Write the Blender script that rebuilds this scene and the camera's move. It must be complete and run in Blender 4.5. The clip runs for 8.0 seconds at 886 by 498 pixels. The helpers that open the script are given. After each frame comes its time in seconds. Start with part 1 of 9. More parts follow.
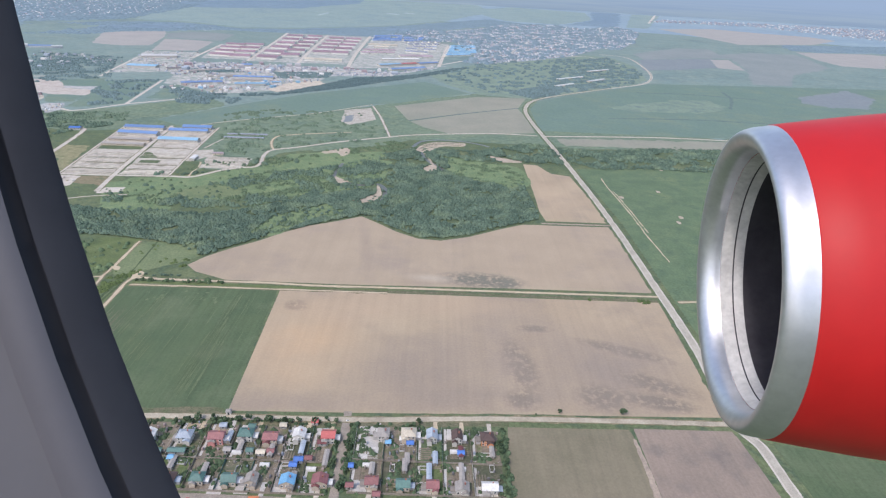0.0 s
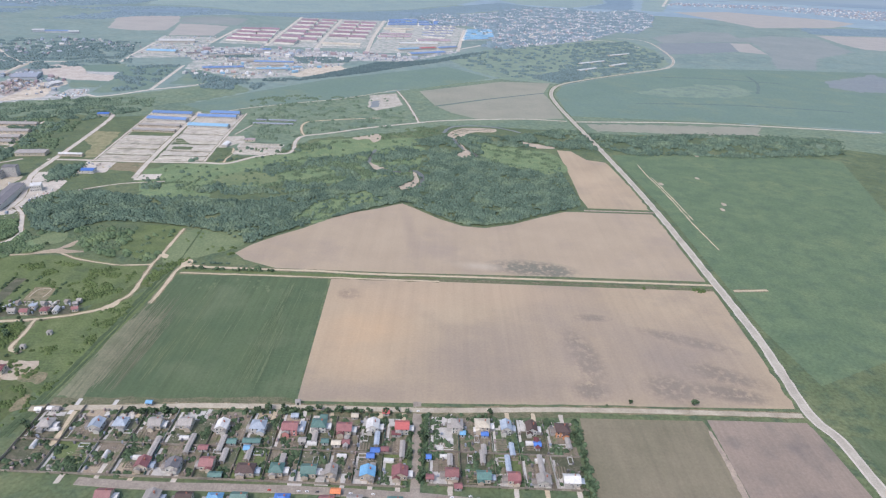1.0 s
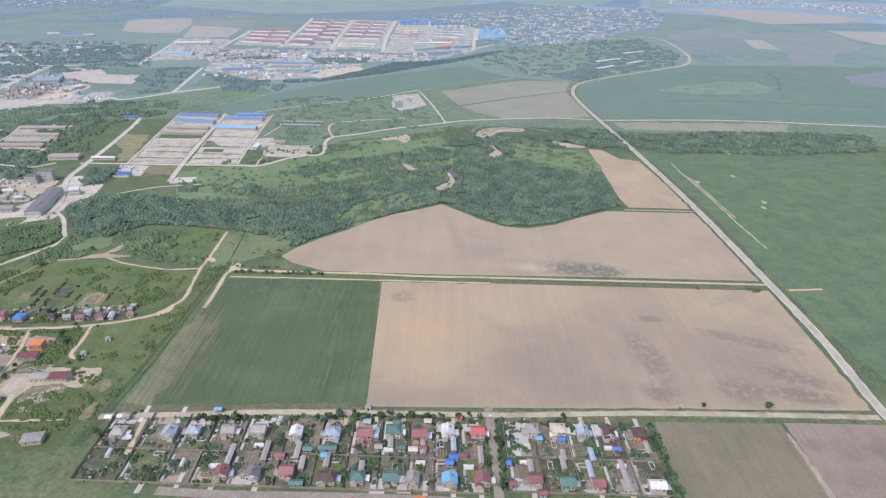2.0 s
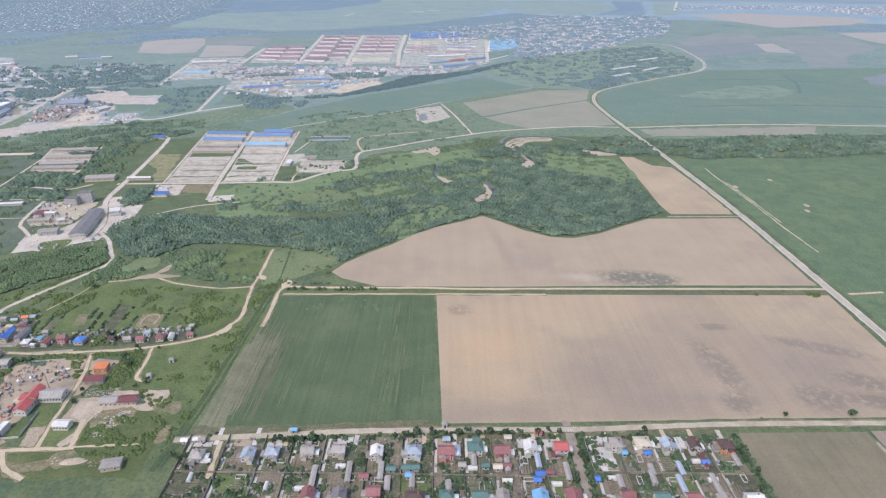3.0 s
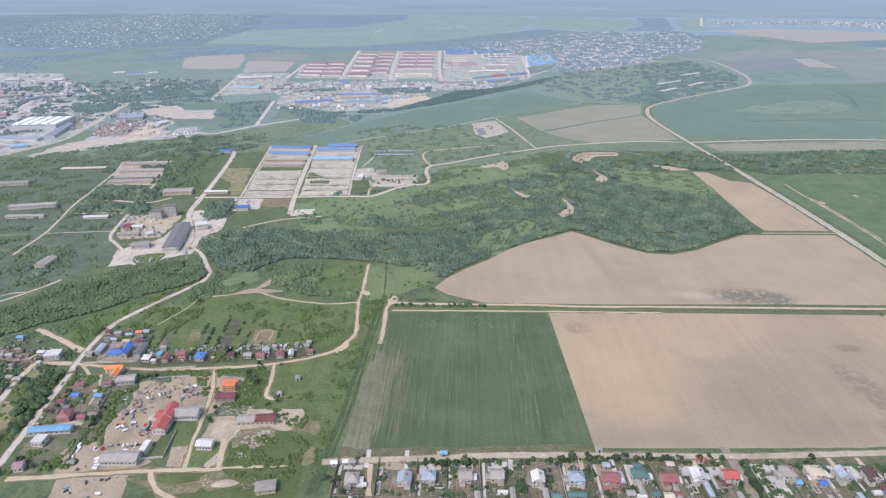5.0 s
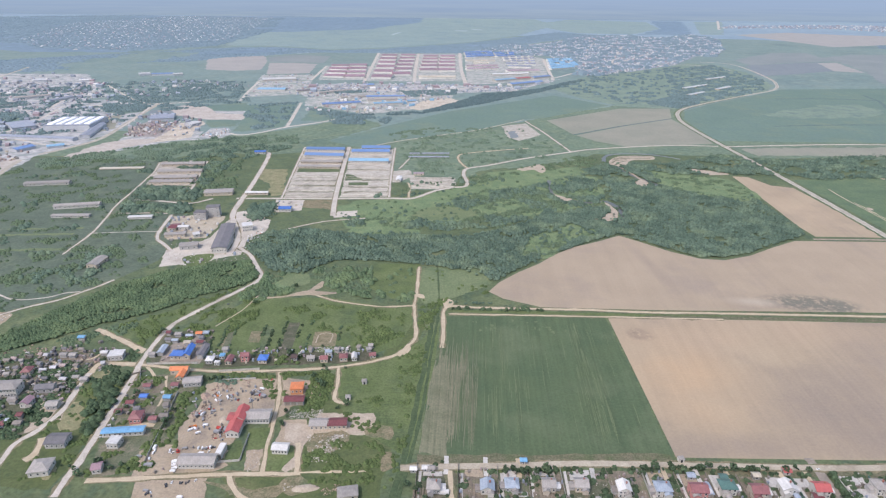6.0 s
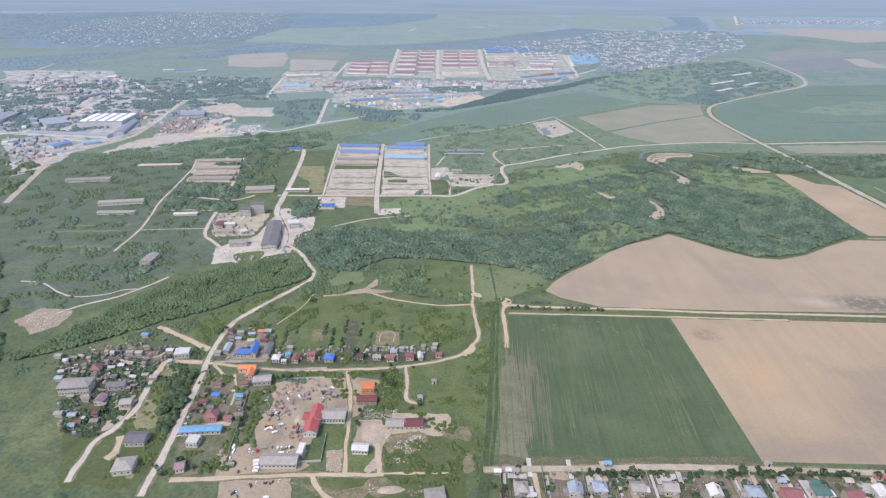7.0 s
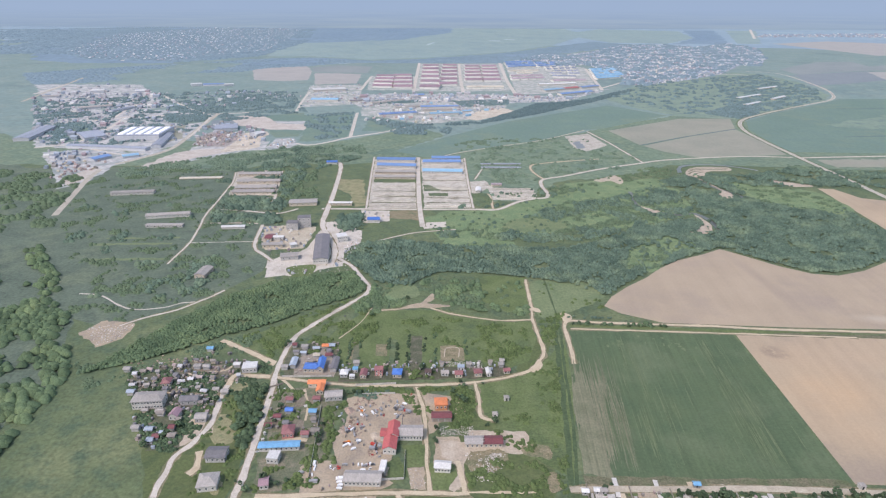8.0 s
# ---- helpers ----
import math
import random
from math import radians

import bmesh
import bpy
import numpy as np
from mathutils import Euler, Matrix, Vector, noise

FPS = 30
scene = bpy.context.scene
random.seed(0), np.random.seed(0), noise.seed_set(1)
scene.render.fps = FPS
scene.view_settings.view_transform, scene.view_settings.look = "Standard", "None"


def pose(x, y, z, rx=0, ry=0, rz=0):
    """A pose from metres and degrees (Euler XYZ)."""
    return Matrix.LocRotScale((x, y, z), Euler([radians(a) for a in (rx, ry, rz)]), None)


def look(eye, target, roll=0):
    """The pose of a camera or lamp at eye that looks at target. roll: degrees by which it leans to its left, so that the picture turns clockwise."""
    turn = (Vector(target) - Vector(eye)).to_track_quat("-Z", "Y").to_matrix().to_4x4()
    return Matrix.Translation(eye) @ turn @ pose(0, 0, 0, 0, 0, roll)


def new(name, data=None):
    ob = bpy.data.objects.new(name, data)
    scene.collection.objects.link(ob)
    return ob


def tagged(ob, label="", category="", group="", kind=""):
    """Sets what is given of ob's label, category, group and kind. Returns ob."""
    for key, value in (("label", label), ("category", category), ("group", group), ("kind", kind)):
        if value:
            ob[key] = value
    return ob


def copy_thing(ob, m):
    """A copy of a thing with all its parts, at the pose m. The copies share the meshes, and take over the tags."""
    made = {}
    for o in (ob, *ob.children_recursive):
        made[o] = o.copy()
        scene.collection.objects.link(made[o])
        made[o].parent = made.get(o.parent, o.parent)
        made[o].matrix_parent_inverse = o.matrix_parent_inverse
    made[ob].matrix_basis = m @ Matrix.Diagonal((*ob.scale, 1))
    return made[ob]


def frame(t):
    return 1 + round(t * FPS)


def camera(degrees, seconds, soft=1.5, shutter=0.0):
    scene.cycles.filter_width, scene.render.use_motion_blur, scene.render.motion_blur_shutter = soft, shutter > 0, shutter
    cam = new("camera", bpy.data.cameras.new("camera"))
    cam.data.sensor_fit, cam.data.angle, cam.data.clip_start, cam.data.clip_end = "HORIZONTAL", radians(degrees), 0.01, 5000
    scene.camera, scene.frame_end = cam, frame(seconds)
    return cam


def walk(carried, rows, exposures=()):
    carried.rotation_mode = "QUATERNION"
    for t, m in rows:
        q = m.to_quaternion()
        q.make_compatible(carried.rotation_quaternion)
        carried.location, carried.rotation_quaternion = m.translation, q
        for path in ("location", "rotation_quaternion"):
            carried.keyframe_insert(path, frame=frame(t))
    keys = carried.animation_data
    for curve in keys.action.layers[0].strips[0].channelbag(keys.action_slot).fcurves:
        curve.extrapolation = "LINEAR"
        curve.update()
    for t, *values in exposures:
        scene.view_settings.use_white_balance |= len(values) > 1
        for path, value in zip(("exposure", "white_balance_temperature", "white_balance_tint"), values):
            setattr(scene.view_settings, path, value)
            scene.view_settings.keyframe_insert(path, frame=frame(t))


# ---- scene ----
# ---------------------------------------------------------------- camera
cam = camera(74.0, 8.0, soft=1.25)
PATH = [
    (0.0, 0.00, 0.00, 237.74, 64.809, -2.962, 0.000),
    (0.5, -18.94, 3.17, 235.89, 64.045, -3.071, 0.268),
    (1.0, -37.92, 6.39, 234.32, 63.435, -2.746, 0.465),
    (1.5, -57.10, 9.15, 232.89, 63.132, -2.736, 0.519),
    (3.0, -114.00, 15.76, 229.40, 64.526, -0.641, 0.338),
    (3.5, -132.77, 18.01, 228.23, 64.905, -0.973, 0.726),
    (4.0, -151.58, 20.25, 227.12, 65.491, -0.932, 0.918),
    (5.5, -207.88, 25.80, 224.21, 66.048, -0.376, 2.182),
    (6.0, -226.85, 27.03, 223.46, 66.187, -0.558, 2.636),
    (6.5, -245.89, 28.22, 222.83, 65.612, -0.330, 3.119),
    (7.0, -265.12, 29.28, 222.78, 65.848, -0.398, 3.503),
    (7.5, -284.20, 29.58, 222.98, 66.563, -0.501, 3.959),
    (8.0, -303.29, 28.89, 223.45, 67.033, -0.223, 4.487),
]
walk(cam, [(t, pose(x, y, z, rx, ry, rz)) for t, x, y, z, rx, ry, rz in PATH], exposures=[(0.0, 0.12, 6280, 17), (3.0, 0.13, 6330, 17.5), (8.0, 0.13, 6420, 18)])

# ---------------------------------------------------------------- sky and sun
SUN_TO = Vector((-0.47, -0.56, 1.0)).normalized()
world = bpy.data.worlds.new("sky")
scene.world = world
world.use_nodes = True
wn, wl = world.node_tree.nodes, world.node_tree.links
wn.clear()
sky = wn.new("ShaderNodeTexSky")
sky.sky_type = "NISHITA"
sky.sun_disc = False
sky.sun_elevation = math.asin(SUN_TO.z)
sky.sun_rotation = math.atan2(SUN_TO.x, SUN_TO.y)
sky.air_density, sky.dust_density, sky.ozone_density = 1.4, 2.5, 1.2
sky_light = wn.new("ShaderNodeBackground")
sky_light.inputs["Strength"].default_value = 0.22
wl.new(sky.outputs[0], sky_light.inputs["Color"])
hazy_land_glow = wn.new("ShaderNodeBackground")   # glowing backdrop, haze in its colour: distant plain past the built ground
hazy_land_glow.inputs["Color"].default_value = (0.31, 0.42, 0.56, 1)
hazy_land_glow.inputs["Strength"].default_value = 0.95
coord = wn.new("ShaderNodeTexCoord")
axes = wn.new("ShaderNodeSeparateXYZ")
depth = wn.new("ShaderNodeMath")               # the far plain's bands of wood and meadow, flat to the horizon
depth.operation = "MAXIMUM"
depth.inputs[1].default_value = 0.012
drop = wn.new("ShaderNodeMath")
drop.operation = "MULTIPLY"
drop.inputs[1].default_value = -1.0
plain = wn.new("ShaderNodeVectorMath")
plain.operation = "DIVIDE"
depth3 = wn.new("ShaderNodeCombineXYZ")
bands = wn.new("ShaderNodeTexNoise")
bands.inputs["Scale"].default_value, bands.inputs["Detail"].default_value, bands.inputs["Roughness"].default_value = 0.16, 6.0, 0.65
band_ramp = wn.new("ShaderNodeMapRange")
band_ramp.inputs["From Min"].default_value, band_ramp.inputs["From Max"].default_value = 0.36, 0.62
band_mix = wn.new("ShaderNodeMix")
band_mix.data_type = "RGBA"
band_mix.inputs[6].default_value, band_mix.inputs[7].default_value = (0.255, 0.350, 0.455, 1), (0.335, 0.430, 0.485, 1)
wl.new(coord.outputs["Generated"], plain.inputs[0])
wl.new(axes.outputs["Z"], drop.inputs[0])
wl.new(drop.outputs[0], depth.inputs[0])
for k in range(3):
    wl.new(depth.outputs[0], depth3.inputs[k])
wl.new(depth3.outputs[0], plain.inputs[1])
wl.new(plain.outputs[0], bands.inputs["Vector"])
wl.new(bands.outputs[0], band_ramp.inputs["Value"])
wl.new(band_ramp.outputs[0], band_mix.inputs[0])
fade = wn.new("ShaderNodeMapRange")          # haze painted in: bluer and paler towards the horizon
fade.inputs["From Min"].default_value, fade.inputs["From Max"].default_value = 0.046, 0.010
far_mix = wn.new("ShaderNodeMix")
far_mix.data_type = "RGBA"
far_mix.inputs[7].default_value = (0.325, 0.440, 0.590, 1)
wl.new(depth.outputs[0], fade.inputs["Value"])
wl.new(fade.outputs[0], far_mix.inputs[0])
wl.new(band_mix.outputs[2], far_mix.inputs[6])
wl.new(far_mix.outputs[2], hazy_land_glow.inputs["Color"])
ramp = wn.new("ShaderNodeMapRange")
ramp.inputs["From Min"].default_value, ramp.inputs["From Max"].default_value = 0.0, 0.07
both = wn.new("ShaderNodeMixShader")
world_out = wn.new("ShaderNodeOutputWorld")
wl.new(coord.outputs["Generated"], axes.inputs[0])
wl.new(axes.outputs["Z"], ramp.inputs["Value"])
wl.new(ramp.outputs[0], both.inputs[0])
wl.new(hazy_land_glow.outputs[0], both.inputs[1])
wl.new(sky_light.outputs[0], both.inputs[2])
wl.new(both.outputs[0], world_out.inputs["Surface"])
sun_data = bpy.data.lights.new("sun", "SUN")
sun_data.energy, sun_data.angle, sun_data.color = 1.95, radians(4.0), (1.0, 0.95, 0.88)
sun = new("sun", sun_data)
sun.matrix_world = look(SUN_TO * 600, (0, 0, 0))


# ---------------------------------------------------------------- materials
def mat(name, c1, c2, size=8.0, rough=0.85, bump=0.0, fine=1.0, fine_amount=0.25, metal=0.0, island=0.0, each=0.0,
        stripe=None, third=None, third_size=60.0, coat=0.0, fourth=None, fourth_size=9.0, stains=(), stain=(0.16, 0.13, 0.105), zones=(), gloss=0.3):
    """Two colours mixed by a noise of that size in metres, a finer noise over it, and optional rows, patches and variation."""
    m = bpy.data.materials.new(name)
    m.use_nodes = True
    nt, ln = m.node_tree.nodes, m.node_tree.links
    b = nt["Principled BSDF"]
    b.inputs["Roughness"].default_value, b.inputs["Metallic"].default_value = rough, metal
    b.inputs["Specular IOR Level"].default_value = gloss
    b.inputs["Coat Weight"].default_value = coat
    geo = nt.new("ShaderNodeNewGeometry")

    def noise_at(metres, detail=4.0, source=None):
        n = nt.new("ShaderNodeTexNoise")
        n.inputs["Scale"].default_value, n.inputs["Detail"].default_value = 1.0 / metres, detail
        n.inputs["Roughness"].default_value = 0.62
        ln.new(source or geo.outputs["Position"], n.inputs["Vector"])
        return n

    def blend(kind, fac, a, c):
        x = nt.new("ShaderNodeMix")
        x.data_type, x.blend_type = "RGBA", kind
        for slot, v in ((0, fac), (6, a), (7, c)):
            if isinstance(v, (int, float)):
                x.inputs[slot].default_value = v
            elif isinstance(v, tuple):
                x.inputs[slot].default_value = (*v, 1)
            else:
                ln.new(v, x.inputs[slot])
        return x.outputs[2]

    def spread(value, lo, hi, to_lo=0.0, to_hi=1.0):
        r = nt.new("ShaderNodeMapRange")
        for k, v in zip(("From Min", "From Max", "To Min", "To Max"), (lo, hi, to_lo, to_hi)):
            r.inputs[k].default_value = v
        ln.new(value, r.inputs["Value"])
        return r.outputs[0]

    def grey(value):
        c = nt.new("ShaderNodeCombineColor")
        for k in range(3):
            ln.new(value, c.inputs[k])
        return c.outputs[0]

    colour = blend("MIX", spread(noise_at(size).outputs[0], 0.35, 0.65), c1, c2)
    if third:
        colour = blend("MIX", spread(noise_at(third_size, 5).outputs[0], 0.50, 0.68), colour, third)
    if fourth:
        colour = blend("MIX", spread(noise_at(fourth_size, 6).outputs[0], 0.46, 0.66), colour, fourth)
    for x, y, along, across, angle, tone in [(*q, stain) for q in stains] + list(zones):
        wide = tone is not stain
        turn = nt.new("ShaderNodeMapping")
        turn.vector_type = "TEXTURE"
        turn.inputs["Location"].default_value = (x, y, 0)
        turn.inputs["Rotation"].default_value = (0, 0, radians(angle))
        turn.inputs["Scale"].default_value = (along, across, 1e3)
        ln.new(geo.outputs["Position"], turn.inputs["Vector"])
        ball = nt.new("ShaderNodeTexGradient")
        ball.gradient_type = "SPHERICAL"
        ln.new(turn.outputs[0], ball.inputs["Vector"])
        mottle = spread(noise_at(45.0 if wide else 5.0, 6).outputs[0], 0.33 if wide else 0.38, 0.6 if wide else 0.54, 0.35 if wide else 0.1, 1.2 if wide else 1.7)
        mask = nt.new("ShaderNodeMath")
        mask.operation, mask.use_clamp = "MULTIPLY", True
        ln.new(spread(ball.outputs[1], 0.0, 0.8 if wide else 0.75, 0.0, 0.85), mask.inputs[0])
        ln.new(mottle, mask.inputs[1])
        colour = blend("MIX", mask.outputs[0], colour, tone)
    if stripe:
        angle, metres, amount = stripe
        turn = nt.new("ShaderNodeMapping")
        turn.inputs["Rotation"].default_value = (0, 0, radians(angle))
        turn.inputs["Scale"].default_value = (1.0, 0.02, 1.0)
        ln.new(geo.outputs["Position"], turn.inputs["Vector"])
        rows = noise_at(metres, 3, turn.outputs[0])
        colour = blend("MULTIPLY", 1.0, colour, grey(spread(rows.outputs[0], 0.3, 0.7, 1 - amount, 1 + amount)))
    small = noise_at(fine, 5)
    colour = blend("MULTIPLY", 1.0, colour, grey(spread(small.outputs[0], 0.3, 0.7, 1 - fine_amount, 1 + fine_amount)))
    if island:
        colour = blend("MULTIPLY", 1.0, colour, grey(spread(geo.outputs["Random Per Island"], 0, 1, 1 - island, 1 + island)))
    if each:
        info = nt.new("ShaderNodeObjectInfo")
        colour = blend("MULTIPLY", 1.0, colour, grey(spread(info.outputs["Random"], 0, 1, 1 - each, 1 + each)))
    ln.new(colour, b.inputs["Base Color"])
    if bump:
        p = nt.new("ShaderNodeBump")
        p.inputs["Strength"].default_value, p.inputs["Distance"].default_value = 0.6, bump
        ln.new(small.outputs[0], p.inputs["Height"])
        ln.new(p.outputs[0], b.inputs["Normal"])
    return m


GRASS = mat("meadow_grass", (0.078, 0.104, 0.050), (0.106, 0.134, 0.064), 24, bump=0.3, fine=2.2, fine_amount=0.3, third=(0.136, 0.154, 0.076), third_size=60, fourth=(0.066, 0.098, 0.056), fourth_size=11)
LUSH = mat("lush_meadow", (0.078, 0.107, 0.040), (0.105, 0.137, 0.051), 12, bump=0.3, fine=1.4, fine_amount=0.3, third=(0.067, 0.095, 0.044), third_size=25, fourth=(0.120, 0.147, 0.061), fourth_size=15)
CROP = mat("young_crop", (0.066, 0.098, 0.050), (0.080, 0.111, 0.055), 30, bump=0.1, fine=1.5, fine_amount=0.14, stripe=(2, 3.2, 0.12), third=(0.098, 0.126, 0.068), third_size=45)
CROP_PALE = mat("pale_crop_row", (0.100, 0.130, 0.064), (0.124, 0.150, 0.078), 8, bump=0.1, fine=1.2, fine_amount=0.2)
STUBBLE = mat("thin_crop_strip", (0.126, 0.134, 0.080), (0.172, 0.168, 0.108), 12, bump=0.1, fine=1.2, fine_amount=0.2, stripe=(2, 1.2, 0.2))
SOIL = mat("dry_ploughed_soil", (0.308, 0.242, 0.165), (0.350, 0.278, 0.188), 55, bump=0.15, fine=1.6, fine_amount=0.07, stripe=(3, 5.5, 0.05), third=(0.262, 0.212, 0.156), third_size=75,
           zones=[(x, y, *z) for (x, y), z in zip([(-85, 345), (-55, 392), (25, 400), (0, 318), (60, 345), (125, 330), (-70, 279), (40, 290), (148, 665)], ((48, 62, 10, (0.392, 0.284, 0.176)), (60, 30, 0, (0.365, 0.278, 0.186)), (70, 22, 0, (0.352, 0.270, 0.184)),
                  (62, 50, 0, (0.238, 0.195, 0.152)), (55, 75, 0, (0.250, 0.204, 0.158)), (65, 65, 0, (0.245, 0.200, 0.156)), (60, 14, 3, (0.250, 0.202, 0.154)), (80, 22, 2, (0.240, 0.196, 0.152)), (30, 60, 12, (0.390, 0.300, 0.200))))],
           stains=[(x, y, *s) for (x, y), s in zip([(64, 328), (141, 349), (144, 315), (148, 294), (114, 297), (62, 291), (-100, 392), (81, 373)],
           ((14, 40, 10), (40, 9, -20), (42, 12, -22), (30, 10, -12), (22, 18, 0), (16, 12, 0), (12, 10, 0), (16, 6, 0)))], stain=(0.172, 0.142, 0.112))
SOIL_PALE = mat("pale_ploughed_soil", (0.304, 0.244, 0.172), (0.336, 0.270, 0.190), 50, bump=0.15, fine=1.6, fine_amount=0.06, stripe=(2, 8.0, 0.035), third=(0.276, 0.224, 0.170), third_size=70, stains=[(x, y, *s) for (x, y), s in zip([(46, 446), (66, 443)], ((44, 17, -4), (14, 14, 0)))], stain=(0.158, 0.148, 0.116), zones=[(0, 446, 26, 9, -4, (0.385, 0.330, 0.250)), (-60, 500, 8, 90, 10, (0.278, 0.224, 0.166))])
SOIL_DAMP = mat("damp_dark_soil", (0.255, 0.208, 0.166), (0.330, 0.268, 0.206), 6, bump=0.1, fine=1.4, fine_amount=0.2)
SOIL_OLIVE = mat("sprouting_soil", (0.150, 0.135, 0.088), (0.190, 0.165, 0.112), 30, bump=0.1, fine=1.5, fine_amount=0.1, stripe=(4, 4.5, 0.08))
SOIL_GREY = mat("grey_ploughed_soil", (0.215, 0.172, 0.136), (0.248, 0.198, 0.155), 35, bump=0.1, fine=1.5, fine_amount=0.1, stripe=(4, 2.5, 0.06), third=(0.17, 0.142, 0.120), third_size=26)
# far and middle-distance ground: haze is put into these paler, bluer colours
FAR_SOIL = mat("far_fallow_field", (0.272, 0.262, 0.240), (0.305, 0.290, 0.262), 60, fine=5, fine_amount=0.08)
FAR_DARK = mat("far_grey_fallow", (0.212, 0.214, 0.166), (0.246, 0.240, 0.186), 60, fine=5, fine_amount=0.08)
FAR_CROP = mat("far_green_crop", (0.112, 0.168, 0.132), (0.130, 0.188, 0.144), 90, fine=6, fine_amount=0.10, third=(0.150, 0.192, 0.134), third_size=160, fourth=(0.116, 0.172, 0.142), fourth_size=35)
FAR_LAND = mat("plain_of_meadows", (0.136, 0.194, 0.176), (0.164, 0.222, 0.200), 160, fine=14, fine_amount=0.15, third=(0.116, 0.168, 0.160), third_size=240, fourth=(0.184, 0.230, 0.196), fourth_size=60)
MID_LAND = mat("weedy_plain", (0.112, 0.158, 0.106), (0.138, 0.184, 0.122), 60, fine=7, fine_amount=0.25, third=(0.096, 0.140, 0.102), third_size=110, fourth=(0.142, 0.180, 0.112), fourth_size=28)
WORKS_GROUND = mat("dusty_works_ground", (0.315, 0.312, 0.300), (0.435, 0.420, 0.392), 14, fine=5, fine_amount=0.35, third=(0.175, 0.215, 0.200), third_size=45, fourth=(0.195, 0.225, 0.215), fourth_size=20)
DISTANCE = mat("haze_blue_distance", (0.182, 0.250, 0.288), (0.207, 0.275, 0.312), 400, fine=60, fine_amount=0.12, third=(0.225, 0.295, 0.310), third_size=700)
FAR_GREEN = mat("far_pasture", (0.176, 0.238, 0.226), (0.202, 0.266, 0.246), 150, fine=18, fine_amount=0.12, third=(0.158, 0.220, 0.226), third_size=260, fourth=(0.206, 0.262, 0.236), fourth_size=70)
DIRT = mat("packed_dirt_track", (0.385, 0.318, 0.220), (0.455, 0.380, 0.268), 5, bump=0.06, fine=0.8, fine_amount=0.15)
GRAVEL = mat("pale_gravel_road", (0.400, 0.364, 0.308), (0.485, 0.438, 0.372), 6, bump=0.05, fine=0.9, fine_amount=0.18, third=(0.345, 0.310, 0.256), third_size=18)
HEDGE_DARK = mat("hedgerow_ground", (0.048, 0.074, 0.034), (0.068, 0.096, 0.044), 12, fine=2, fine_amount=0.3)
STREET = mat("grey_dirt_street", (0.215, 0.185, 0.150), (0.275, 0.238, 0.195), 5, bump=0.05, fine=0.9, fine_amount=0.2)
YARD = mat("dusty_yard_ground", (0.282, 0.228, 0.160), (0.360, 0.295, 0.212), 7, bump=0.06, fine=1.0, fine_amount=0.2, third=(0.205, 0.172, 0.135), third_size=14)
ASPHALT = mat("worn_pale_asphalt", (0.325, 0.298, 0.244), (0.390, 0.360, 0.296), 8, rough=0.95, gloss=0.08, fine=0.8, fine_amount=0.15, third=(0.285, 0.262, 0.220), third_size=24)
CONCRETE = mat("weathered_concrete", (0.360, 0.345, 0.315), (0.450, 0.430, 0.390), 3, bump=0.02, fine=0.7, fine_amount=0.18, each=0.12)
RUIN = mat("old_concrete_footing", (0.335, 0.308, 0.256), (0.440, 0.404, 0.340), 6, bump=0.03, fine=0.9, fine_amount=0.25, each=0.12, third=(0.235, 0.220, 0.172), third_size=16)
PEN_SLAB = mat("dusty_pen_slab", (0.345, 0.318, 0.258), (0.445, 0.410, 0.340), 9, bump=0.03, fine=1.4, fine_amount=0.35, each=0.2, third=(0.205, 0.210, 0.160), third_size=11)
SAND = mat("bare_sand_bank", (0.320, 0.265, 0.200), (0.400, 0.340, 0.262), 7, bump=0.1, fine=1.2, fine_amount=0.2)
WATER = mat("still_brown_water", (0.070, 0.074, 0.064), (0.090, 0.092, 0.080), 10, rough=0.3, fine=3, fine_amount=0.05)
GARDEN = mat("garden_soil", (0.145, 0.122, 0.092), (0.205, 0.172, 0.130), 3, bump=0.08, fine=0.7, fine_amount=0.3, stripe=(3, 0.8, 0.25), third=(0.090, 0.110, 0.045), third_size=6)
PLOT = mat("plot_grass", (0.078, 0.090, 0.052), (0.112, 0.114, 0.072), 4, bump=0.1, fine=0.8, fine_amount=0.35, third=(0.165, 0.142, 0.104), third_size=8, each=0.25)
# shrub green lightened and blued for haze over farther scrub
SHRUB = mat("shrub_leaf", (0.077, 0.113, 0.068), (0.103, 0.140, 0.081), 9, rough=0.95, gloss=0.08, fine=0.7, fine_amount=0.25, island=0.16)
# LEAF has middle-distance haze in its blue; NEAR_LEAF is the copy without it
LEAF = mat("hazed_broadleaf_crown", (0.079, 0.119, 0.087), (0.105, 0.149, 0.106), 16, rough=0.95, gloss=0.08, fine=0.9, fine_amount=0.3, island=0.20, third=(0.137, 0.181, 0.113), third_size=34, fourth=(0.062, 0.096, 0.072), fourth_size=22)
NEAR_LEAF = mat("green_wood_crown", (0.078, 0.116, 0.063), (0.103, 0.148, 0.078), 16, rough=0.95, gloss=0.08, fine=0.9, fine_amount=0.3, island=0.16, third=(0.134, 0.177, 0.087), third_size=30, fourth=(0.065, 0.099, 0.056), fourth_size=18)
LEAF_DARK = mat("dark_tree_crown", (0.048, 0.074, 0.042), (0.066, 0.096, 0.053), 6, rough=0.95, gloss=0.08, fine=0.6, fine_amount=0.35, island=0.4, each=0.3)
# copies for farther trees, haze painted in by bluer, paler leaf colours
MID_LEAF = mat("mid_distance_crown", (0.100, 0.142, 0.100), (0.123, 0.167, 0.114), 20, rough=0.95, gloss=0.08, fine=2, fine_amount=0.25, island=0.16)
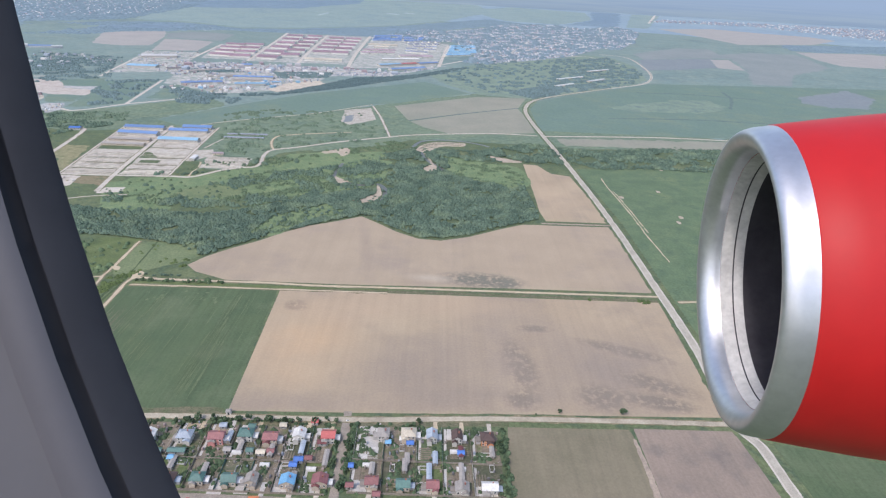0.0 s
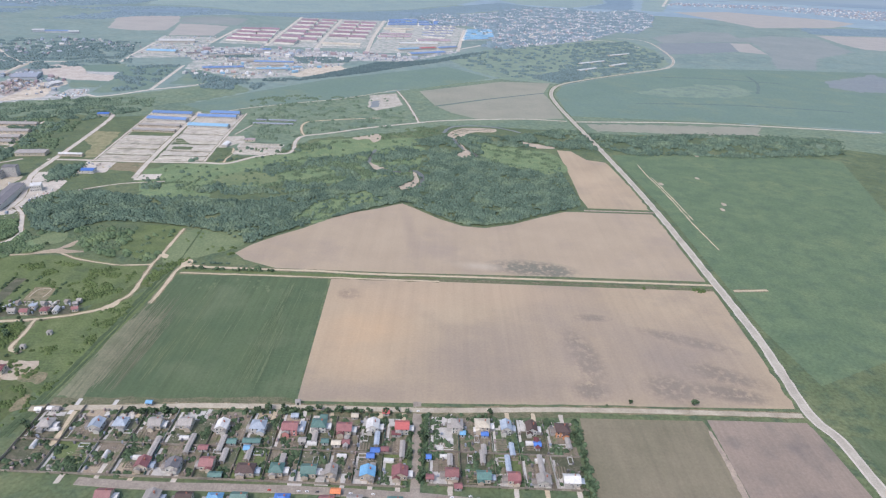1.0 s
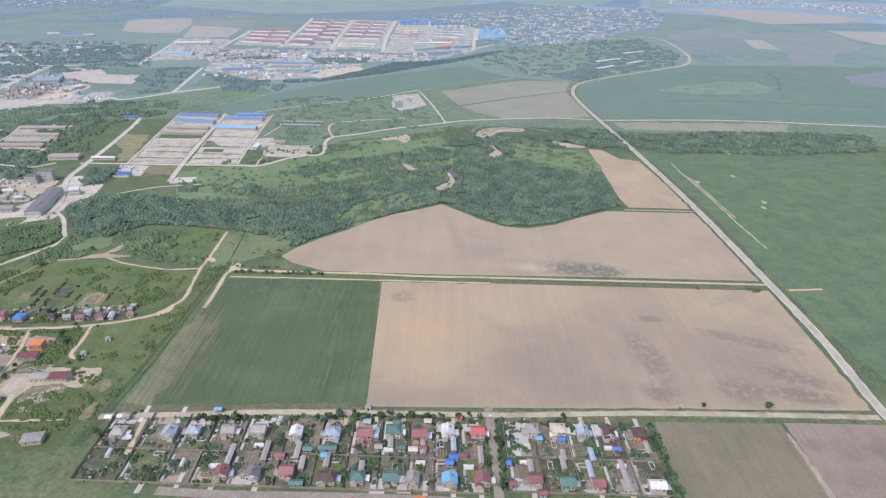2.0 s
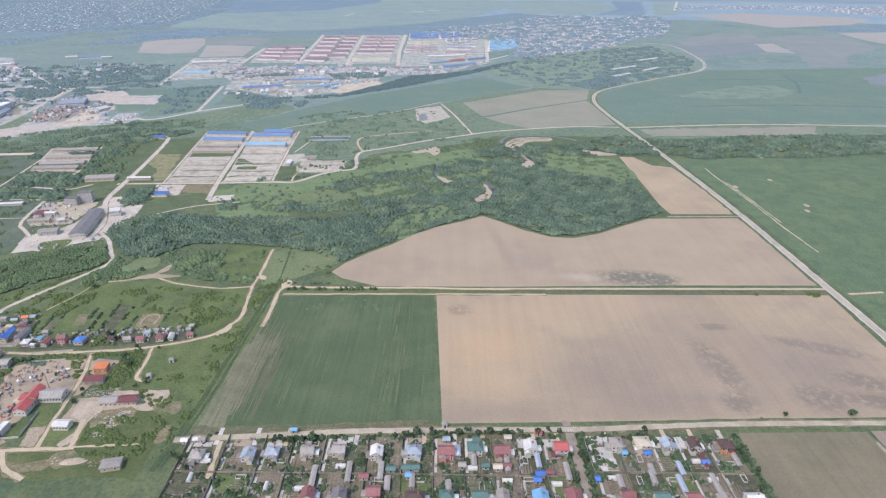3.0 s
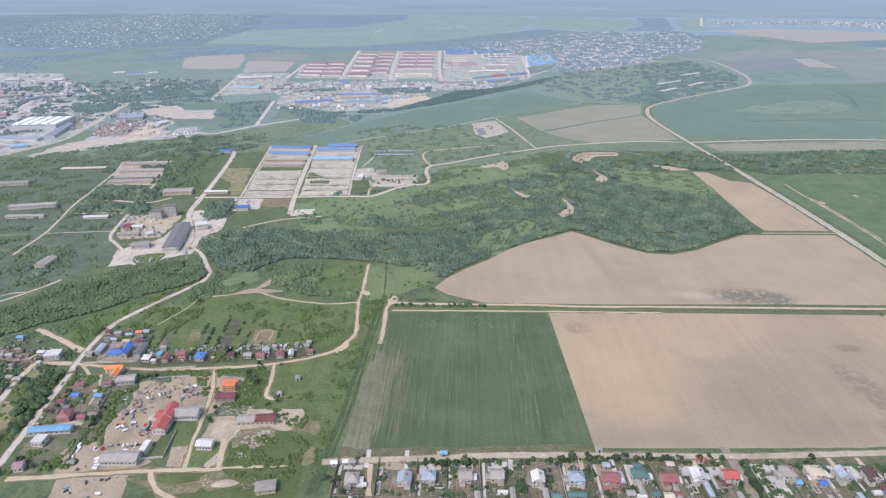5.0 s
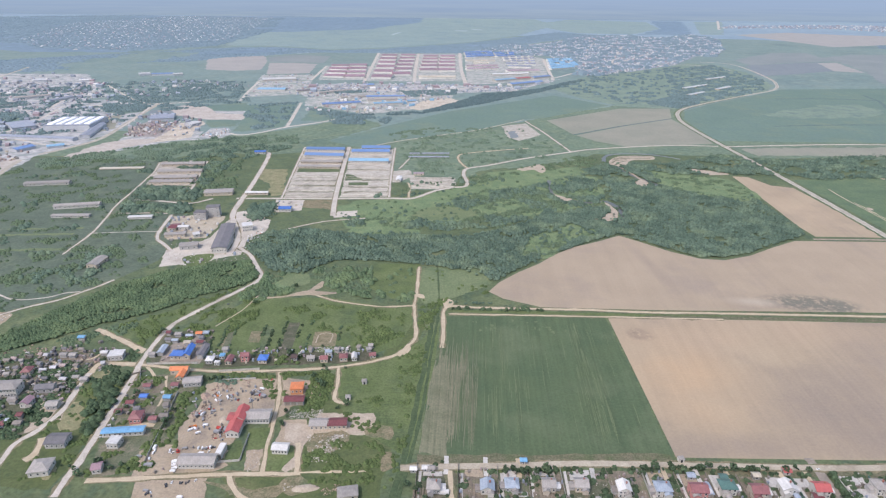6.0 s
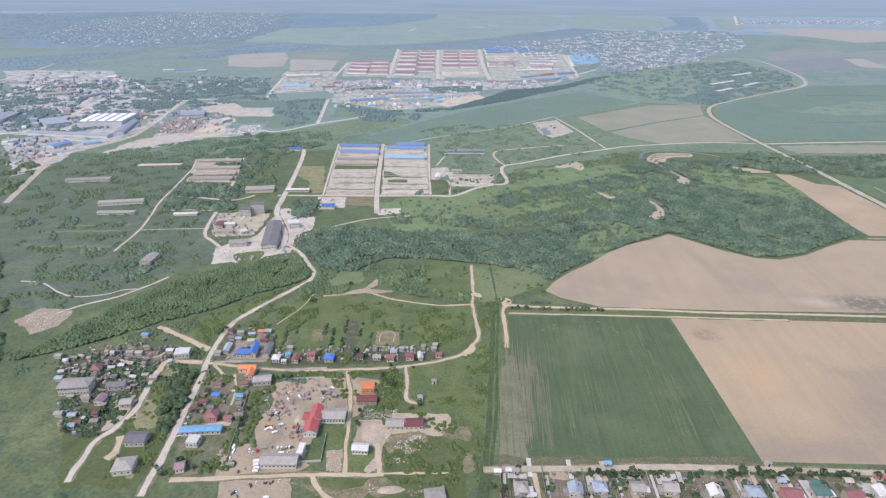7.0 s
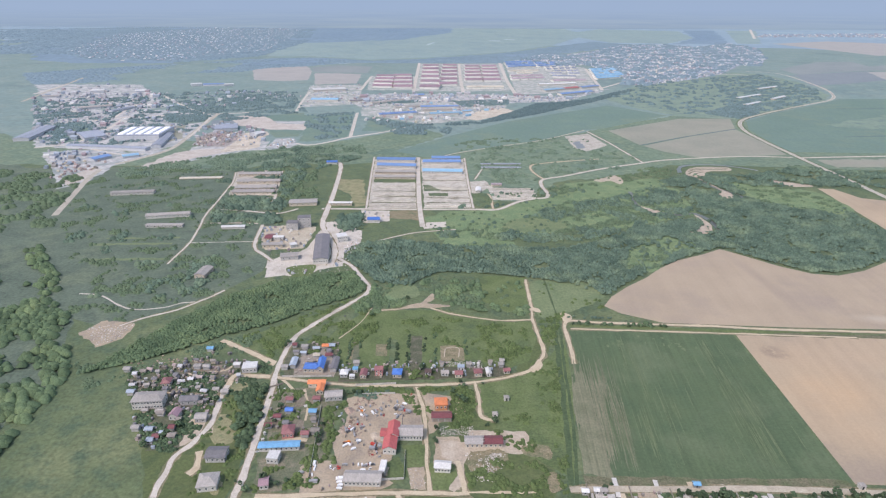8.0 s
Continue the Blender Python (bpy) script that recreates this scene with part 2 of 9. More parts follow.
FAR_LEAF = mat("hazed_tree_crown", (0.103, 0.151, 0.153), (0.126, 0.176, 0.172), 40, rough=0.95, gloss=0.08, fine=4, fine_amount=0.2, island=0.18)
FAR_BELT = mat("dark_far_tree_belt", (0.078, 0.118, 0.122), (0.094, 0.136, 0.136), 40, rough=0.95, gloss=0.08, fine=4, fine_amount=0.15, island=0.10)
FAR_WOOD = mat("hazed_wood_crown", (0.146, 0.204, 0.232), (0.168, 0.226, 0.250), 120, rough=0.95, gloss=0.08, fine=9, fine_amount=0.12, island=0.07)
DRY_GRASS = mat("dry_yellow_grass", (0.165, 0.165, 0.085), (0.270, 0.240, 0.140), 4, bump=0.1, fine=0.9, fine_amount=0.3, third=(0.110, 0.135, 0.062), third_size=8)
FAR_SAND = mat("pale_works_sand", (0.335, 0.298, 0.258), (0.430, 0.385, 0.330), 18, fine=4, fine_amount=0.15)
VILLAGE_GRAVEL = mat("trodden_gravel_road", (0.330, 0.290, 0.219), (0.410, 0.362, 0.277), 5, bump=0.05, fine=0.9, fine_amount=0.18, third=(0.270, 0.232, 0.172), third_size=22)
MARGIN = mat("weedy_earth_margin", (0.140, 0.126, 0.070), (0.228, 0.190, 0.122), 4, bump=0.1, fine=1.0, fine_amount=0.3, third=(0.098, 0.118, 0.060), third_size=14)
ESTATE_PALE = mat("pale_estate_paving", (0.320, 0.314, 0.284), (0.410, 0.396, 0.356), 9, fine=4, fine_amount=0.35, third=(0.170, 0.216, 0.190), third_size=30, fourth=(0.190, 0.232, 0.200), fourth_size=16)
# far forest, strip and meadow: distance haze painted into the base colour
FAR_FOREST = mat("hazed_forest_band", (0.135, 0.195, 0.238), (0.155, 0.215, 0.255), 300, rough=0.9, fine=40, fine_amount=0.16)
FAR_STRIP = mat("hazed_pale_strip", (0.270, 0.325, 0.330), (0.305, 0.355, 0.350), 300, rough=0.9, fine=40, fine_amount=0.12)
FAR_MEADOW = mat("hazed_far_meadow", (0.150, 0.202, 0.152), (0.184, 0.236, 0.172), 70, fine=8, fine_amount=0.15, fourth=(0.120, 0.172, 0.146), fourth_size=30)
TAN_LOT = mat("tan_works_sand", (0.395, 0.345, 0.270), (0.480, 0.420, 0.335), 16, fine=4, fine_amount=0.2, third=(0.300, 0.265, 0.215), third_size=22)
FAR_BROWN = mat("brown_works_earth", (0.240, 0.215, 0.200), (0.300, 0.262, 0.236), 10, fine=3, fine_amount=0.3, third=(0.200, 0.200, 0.190), third_size=20)
# blue-grey haze is mixed into these far field and village colours
FAR_HAZED = mat("hazed_far_fallow", (0.178, 0.204, 0.196), (0.206, 0.228, 0.214), 120, fine=12, fine_amount=0.08)
FAR_HAZED_SOIL = mat("hazed_far_ploughland", (0.160, 0.186, 0.196), (0.182, 0.204, 0.206), 90, fine=10, fine_amount=0.08)
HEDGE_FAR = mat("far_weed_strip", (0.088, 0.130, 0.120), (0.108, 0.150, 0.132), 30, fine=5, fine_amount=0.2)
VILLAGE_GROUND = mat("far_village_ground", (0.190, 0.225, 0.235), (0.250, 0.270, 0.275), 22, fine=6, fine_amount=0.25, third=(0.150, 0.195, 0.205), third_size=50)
BRIGHT = mat("bright_meadow", (0.110, 0.163, 0.080), (0.145, 0.198, 0.099), 14, bump=0.3, fine=1.6, fine_amount=0.35, third=(0.096, 0.137, 0.062), third_size=28, fourth=(0.161, 0.204, 0.099), fourth_size=15)
# pasture greens blued to carry middle-distance haze
PASTURE = mat("rough_old_pasture", (0.083, 0.110, 0.077), (0.104, 0.133, 0.093), 26, bump=0.3, fine=2.4, fine_amount=0.3, third=(0.122, 0.146, 0.093), third_size=45, fourth=(0.072, 0.097, 0.069), fourth_size=14)
EAST_MEADOW = mat("pale_green_meadow", (0.086, 0.130, 0.070), (0.113, 0.158, 0.083), 30, bump=0.3, fine=2.2, fine_amount=0.22, third=(0.130, 0.169, 0.085), third_size=55, fourth=(0.078, 0.119, 0.070), fourth_size=16)
YELLOW_MEADOW = mat("yellowish_meadow", (0.122, 0.156, 0.076), (0.150, 0.180, 0.090), 16, bump=0.3, fine=1.8, fine_amount=0.25, third=(0.102, 0.140, 0.070), third_size=24)
MARGIN_DARK = mat("weedy_field_margin", (0.090, 0.100, 0.054), (0.150, 0.132, 0.084), 4, bump=0.1, fine=1.0, fine_amount=0.3, third=(0.082, 0.104, 0.048), third_size=12)
# darker near copy of SHRUB, without the haze in that colour
NEAR_SHRUB = mat("near_shrub_leaf", (0.066, 0.095, 0.038), (0.095, 0.127, 0.051), 7, rough=0.95, gloss=0.08, fine=0.6, fine_amount=0.3, island=0.2)
# darker near copy of GRASS, whose lighter colour allows for haze
NEAR_GRASS = mat("unhazed_near_meadow", (0.074, 0.096, 0.036), (0.096, 0.119, 0.046), 18, bump=0.3, fine=1.6, fine_amount=0.22, third=(0.122, 0.136, 0.060), third_size=40, fourth=(0.060, 0.084, 0.034), fourth_size=9)
BARK = mat("bark", (0.090, 0.068, 0.050), (0.130, 0.100, 0.075), 0.5, bump=0.02, fine=0.15, fine_amount=0.3)


def roof_mat(name, c, worn=0.82, rough=0.5):
    return mat(name, c, tuple(v * worn for v in c), 2.5, rough=rough, bump=0.02, fine=0.6, fine_amount=0.14, each=0.12, stripe=(2, 0.35, 0.12))


ROOF = {
    "crimson": roof_mat("crimson_metal_roof", (0.230, 0.100, 0.100)),
    "red": roof_mat("bright_red_metal_roof", (0.380, 0.098, 0.092)),
    "maroon": roof_mat("maroon_metal_roof", (0.160, 0.055, 0.058)),
    "brown": roof_mat("dark_brown_tile_roof", (0.085, 0.058, 0.052), rough=0.7),
    "teal": roof_mat("teal_green_metal_roof", (0.085, 0.165, 0.145)),
    "blue": roof_mat("bright_blue_metal_roof", (0.070, 0.165, 0.440)),
    "sky": roof_mat("light_blue_metal_roof", (0.150, 0.330, 0.500)),
    # azure, aqua and haze: roof colours washed out to paint in distance haze
    "azure": roof_mat("haze_blue_metal_roof", (0.135, 0.225, 0.400)),
    "aqua": roof_mat("haze_light_blue_roof", (0.215, 0.375, 0.500)),
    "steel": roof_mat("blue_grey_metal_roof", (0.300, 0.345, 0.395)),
    "haze": roof_mat("haze_grey_sheet_roof", (0.262, 0.288, 0.330), rough=0.8),
    "rust": roof_mat("rusty_brown_sheet", (0.360, 0.285, 0.265), rough=0.9),
    "slate": roof_mat("grey_fibre_cement_roof", (0.300, 0.280, 0.255), rough=0.8),
    "dark": roof_mat("dark_grey_felt_roof", (0.165, 0.160, 0.165), rough=0.85),
    "white": roof_mat("white_metal_roof", (0.540, 0.530, 0.505), 0.85),
    "beige": roof_mat("beige_sheet_roof", (0.470, 0.420, 0.330)),
    "orange": roof_mat("orange_metal_roof", (0.600, 0.205, 0.085)),
    # wine red paled and blued for haze over the estate
    "estate": roof_mat("hazed_wine_red_roof", (0.275, 0.180, 0.200)),
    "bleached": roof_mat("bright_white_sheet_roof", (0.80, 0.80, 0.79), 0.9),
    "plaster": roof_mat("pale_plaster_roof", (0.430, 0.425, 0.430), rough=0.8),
    "rose": roof_mat("pale_rose_roof", (0.330, 0.270, 0.285), rough=0.8),
    "dust": roof_mat("dusty_brown_grey_roof", (0.225, 0.200, 0.175), rough=0.85),
}
WALL = {
    "cream": mat("cream_plaster_panel", (0.70, 0.68, 0.64), (0.62, 0.60, 0.56), 4, fine=1.0, fine_amount=0.08, each=0.08),
    # works wall colour lightened and blued for distance haze
    "pale": mat("hazed_concrete_panel", (0.47, 0.48, 0.50), (0.40, 0.41, 0.43), 3, fine=0.8, fine_amount=0.12, each=0.1),
    "white": mat("white_plaster", (0.50, 0.48, 0.44), (0.42, 0.40, 0.36), 2, fine=0.5, fine_amount=0.1, each=0.08),
    "beige": mat("beige_brick", (0.46, 0.40, 0.32), (0.40, 0.34, 0.27), 2, fine=0.4, fine_amount=0.14, each=0.12),
    "grey": mat("grey_block_wall", (0.36, 0.35, 0.33), (0.30, 0.29, 0.28), 2, fine=0.5, fine_amount=0.15, each=0.12),
    "orange": mat("orange_painted_wall", (0.52, 0.24, 0.12), (0.46, 0.21, 0.10), 2, fine=0.5, fine_amount=0.1),
    "rose": mat("rose_painted_wall", (0.48, 0.22, 0.20), (0.42, 0.19, 0.17), 2, fine=0.5, fine_amount=0.1),
}
TIMBER = mat("grey_weathered_boards", (0.200, 0.175, 0.145), (0.260, 0.230, 0.190), 1.0, fine=0.3, fine_amount=0.25, each=0.2)
PANE = mat("dark_window_glass", (0.030, 0.036, 0.042), (0.045, 0.052, 0.060), 1.0, rough=0.12, fine=0.5, fine_amount=0.05)
FRAME = mat("white_window_frame", (0.70, 0.70, 0.68), (0.62, 0.62, 0.60), 0.5, rough=0.5, fine=0.2, fine_amount=0.05)
BRICK = mat("red_chimney_brick", (0.32, 0.13, 0.09), (0.26, 0.11, 0.08), 0.5, fine=0.15, fine_amount=0.2)
TYRE = mat("black_rubber", (0.03, 0.03, 0.03), (0.04, 0.04, 0.04), 0.5, rough=0.8, fine=0.2, fine_amount=0.1)
CARPAINT = {
    "white": mat("white_vehicle_paint", (0.72, 0.72, 0.71), (0.66, 0.66, 0.65), 1.0, rough=0.35, fine=0.5, fine_amount=0.05, coat=0.4),
    "red": mat("red_vehicle_paint", (0.42, 0.05, 0.03), (0.36, 0.04, 0.03), 1.0, rough=0.35, fine=0.5, fine_amount=0.08, coat=0.4),
    "orange": mat("orange_vehicle_paint", (0.66, 0.20, 0.03), (0.60, 0.17, 0.03), 1.0, rough=0.4, fine=0.5, fine_amount=0.08, coat=0.3),
    "blue": mat("blue_vehicle_paint", (0.08, 0.20, 0.40), (0.07, 0.17, 0.35), 1.0, rough=0.35, fine=0.5, fine_amount=0.08, coat=0.4),
    "dark": mat("dark_vehicle_paint", (0.05, 0.055, 0.06), (0.07, 0.07, 0.075), 1.0, rough=0.35, fine=0.5, fine_amount=0.08, coat=0.4),
    "grey": mat("grey_vehicle_paint", (0.28, 0.28, 0.28), (0.24, 0.24, 0.24), 1.0, rough=0.4, fine=0.5, fine_amount=0.08, coat=0.4),
}


# ---------------------------------------------------------------- building blocks
def mesh_of(name, verts, faces, material, smooth=False):
    me = bpy.data.meshes.new(name)
    me.from_pydata([tuple(v) for v in verts], [], [tuple(f) for f in faces])
    me.materials.append(material)
    if smooth:
        me.polygons.foreach_set("use_smooth", [True] * len(me.polygons))
    me.update()
    return me


def put(name, me, parent=None, m=None, label=""):
    ob = new(name, me)
    if parent is not None:
        ob.parent = parent
    if m is not None:
        ob.matrix_basis = m
    if label:
        tagged(ob, label)
    return ob


BOX_FACES = [(0, 3, 2, 1), (4, 5, 6, 7), (0, 1, 5, 4), (1, 2, 6, 5), (2, 3, 7, 6), (3, 0, 4, 7)]


def box(x0, x1, y0, y1, z0, z1, taper=0.0):
    """Vertices and faces of a box; taper narrows its top."""
    t = taper
    v = [(x0, y0, z0), (x1, y0, z0), (x1, y1, z0), (x0, y1, z0),
         (x0 + t, y0 + t, z1), (x1 - t, y0 + t, z1), (x1 - t, y1 - t, z1), (x0 + t, y1 - t, z1)]
    return v, BOX_FACES


def joined(*solids):
    verts, faces = [], []
    for v, f in solids:
        n = len(verts)
        verts += list(v)
        faces += [tuple(i + n for i in face) for face in f]
    return verts, faces


def smoothed(points, steps=6, closed=False):
    """A Catmull-Rom line through the points."""
    p = [Vector((*q, 0)) for q in points]
    n, out = len(p), []
    for i in range(n if closed else n - 1):
        a, b, c, d = (p[(i + k) % n] if closed else p[min(max(i + k, 0), n - 1)] for k in (-1, 0, 1, 2))
        for s in range(steps):
            t = s / steps
            out.append(0.5 * (2 * b + (c - a) * t + (2 * a - 5 * b + 4 * c - d) * t * t + (3 * b - a - 3 * c + d) * t ** 3))
    if not closed:
        out.append(p[-1])
    return out


def ribbon(name, points, width, z, material, label, category="road", ragged=0.08, steps=6):
    """A road or track along the points, with an uneven edge and a small kerb height."""
    z += 0.0004 * (next(LAYERS) % 48)
    line = smoothed(points, steps)
    if ragged > 0.05:                         # finer steps for an uneven edge
        fine = [p.lerp(q, k / max(1, round((q - p).length / 5))) for p, q in zip(line, line[1:]) for k in range(max(1, round((q - p).length / 5)))]
        line = fine + [line[-1]] if len(fine) < 900 else line
    verts, faces = [], []
    for i, q in enumerate(line):
        ahead = (line[min(i + 1, len(line) - 1)] - line[max(i - 1, 0)]).normalized()
        side = Vector((-ahead.y, ahead.x, 0))
        for s in (1, -1):
            w = width * 0.5 * (1 + ragged * noise.noise(q * 0.11 + Vector((s * 7.3, 0, 0))) * 2 + min(ragged, 0.25) * noise.noise(q * 0.47 + Vector((s * 3.1, 9, 0))))
            e = q + side * s * w
            verts += [(e.x, e.y, z), (e.x + side.x * s * 0.3, e.y + side.y * s * 0.3, -0.05)]
    if category == "road" and width < 13:
        for p, q in zip(line, line[1:]):
            for k in range(int((q - p).length / 2.5) + 1):
                s = p.lerp(q, k * 2.5 / max((q - p).length, 2.5))
                block(s.x, s.y, width * 0.5)
    for i in range(len(line) - 1):
        a, b = 4 * i, 4 * i + 4
        faces += [(a, a + 2, b + 2, b), (a + 1, a, b, b + 1), (a + 2, a + 3, b + 3, b + 2)]
    road = tagged(put(name, mesh_of(name, verts, faces, material)), label, category, kind="structure")
    if category == "road" and 1.2 < width < 6 and material in (DIRT, GRAVEL, VILLAGE_GRAVEL):
        verts, faces = [], []
        for i, q in enumerate(line):
            ahead = (line[min(i + 1, len(line) - 1)] - line[max(i - 1, 0)]).normalized()
            side = Vector((-ahead.y, ahead.x, 0))
            for s in (1, -1):
                w = width * 0.5 + 0.9 + 1.6 * noise.noise(q * 0.21 + Vector((s * 5.7, 3, 0))) + 0.5 * noise.noise(q * 0.7 + Vector((s * 2.7, 5, 0)))
                e = q + side * s * max(w, 0.2)
                verts.append((e.x, e.y, z - 0.03))
        faces = [(2 * i, 2 * i + 1, 2 * i + 3, 2 * i + 2) for i in range(len(line) - 1)]
        put("shoulder", mesh_of("shoulder", verts, faces, MARGIN), road, label="trampled weedy road shoulder")
    return road


def patch(name, points, z, material, label, category, curved=False, steps=5, kind="structure", ragged=0.0):
    """A level piece of ground with that outline and a low sloping rim."""
    z += 0.0004 * (next(LAYERS) % 48)
    line = smoothed(points, steps, True) if curved else smoothed(points, 1, True)
    if material in (SOIL, SOIL_PALE, SOIL_OLIVE, SOIL_GREY, CROP, YARD, RUIN):
        OPEN_GROUND.append(list(points))
    if ragged:
        fine = []
        for i, q in enumerate(line):
            r = line[(i + 1) % len(line)]
            n = max(1, int((r - q).length / (ragged * 1.5)))
            for k in range(n):
                s = q.lerp(r, k / n)
                for scale, part_of in ((0.07, 1.3), (0.31, 0.9)):
                    s = s + Vector((noise.noise(s * scale), noise.noise(s * scale + Vector((31, 7, 0))), 0)) * ragged * part_of
                fine.append(s)
        line = fine
    if sum(a.x * b.y - b.x * a.y for a, b in zip(line, line[1:] + line[:1])) < 0:
        line.reverse()
    n = len(line)
    verts = [(q.x, q.y, z) for q in line] + [(q.x, q.y, -0.05) for q in line]
    faces = [tuple(range(n))] + [(i, n + i, n + (i + 1) % n, (i + 1) % n) for i in range(n)]
    return tagged(put(name, mesh_of(name, verts, faces, material)), label, category, kind=kind)


def inside(x, y, poly):
    hit, j = False, len(poly) - 1
    for i in range(len(poly)):
        (ax, ay), (bx, by) = poly[i], poly[j]
        if (ay > y) != (by > y) and x < (bx - ax) * (y - ay) / (by - ay) + ax:
            hit = not hit
        j = i
    return hit


BLOCKED = set()   # two-metre squares taken by roads and buildings


def block(x, y, half):
    n = int(half // 2) + 1
    for i in range(-n, n + 1):
        for j in range(-n, n + 1):
            if i * i + j * j <= n * n:
                BLOCKED.add((int(x // 2) + i, int(y // 2) + j))


CLEAR = []   # outlines in which no tree stands
OPEN_GROUND = []   # ploughed and sown fields and yards, kept free of bushes


def scatter(poly, gap, rng, gaps=0.0, clump=0.0):
    """Uneven places in an outline, that many metres apart; gaps leaves clearings by noise."""
    xs, ys = [p[0] for p in poly], [p[1] for p in poly]
    out, y = [], min(ys)
    while y < max(ys):
        x = min(xs)
        while x < max(xs):
            px, py = x + rng.uniform(-0.48, 0.48) * gap, y + rng.uniform(-0.48, 0.48) * gap
            if inside(px, py, poly) and (int(px // 2), int(py // 2)) not in BLOCKED and (rng.random() < 0.06 or not any(inside(px, py, q) for q in CLEAR)) and (not gaps or noise.noise(Vector((px, py, 3.7)) / (clump or 9 * gap)) + rng.gauss(0, 0.11) > gaps):
                out.append((px, py))
            x += gap
        y += gap
    return out


PHI = (1 + 5 ** 0.5) / 2
ICO = np.array([(-1, PHI, 0), (1, PHI, 0), (-1, -PHI, 0), (1, -PHI, 0), (0, -1, PHI), (0, 1, PHI),
                (0, -1, -PHI), (0, 1, -PHI), (PHI, 0, -1), (PHI, 0, 1), (-PHI, 0, -1), (-PHI, 0, 1)]) / (1 + PHI * PHI) ** 0.5
ICO_FACES = np.array([(0, 11, 5), (0, 5, 1), (0, 1, 7), (0, 7, 10), (0, 10, 11), (1, 5, 9), (5, 11, 4), (11, 10, 2), (10, 7, 6), (7, 1, 8),
                      (3, 9, 4), (3, 4, 2), (3, 2, 6), (3, 6, 8), (3, 8, 9), (4, 9, 5), (2, 4, 11), (6, 2, 10), (8, 6, 7), (9, 8, 1)])


LAYERS = iter(range(100000))   # keeps overlapping pieces of ground out of one plane


TURNS = np.radians(60.0 * np.arange(6))
DOME = np.concatenate([np.stack([np.cos(TURNS), np.sin(TURNS), np.full(6, -0.45)], -1),
                       np.stack([0.55 * np.cos(TURNS[::2] + 0.52), 0.55 * np.sin(TURNS[::2] + 0.52), np.full(3, 0.75)], -1)])
DOME_FACES = np.array([(0, 1, 6), (1, 2, 6), (2, 7, 6), (2, 3, 7), (3, 4, 7), (4, 8, 7), (4, 5, 8), (5, 0, 8), (0, 6, 8), (6, 7, 8)])


def clumps_mesh(name, centres, radii, material, seed, flat=0.8, rough=0.28, dome=False):
    """One mesh of many small leaf clumps with uneven outlines; domes are open below."""
    rng = np.random.default_rng(seed)
    centres, radii = np.asarray(centres, float), np.asarray(radii, float)
    shape, shape_faces = (DOME, DOME_FACES) if dome else (ICO, ICO_FACES)
    n, k = len(centres), len(shape)
    v = shape[None] * (1 + rng.uniform(-rough, rough, (n, k, 1))) * radii[:, None, None]
    spin = rng.uniform(0, 6.28, n)
    c, s = np.cos(spin)[:, None], np.sin(spin)[:, None]
    v = np.stack([c * v[..., 0] - s * v[..., 1], s * v[..., 0] + c * v[..., 1], v[..., 2] * flat], -1) + centres[:, None]
    f = (shape_faces[None] + k * np.arange(n)[:, None, None]).reshape(-1, 3)
    me = bpy.data.meshes.new(name)
    me.vertices.add(k * n)
    me.vertices.foreach_set("co", v.ravel())
    me.loops.add(3 * len(f))
    me.loops.foreach_set("vertex_index", f.ravel())
    me.polygons.add(len(f))
    me.polygons.foreach_set("loop_start", np.arange(0, 3 * len(f), 3))
    me.materials.append(material)
    me.update(calc_edges=True)
    me.validate()
    me.polygons.foreach_set("use_smooth", [True] * len(me.polygons))
    return me


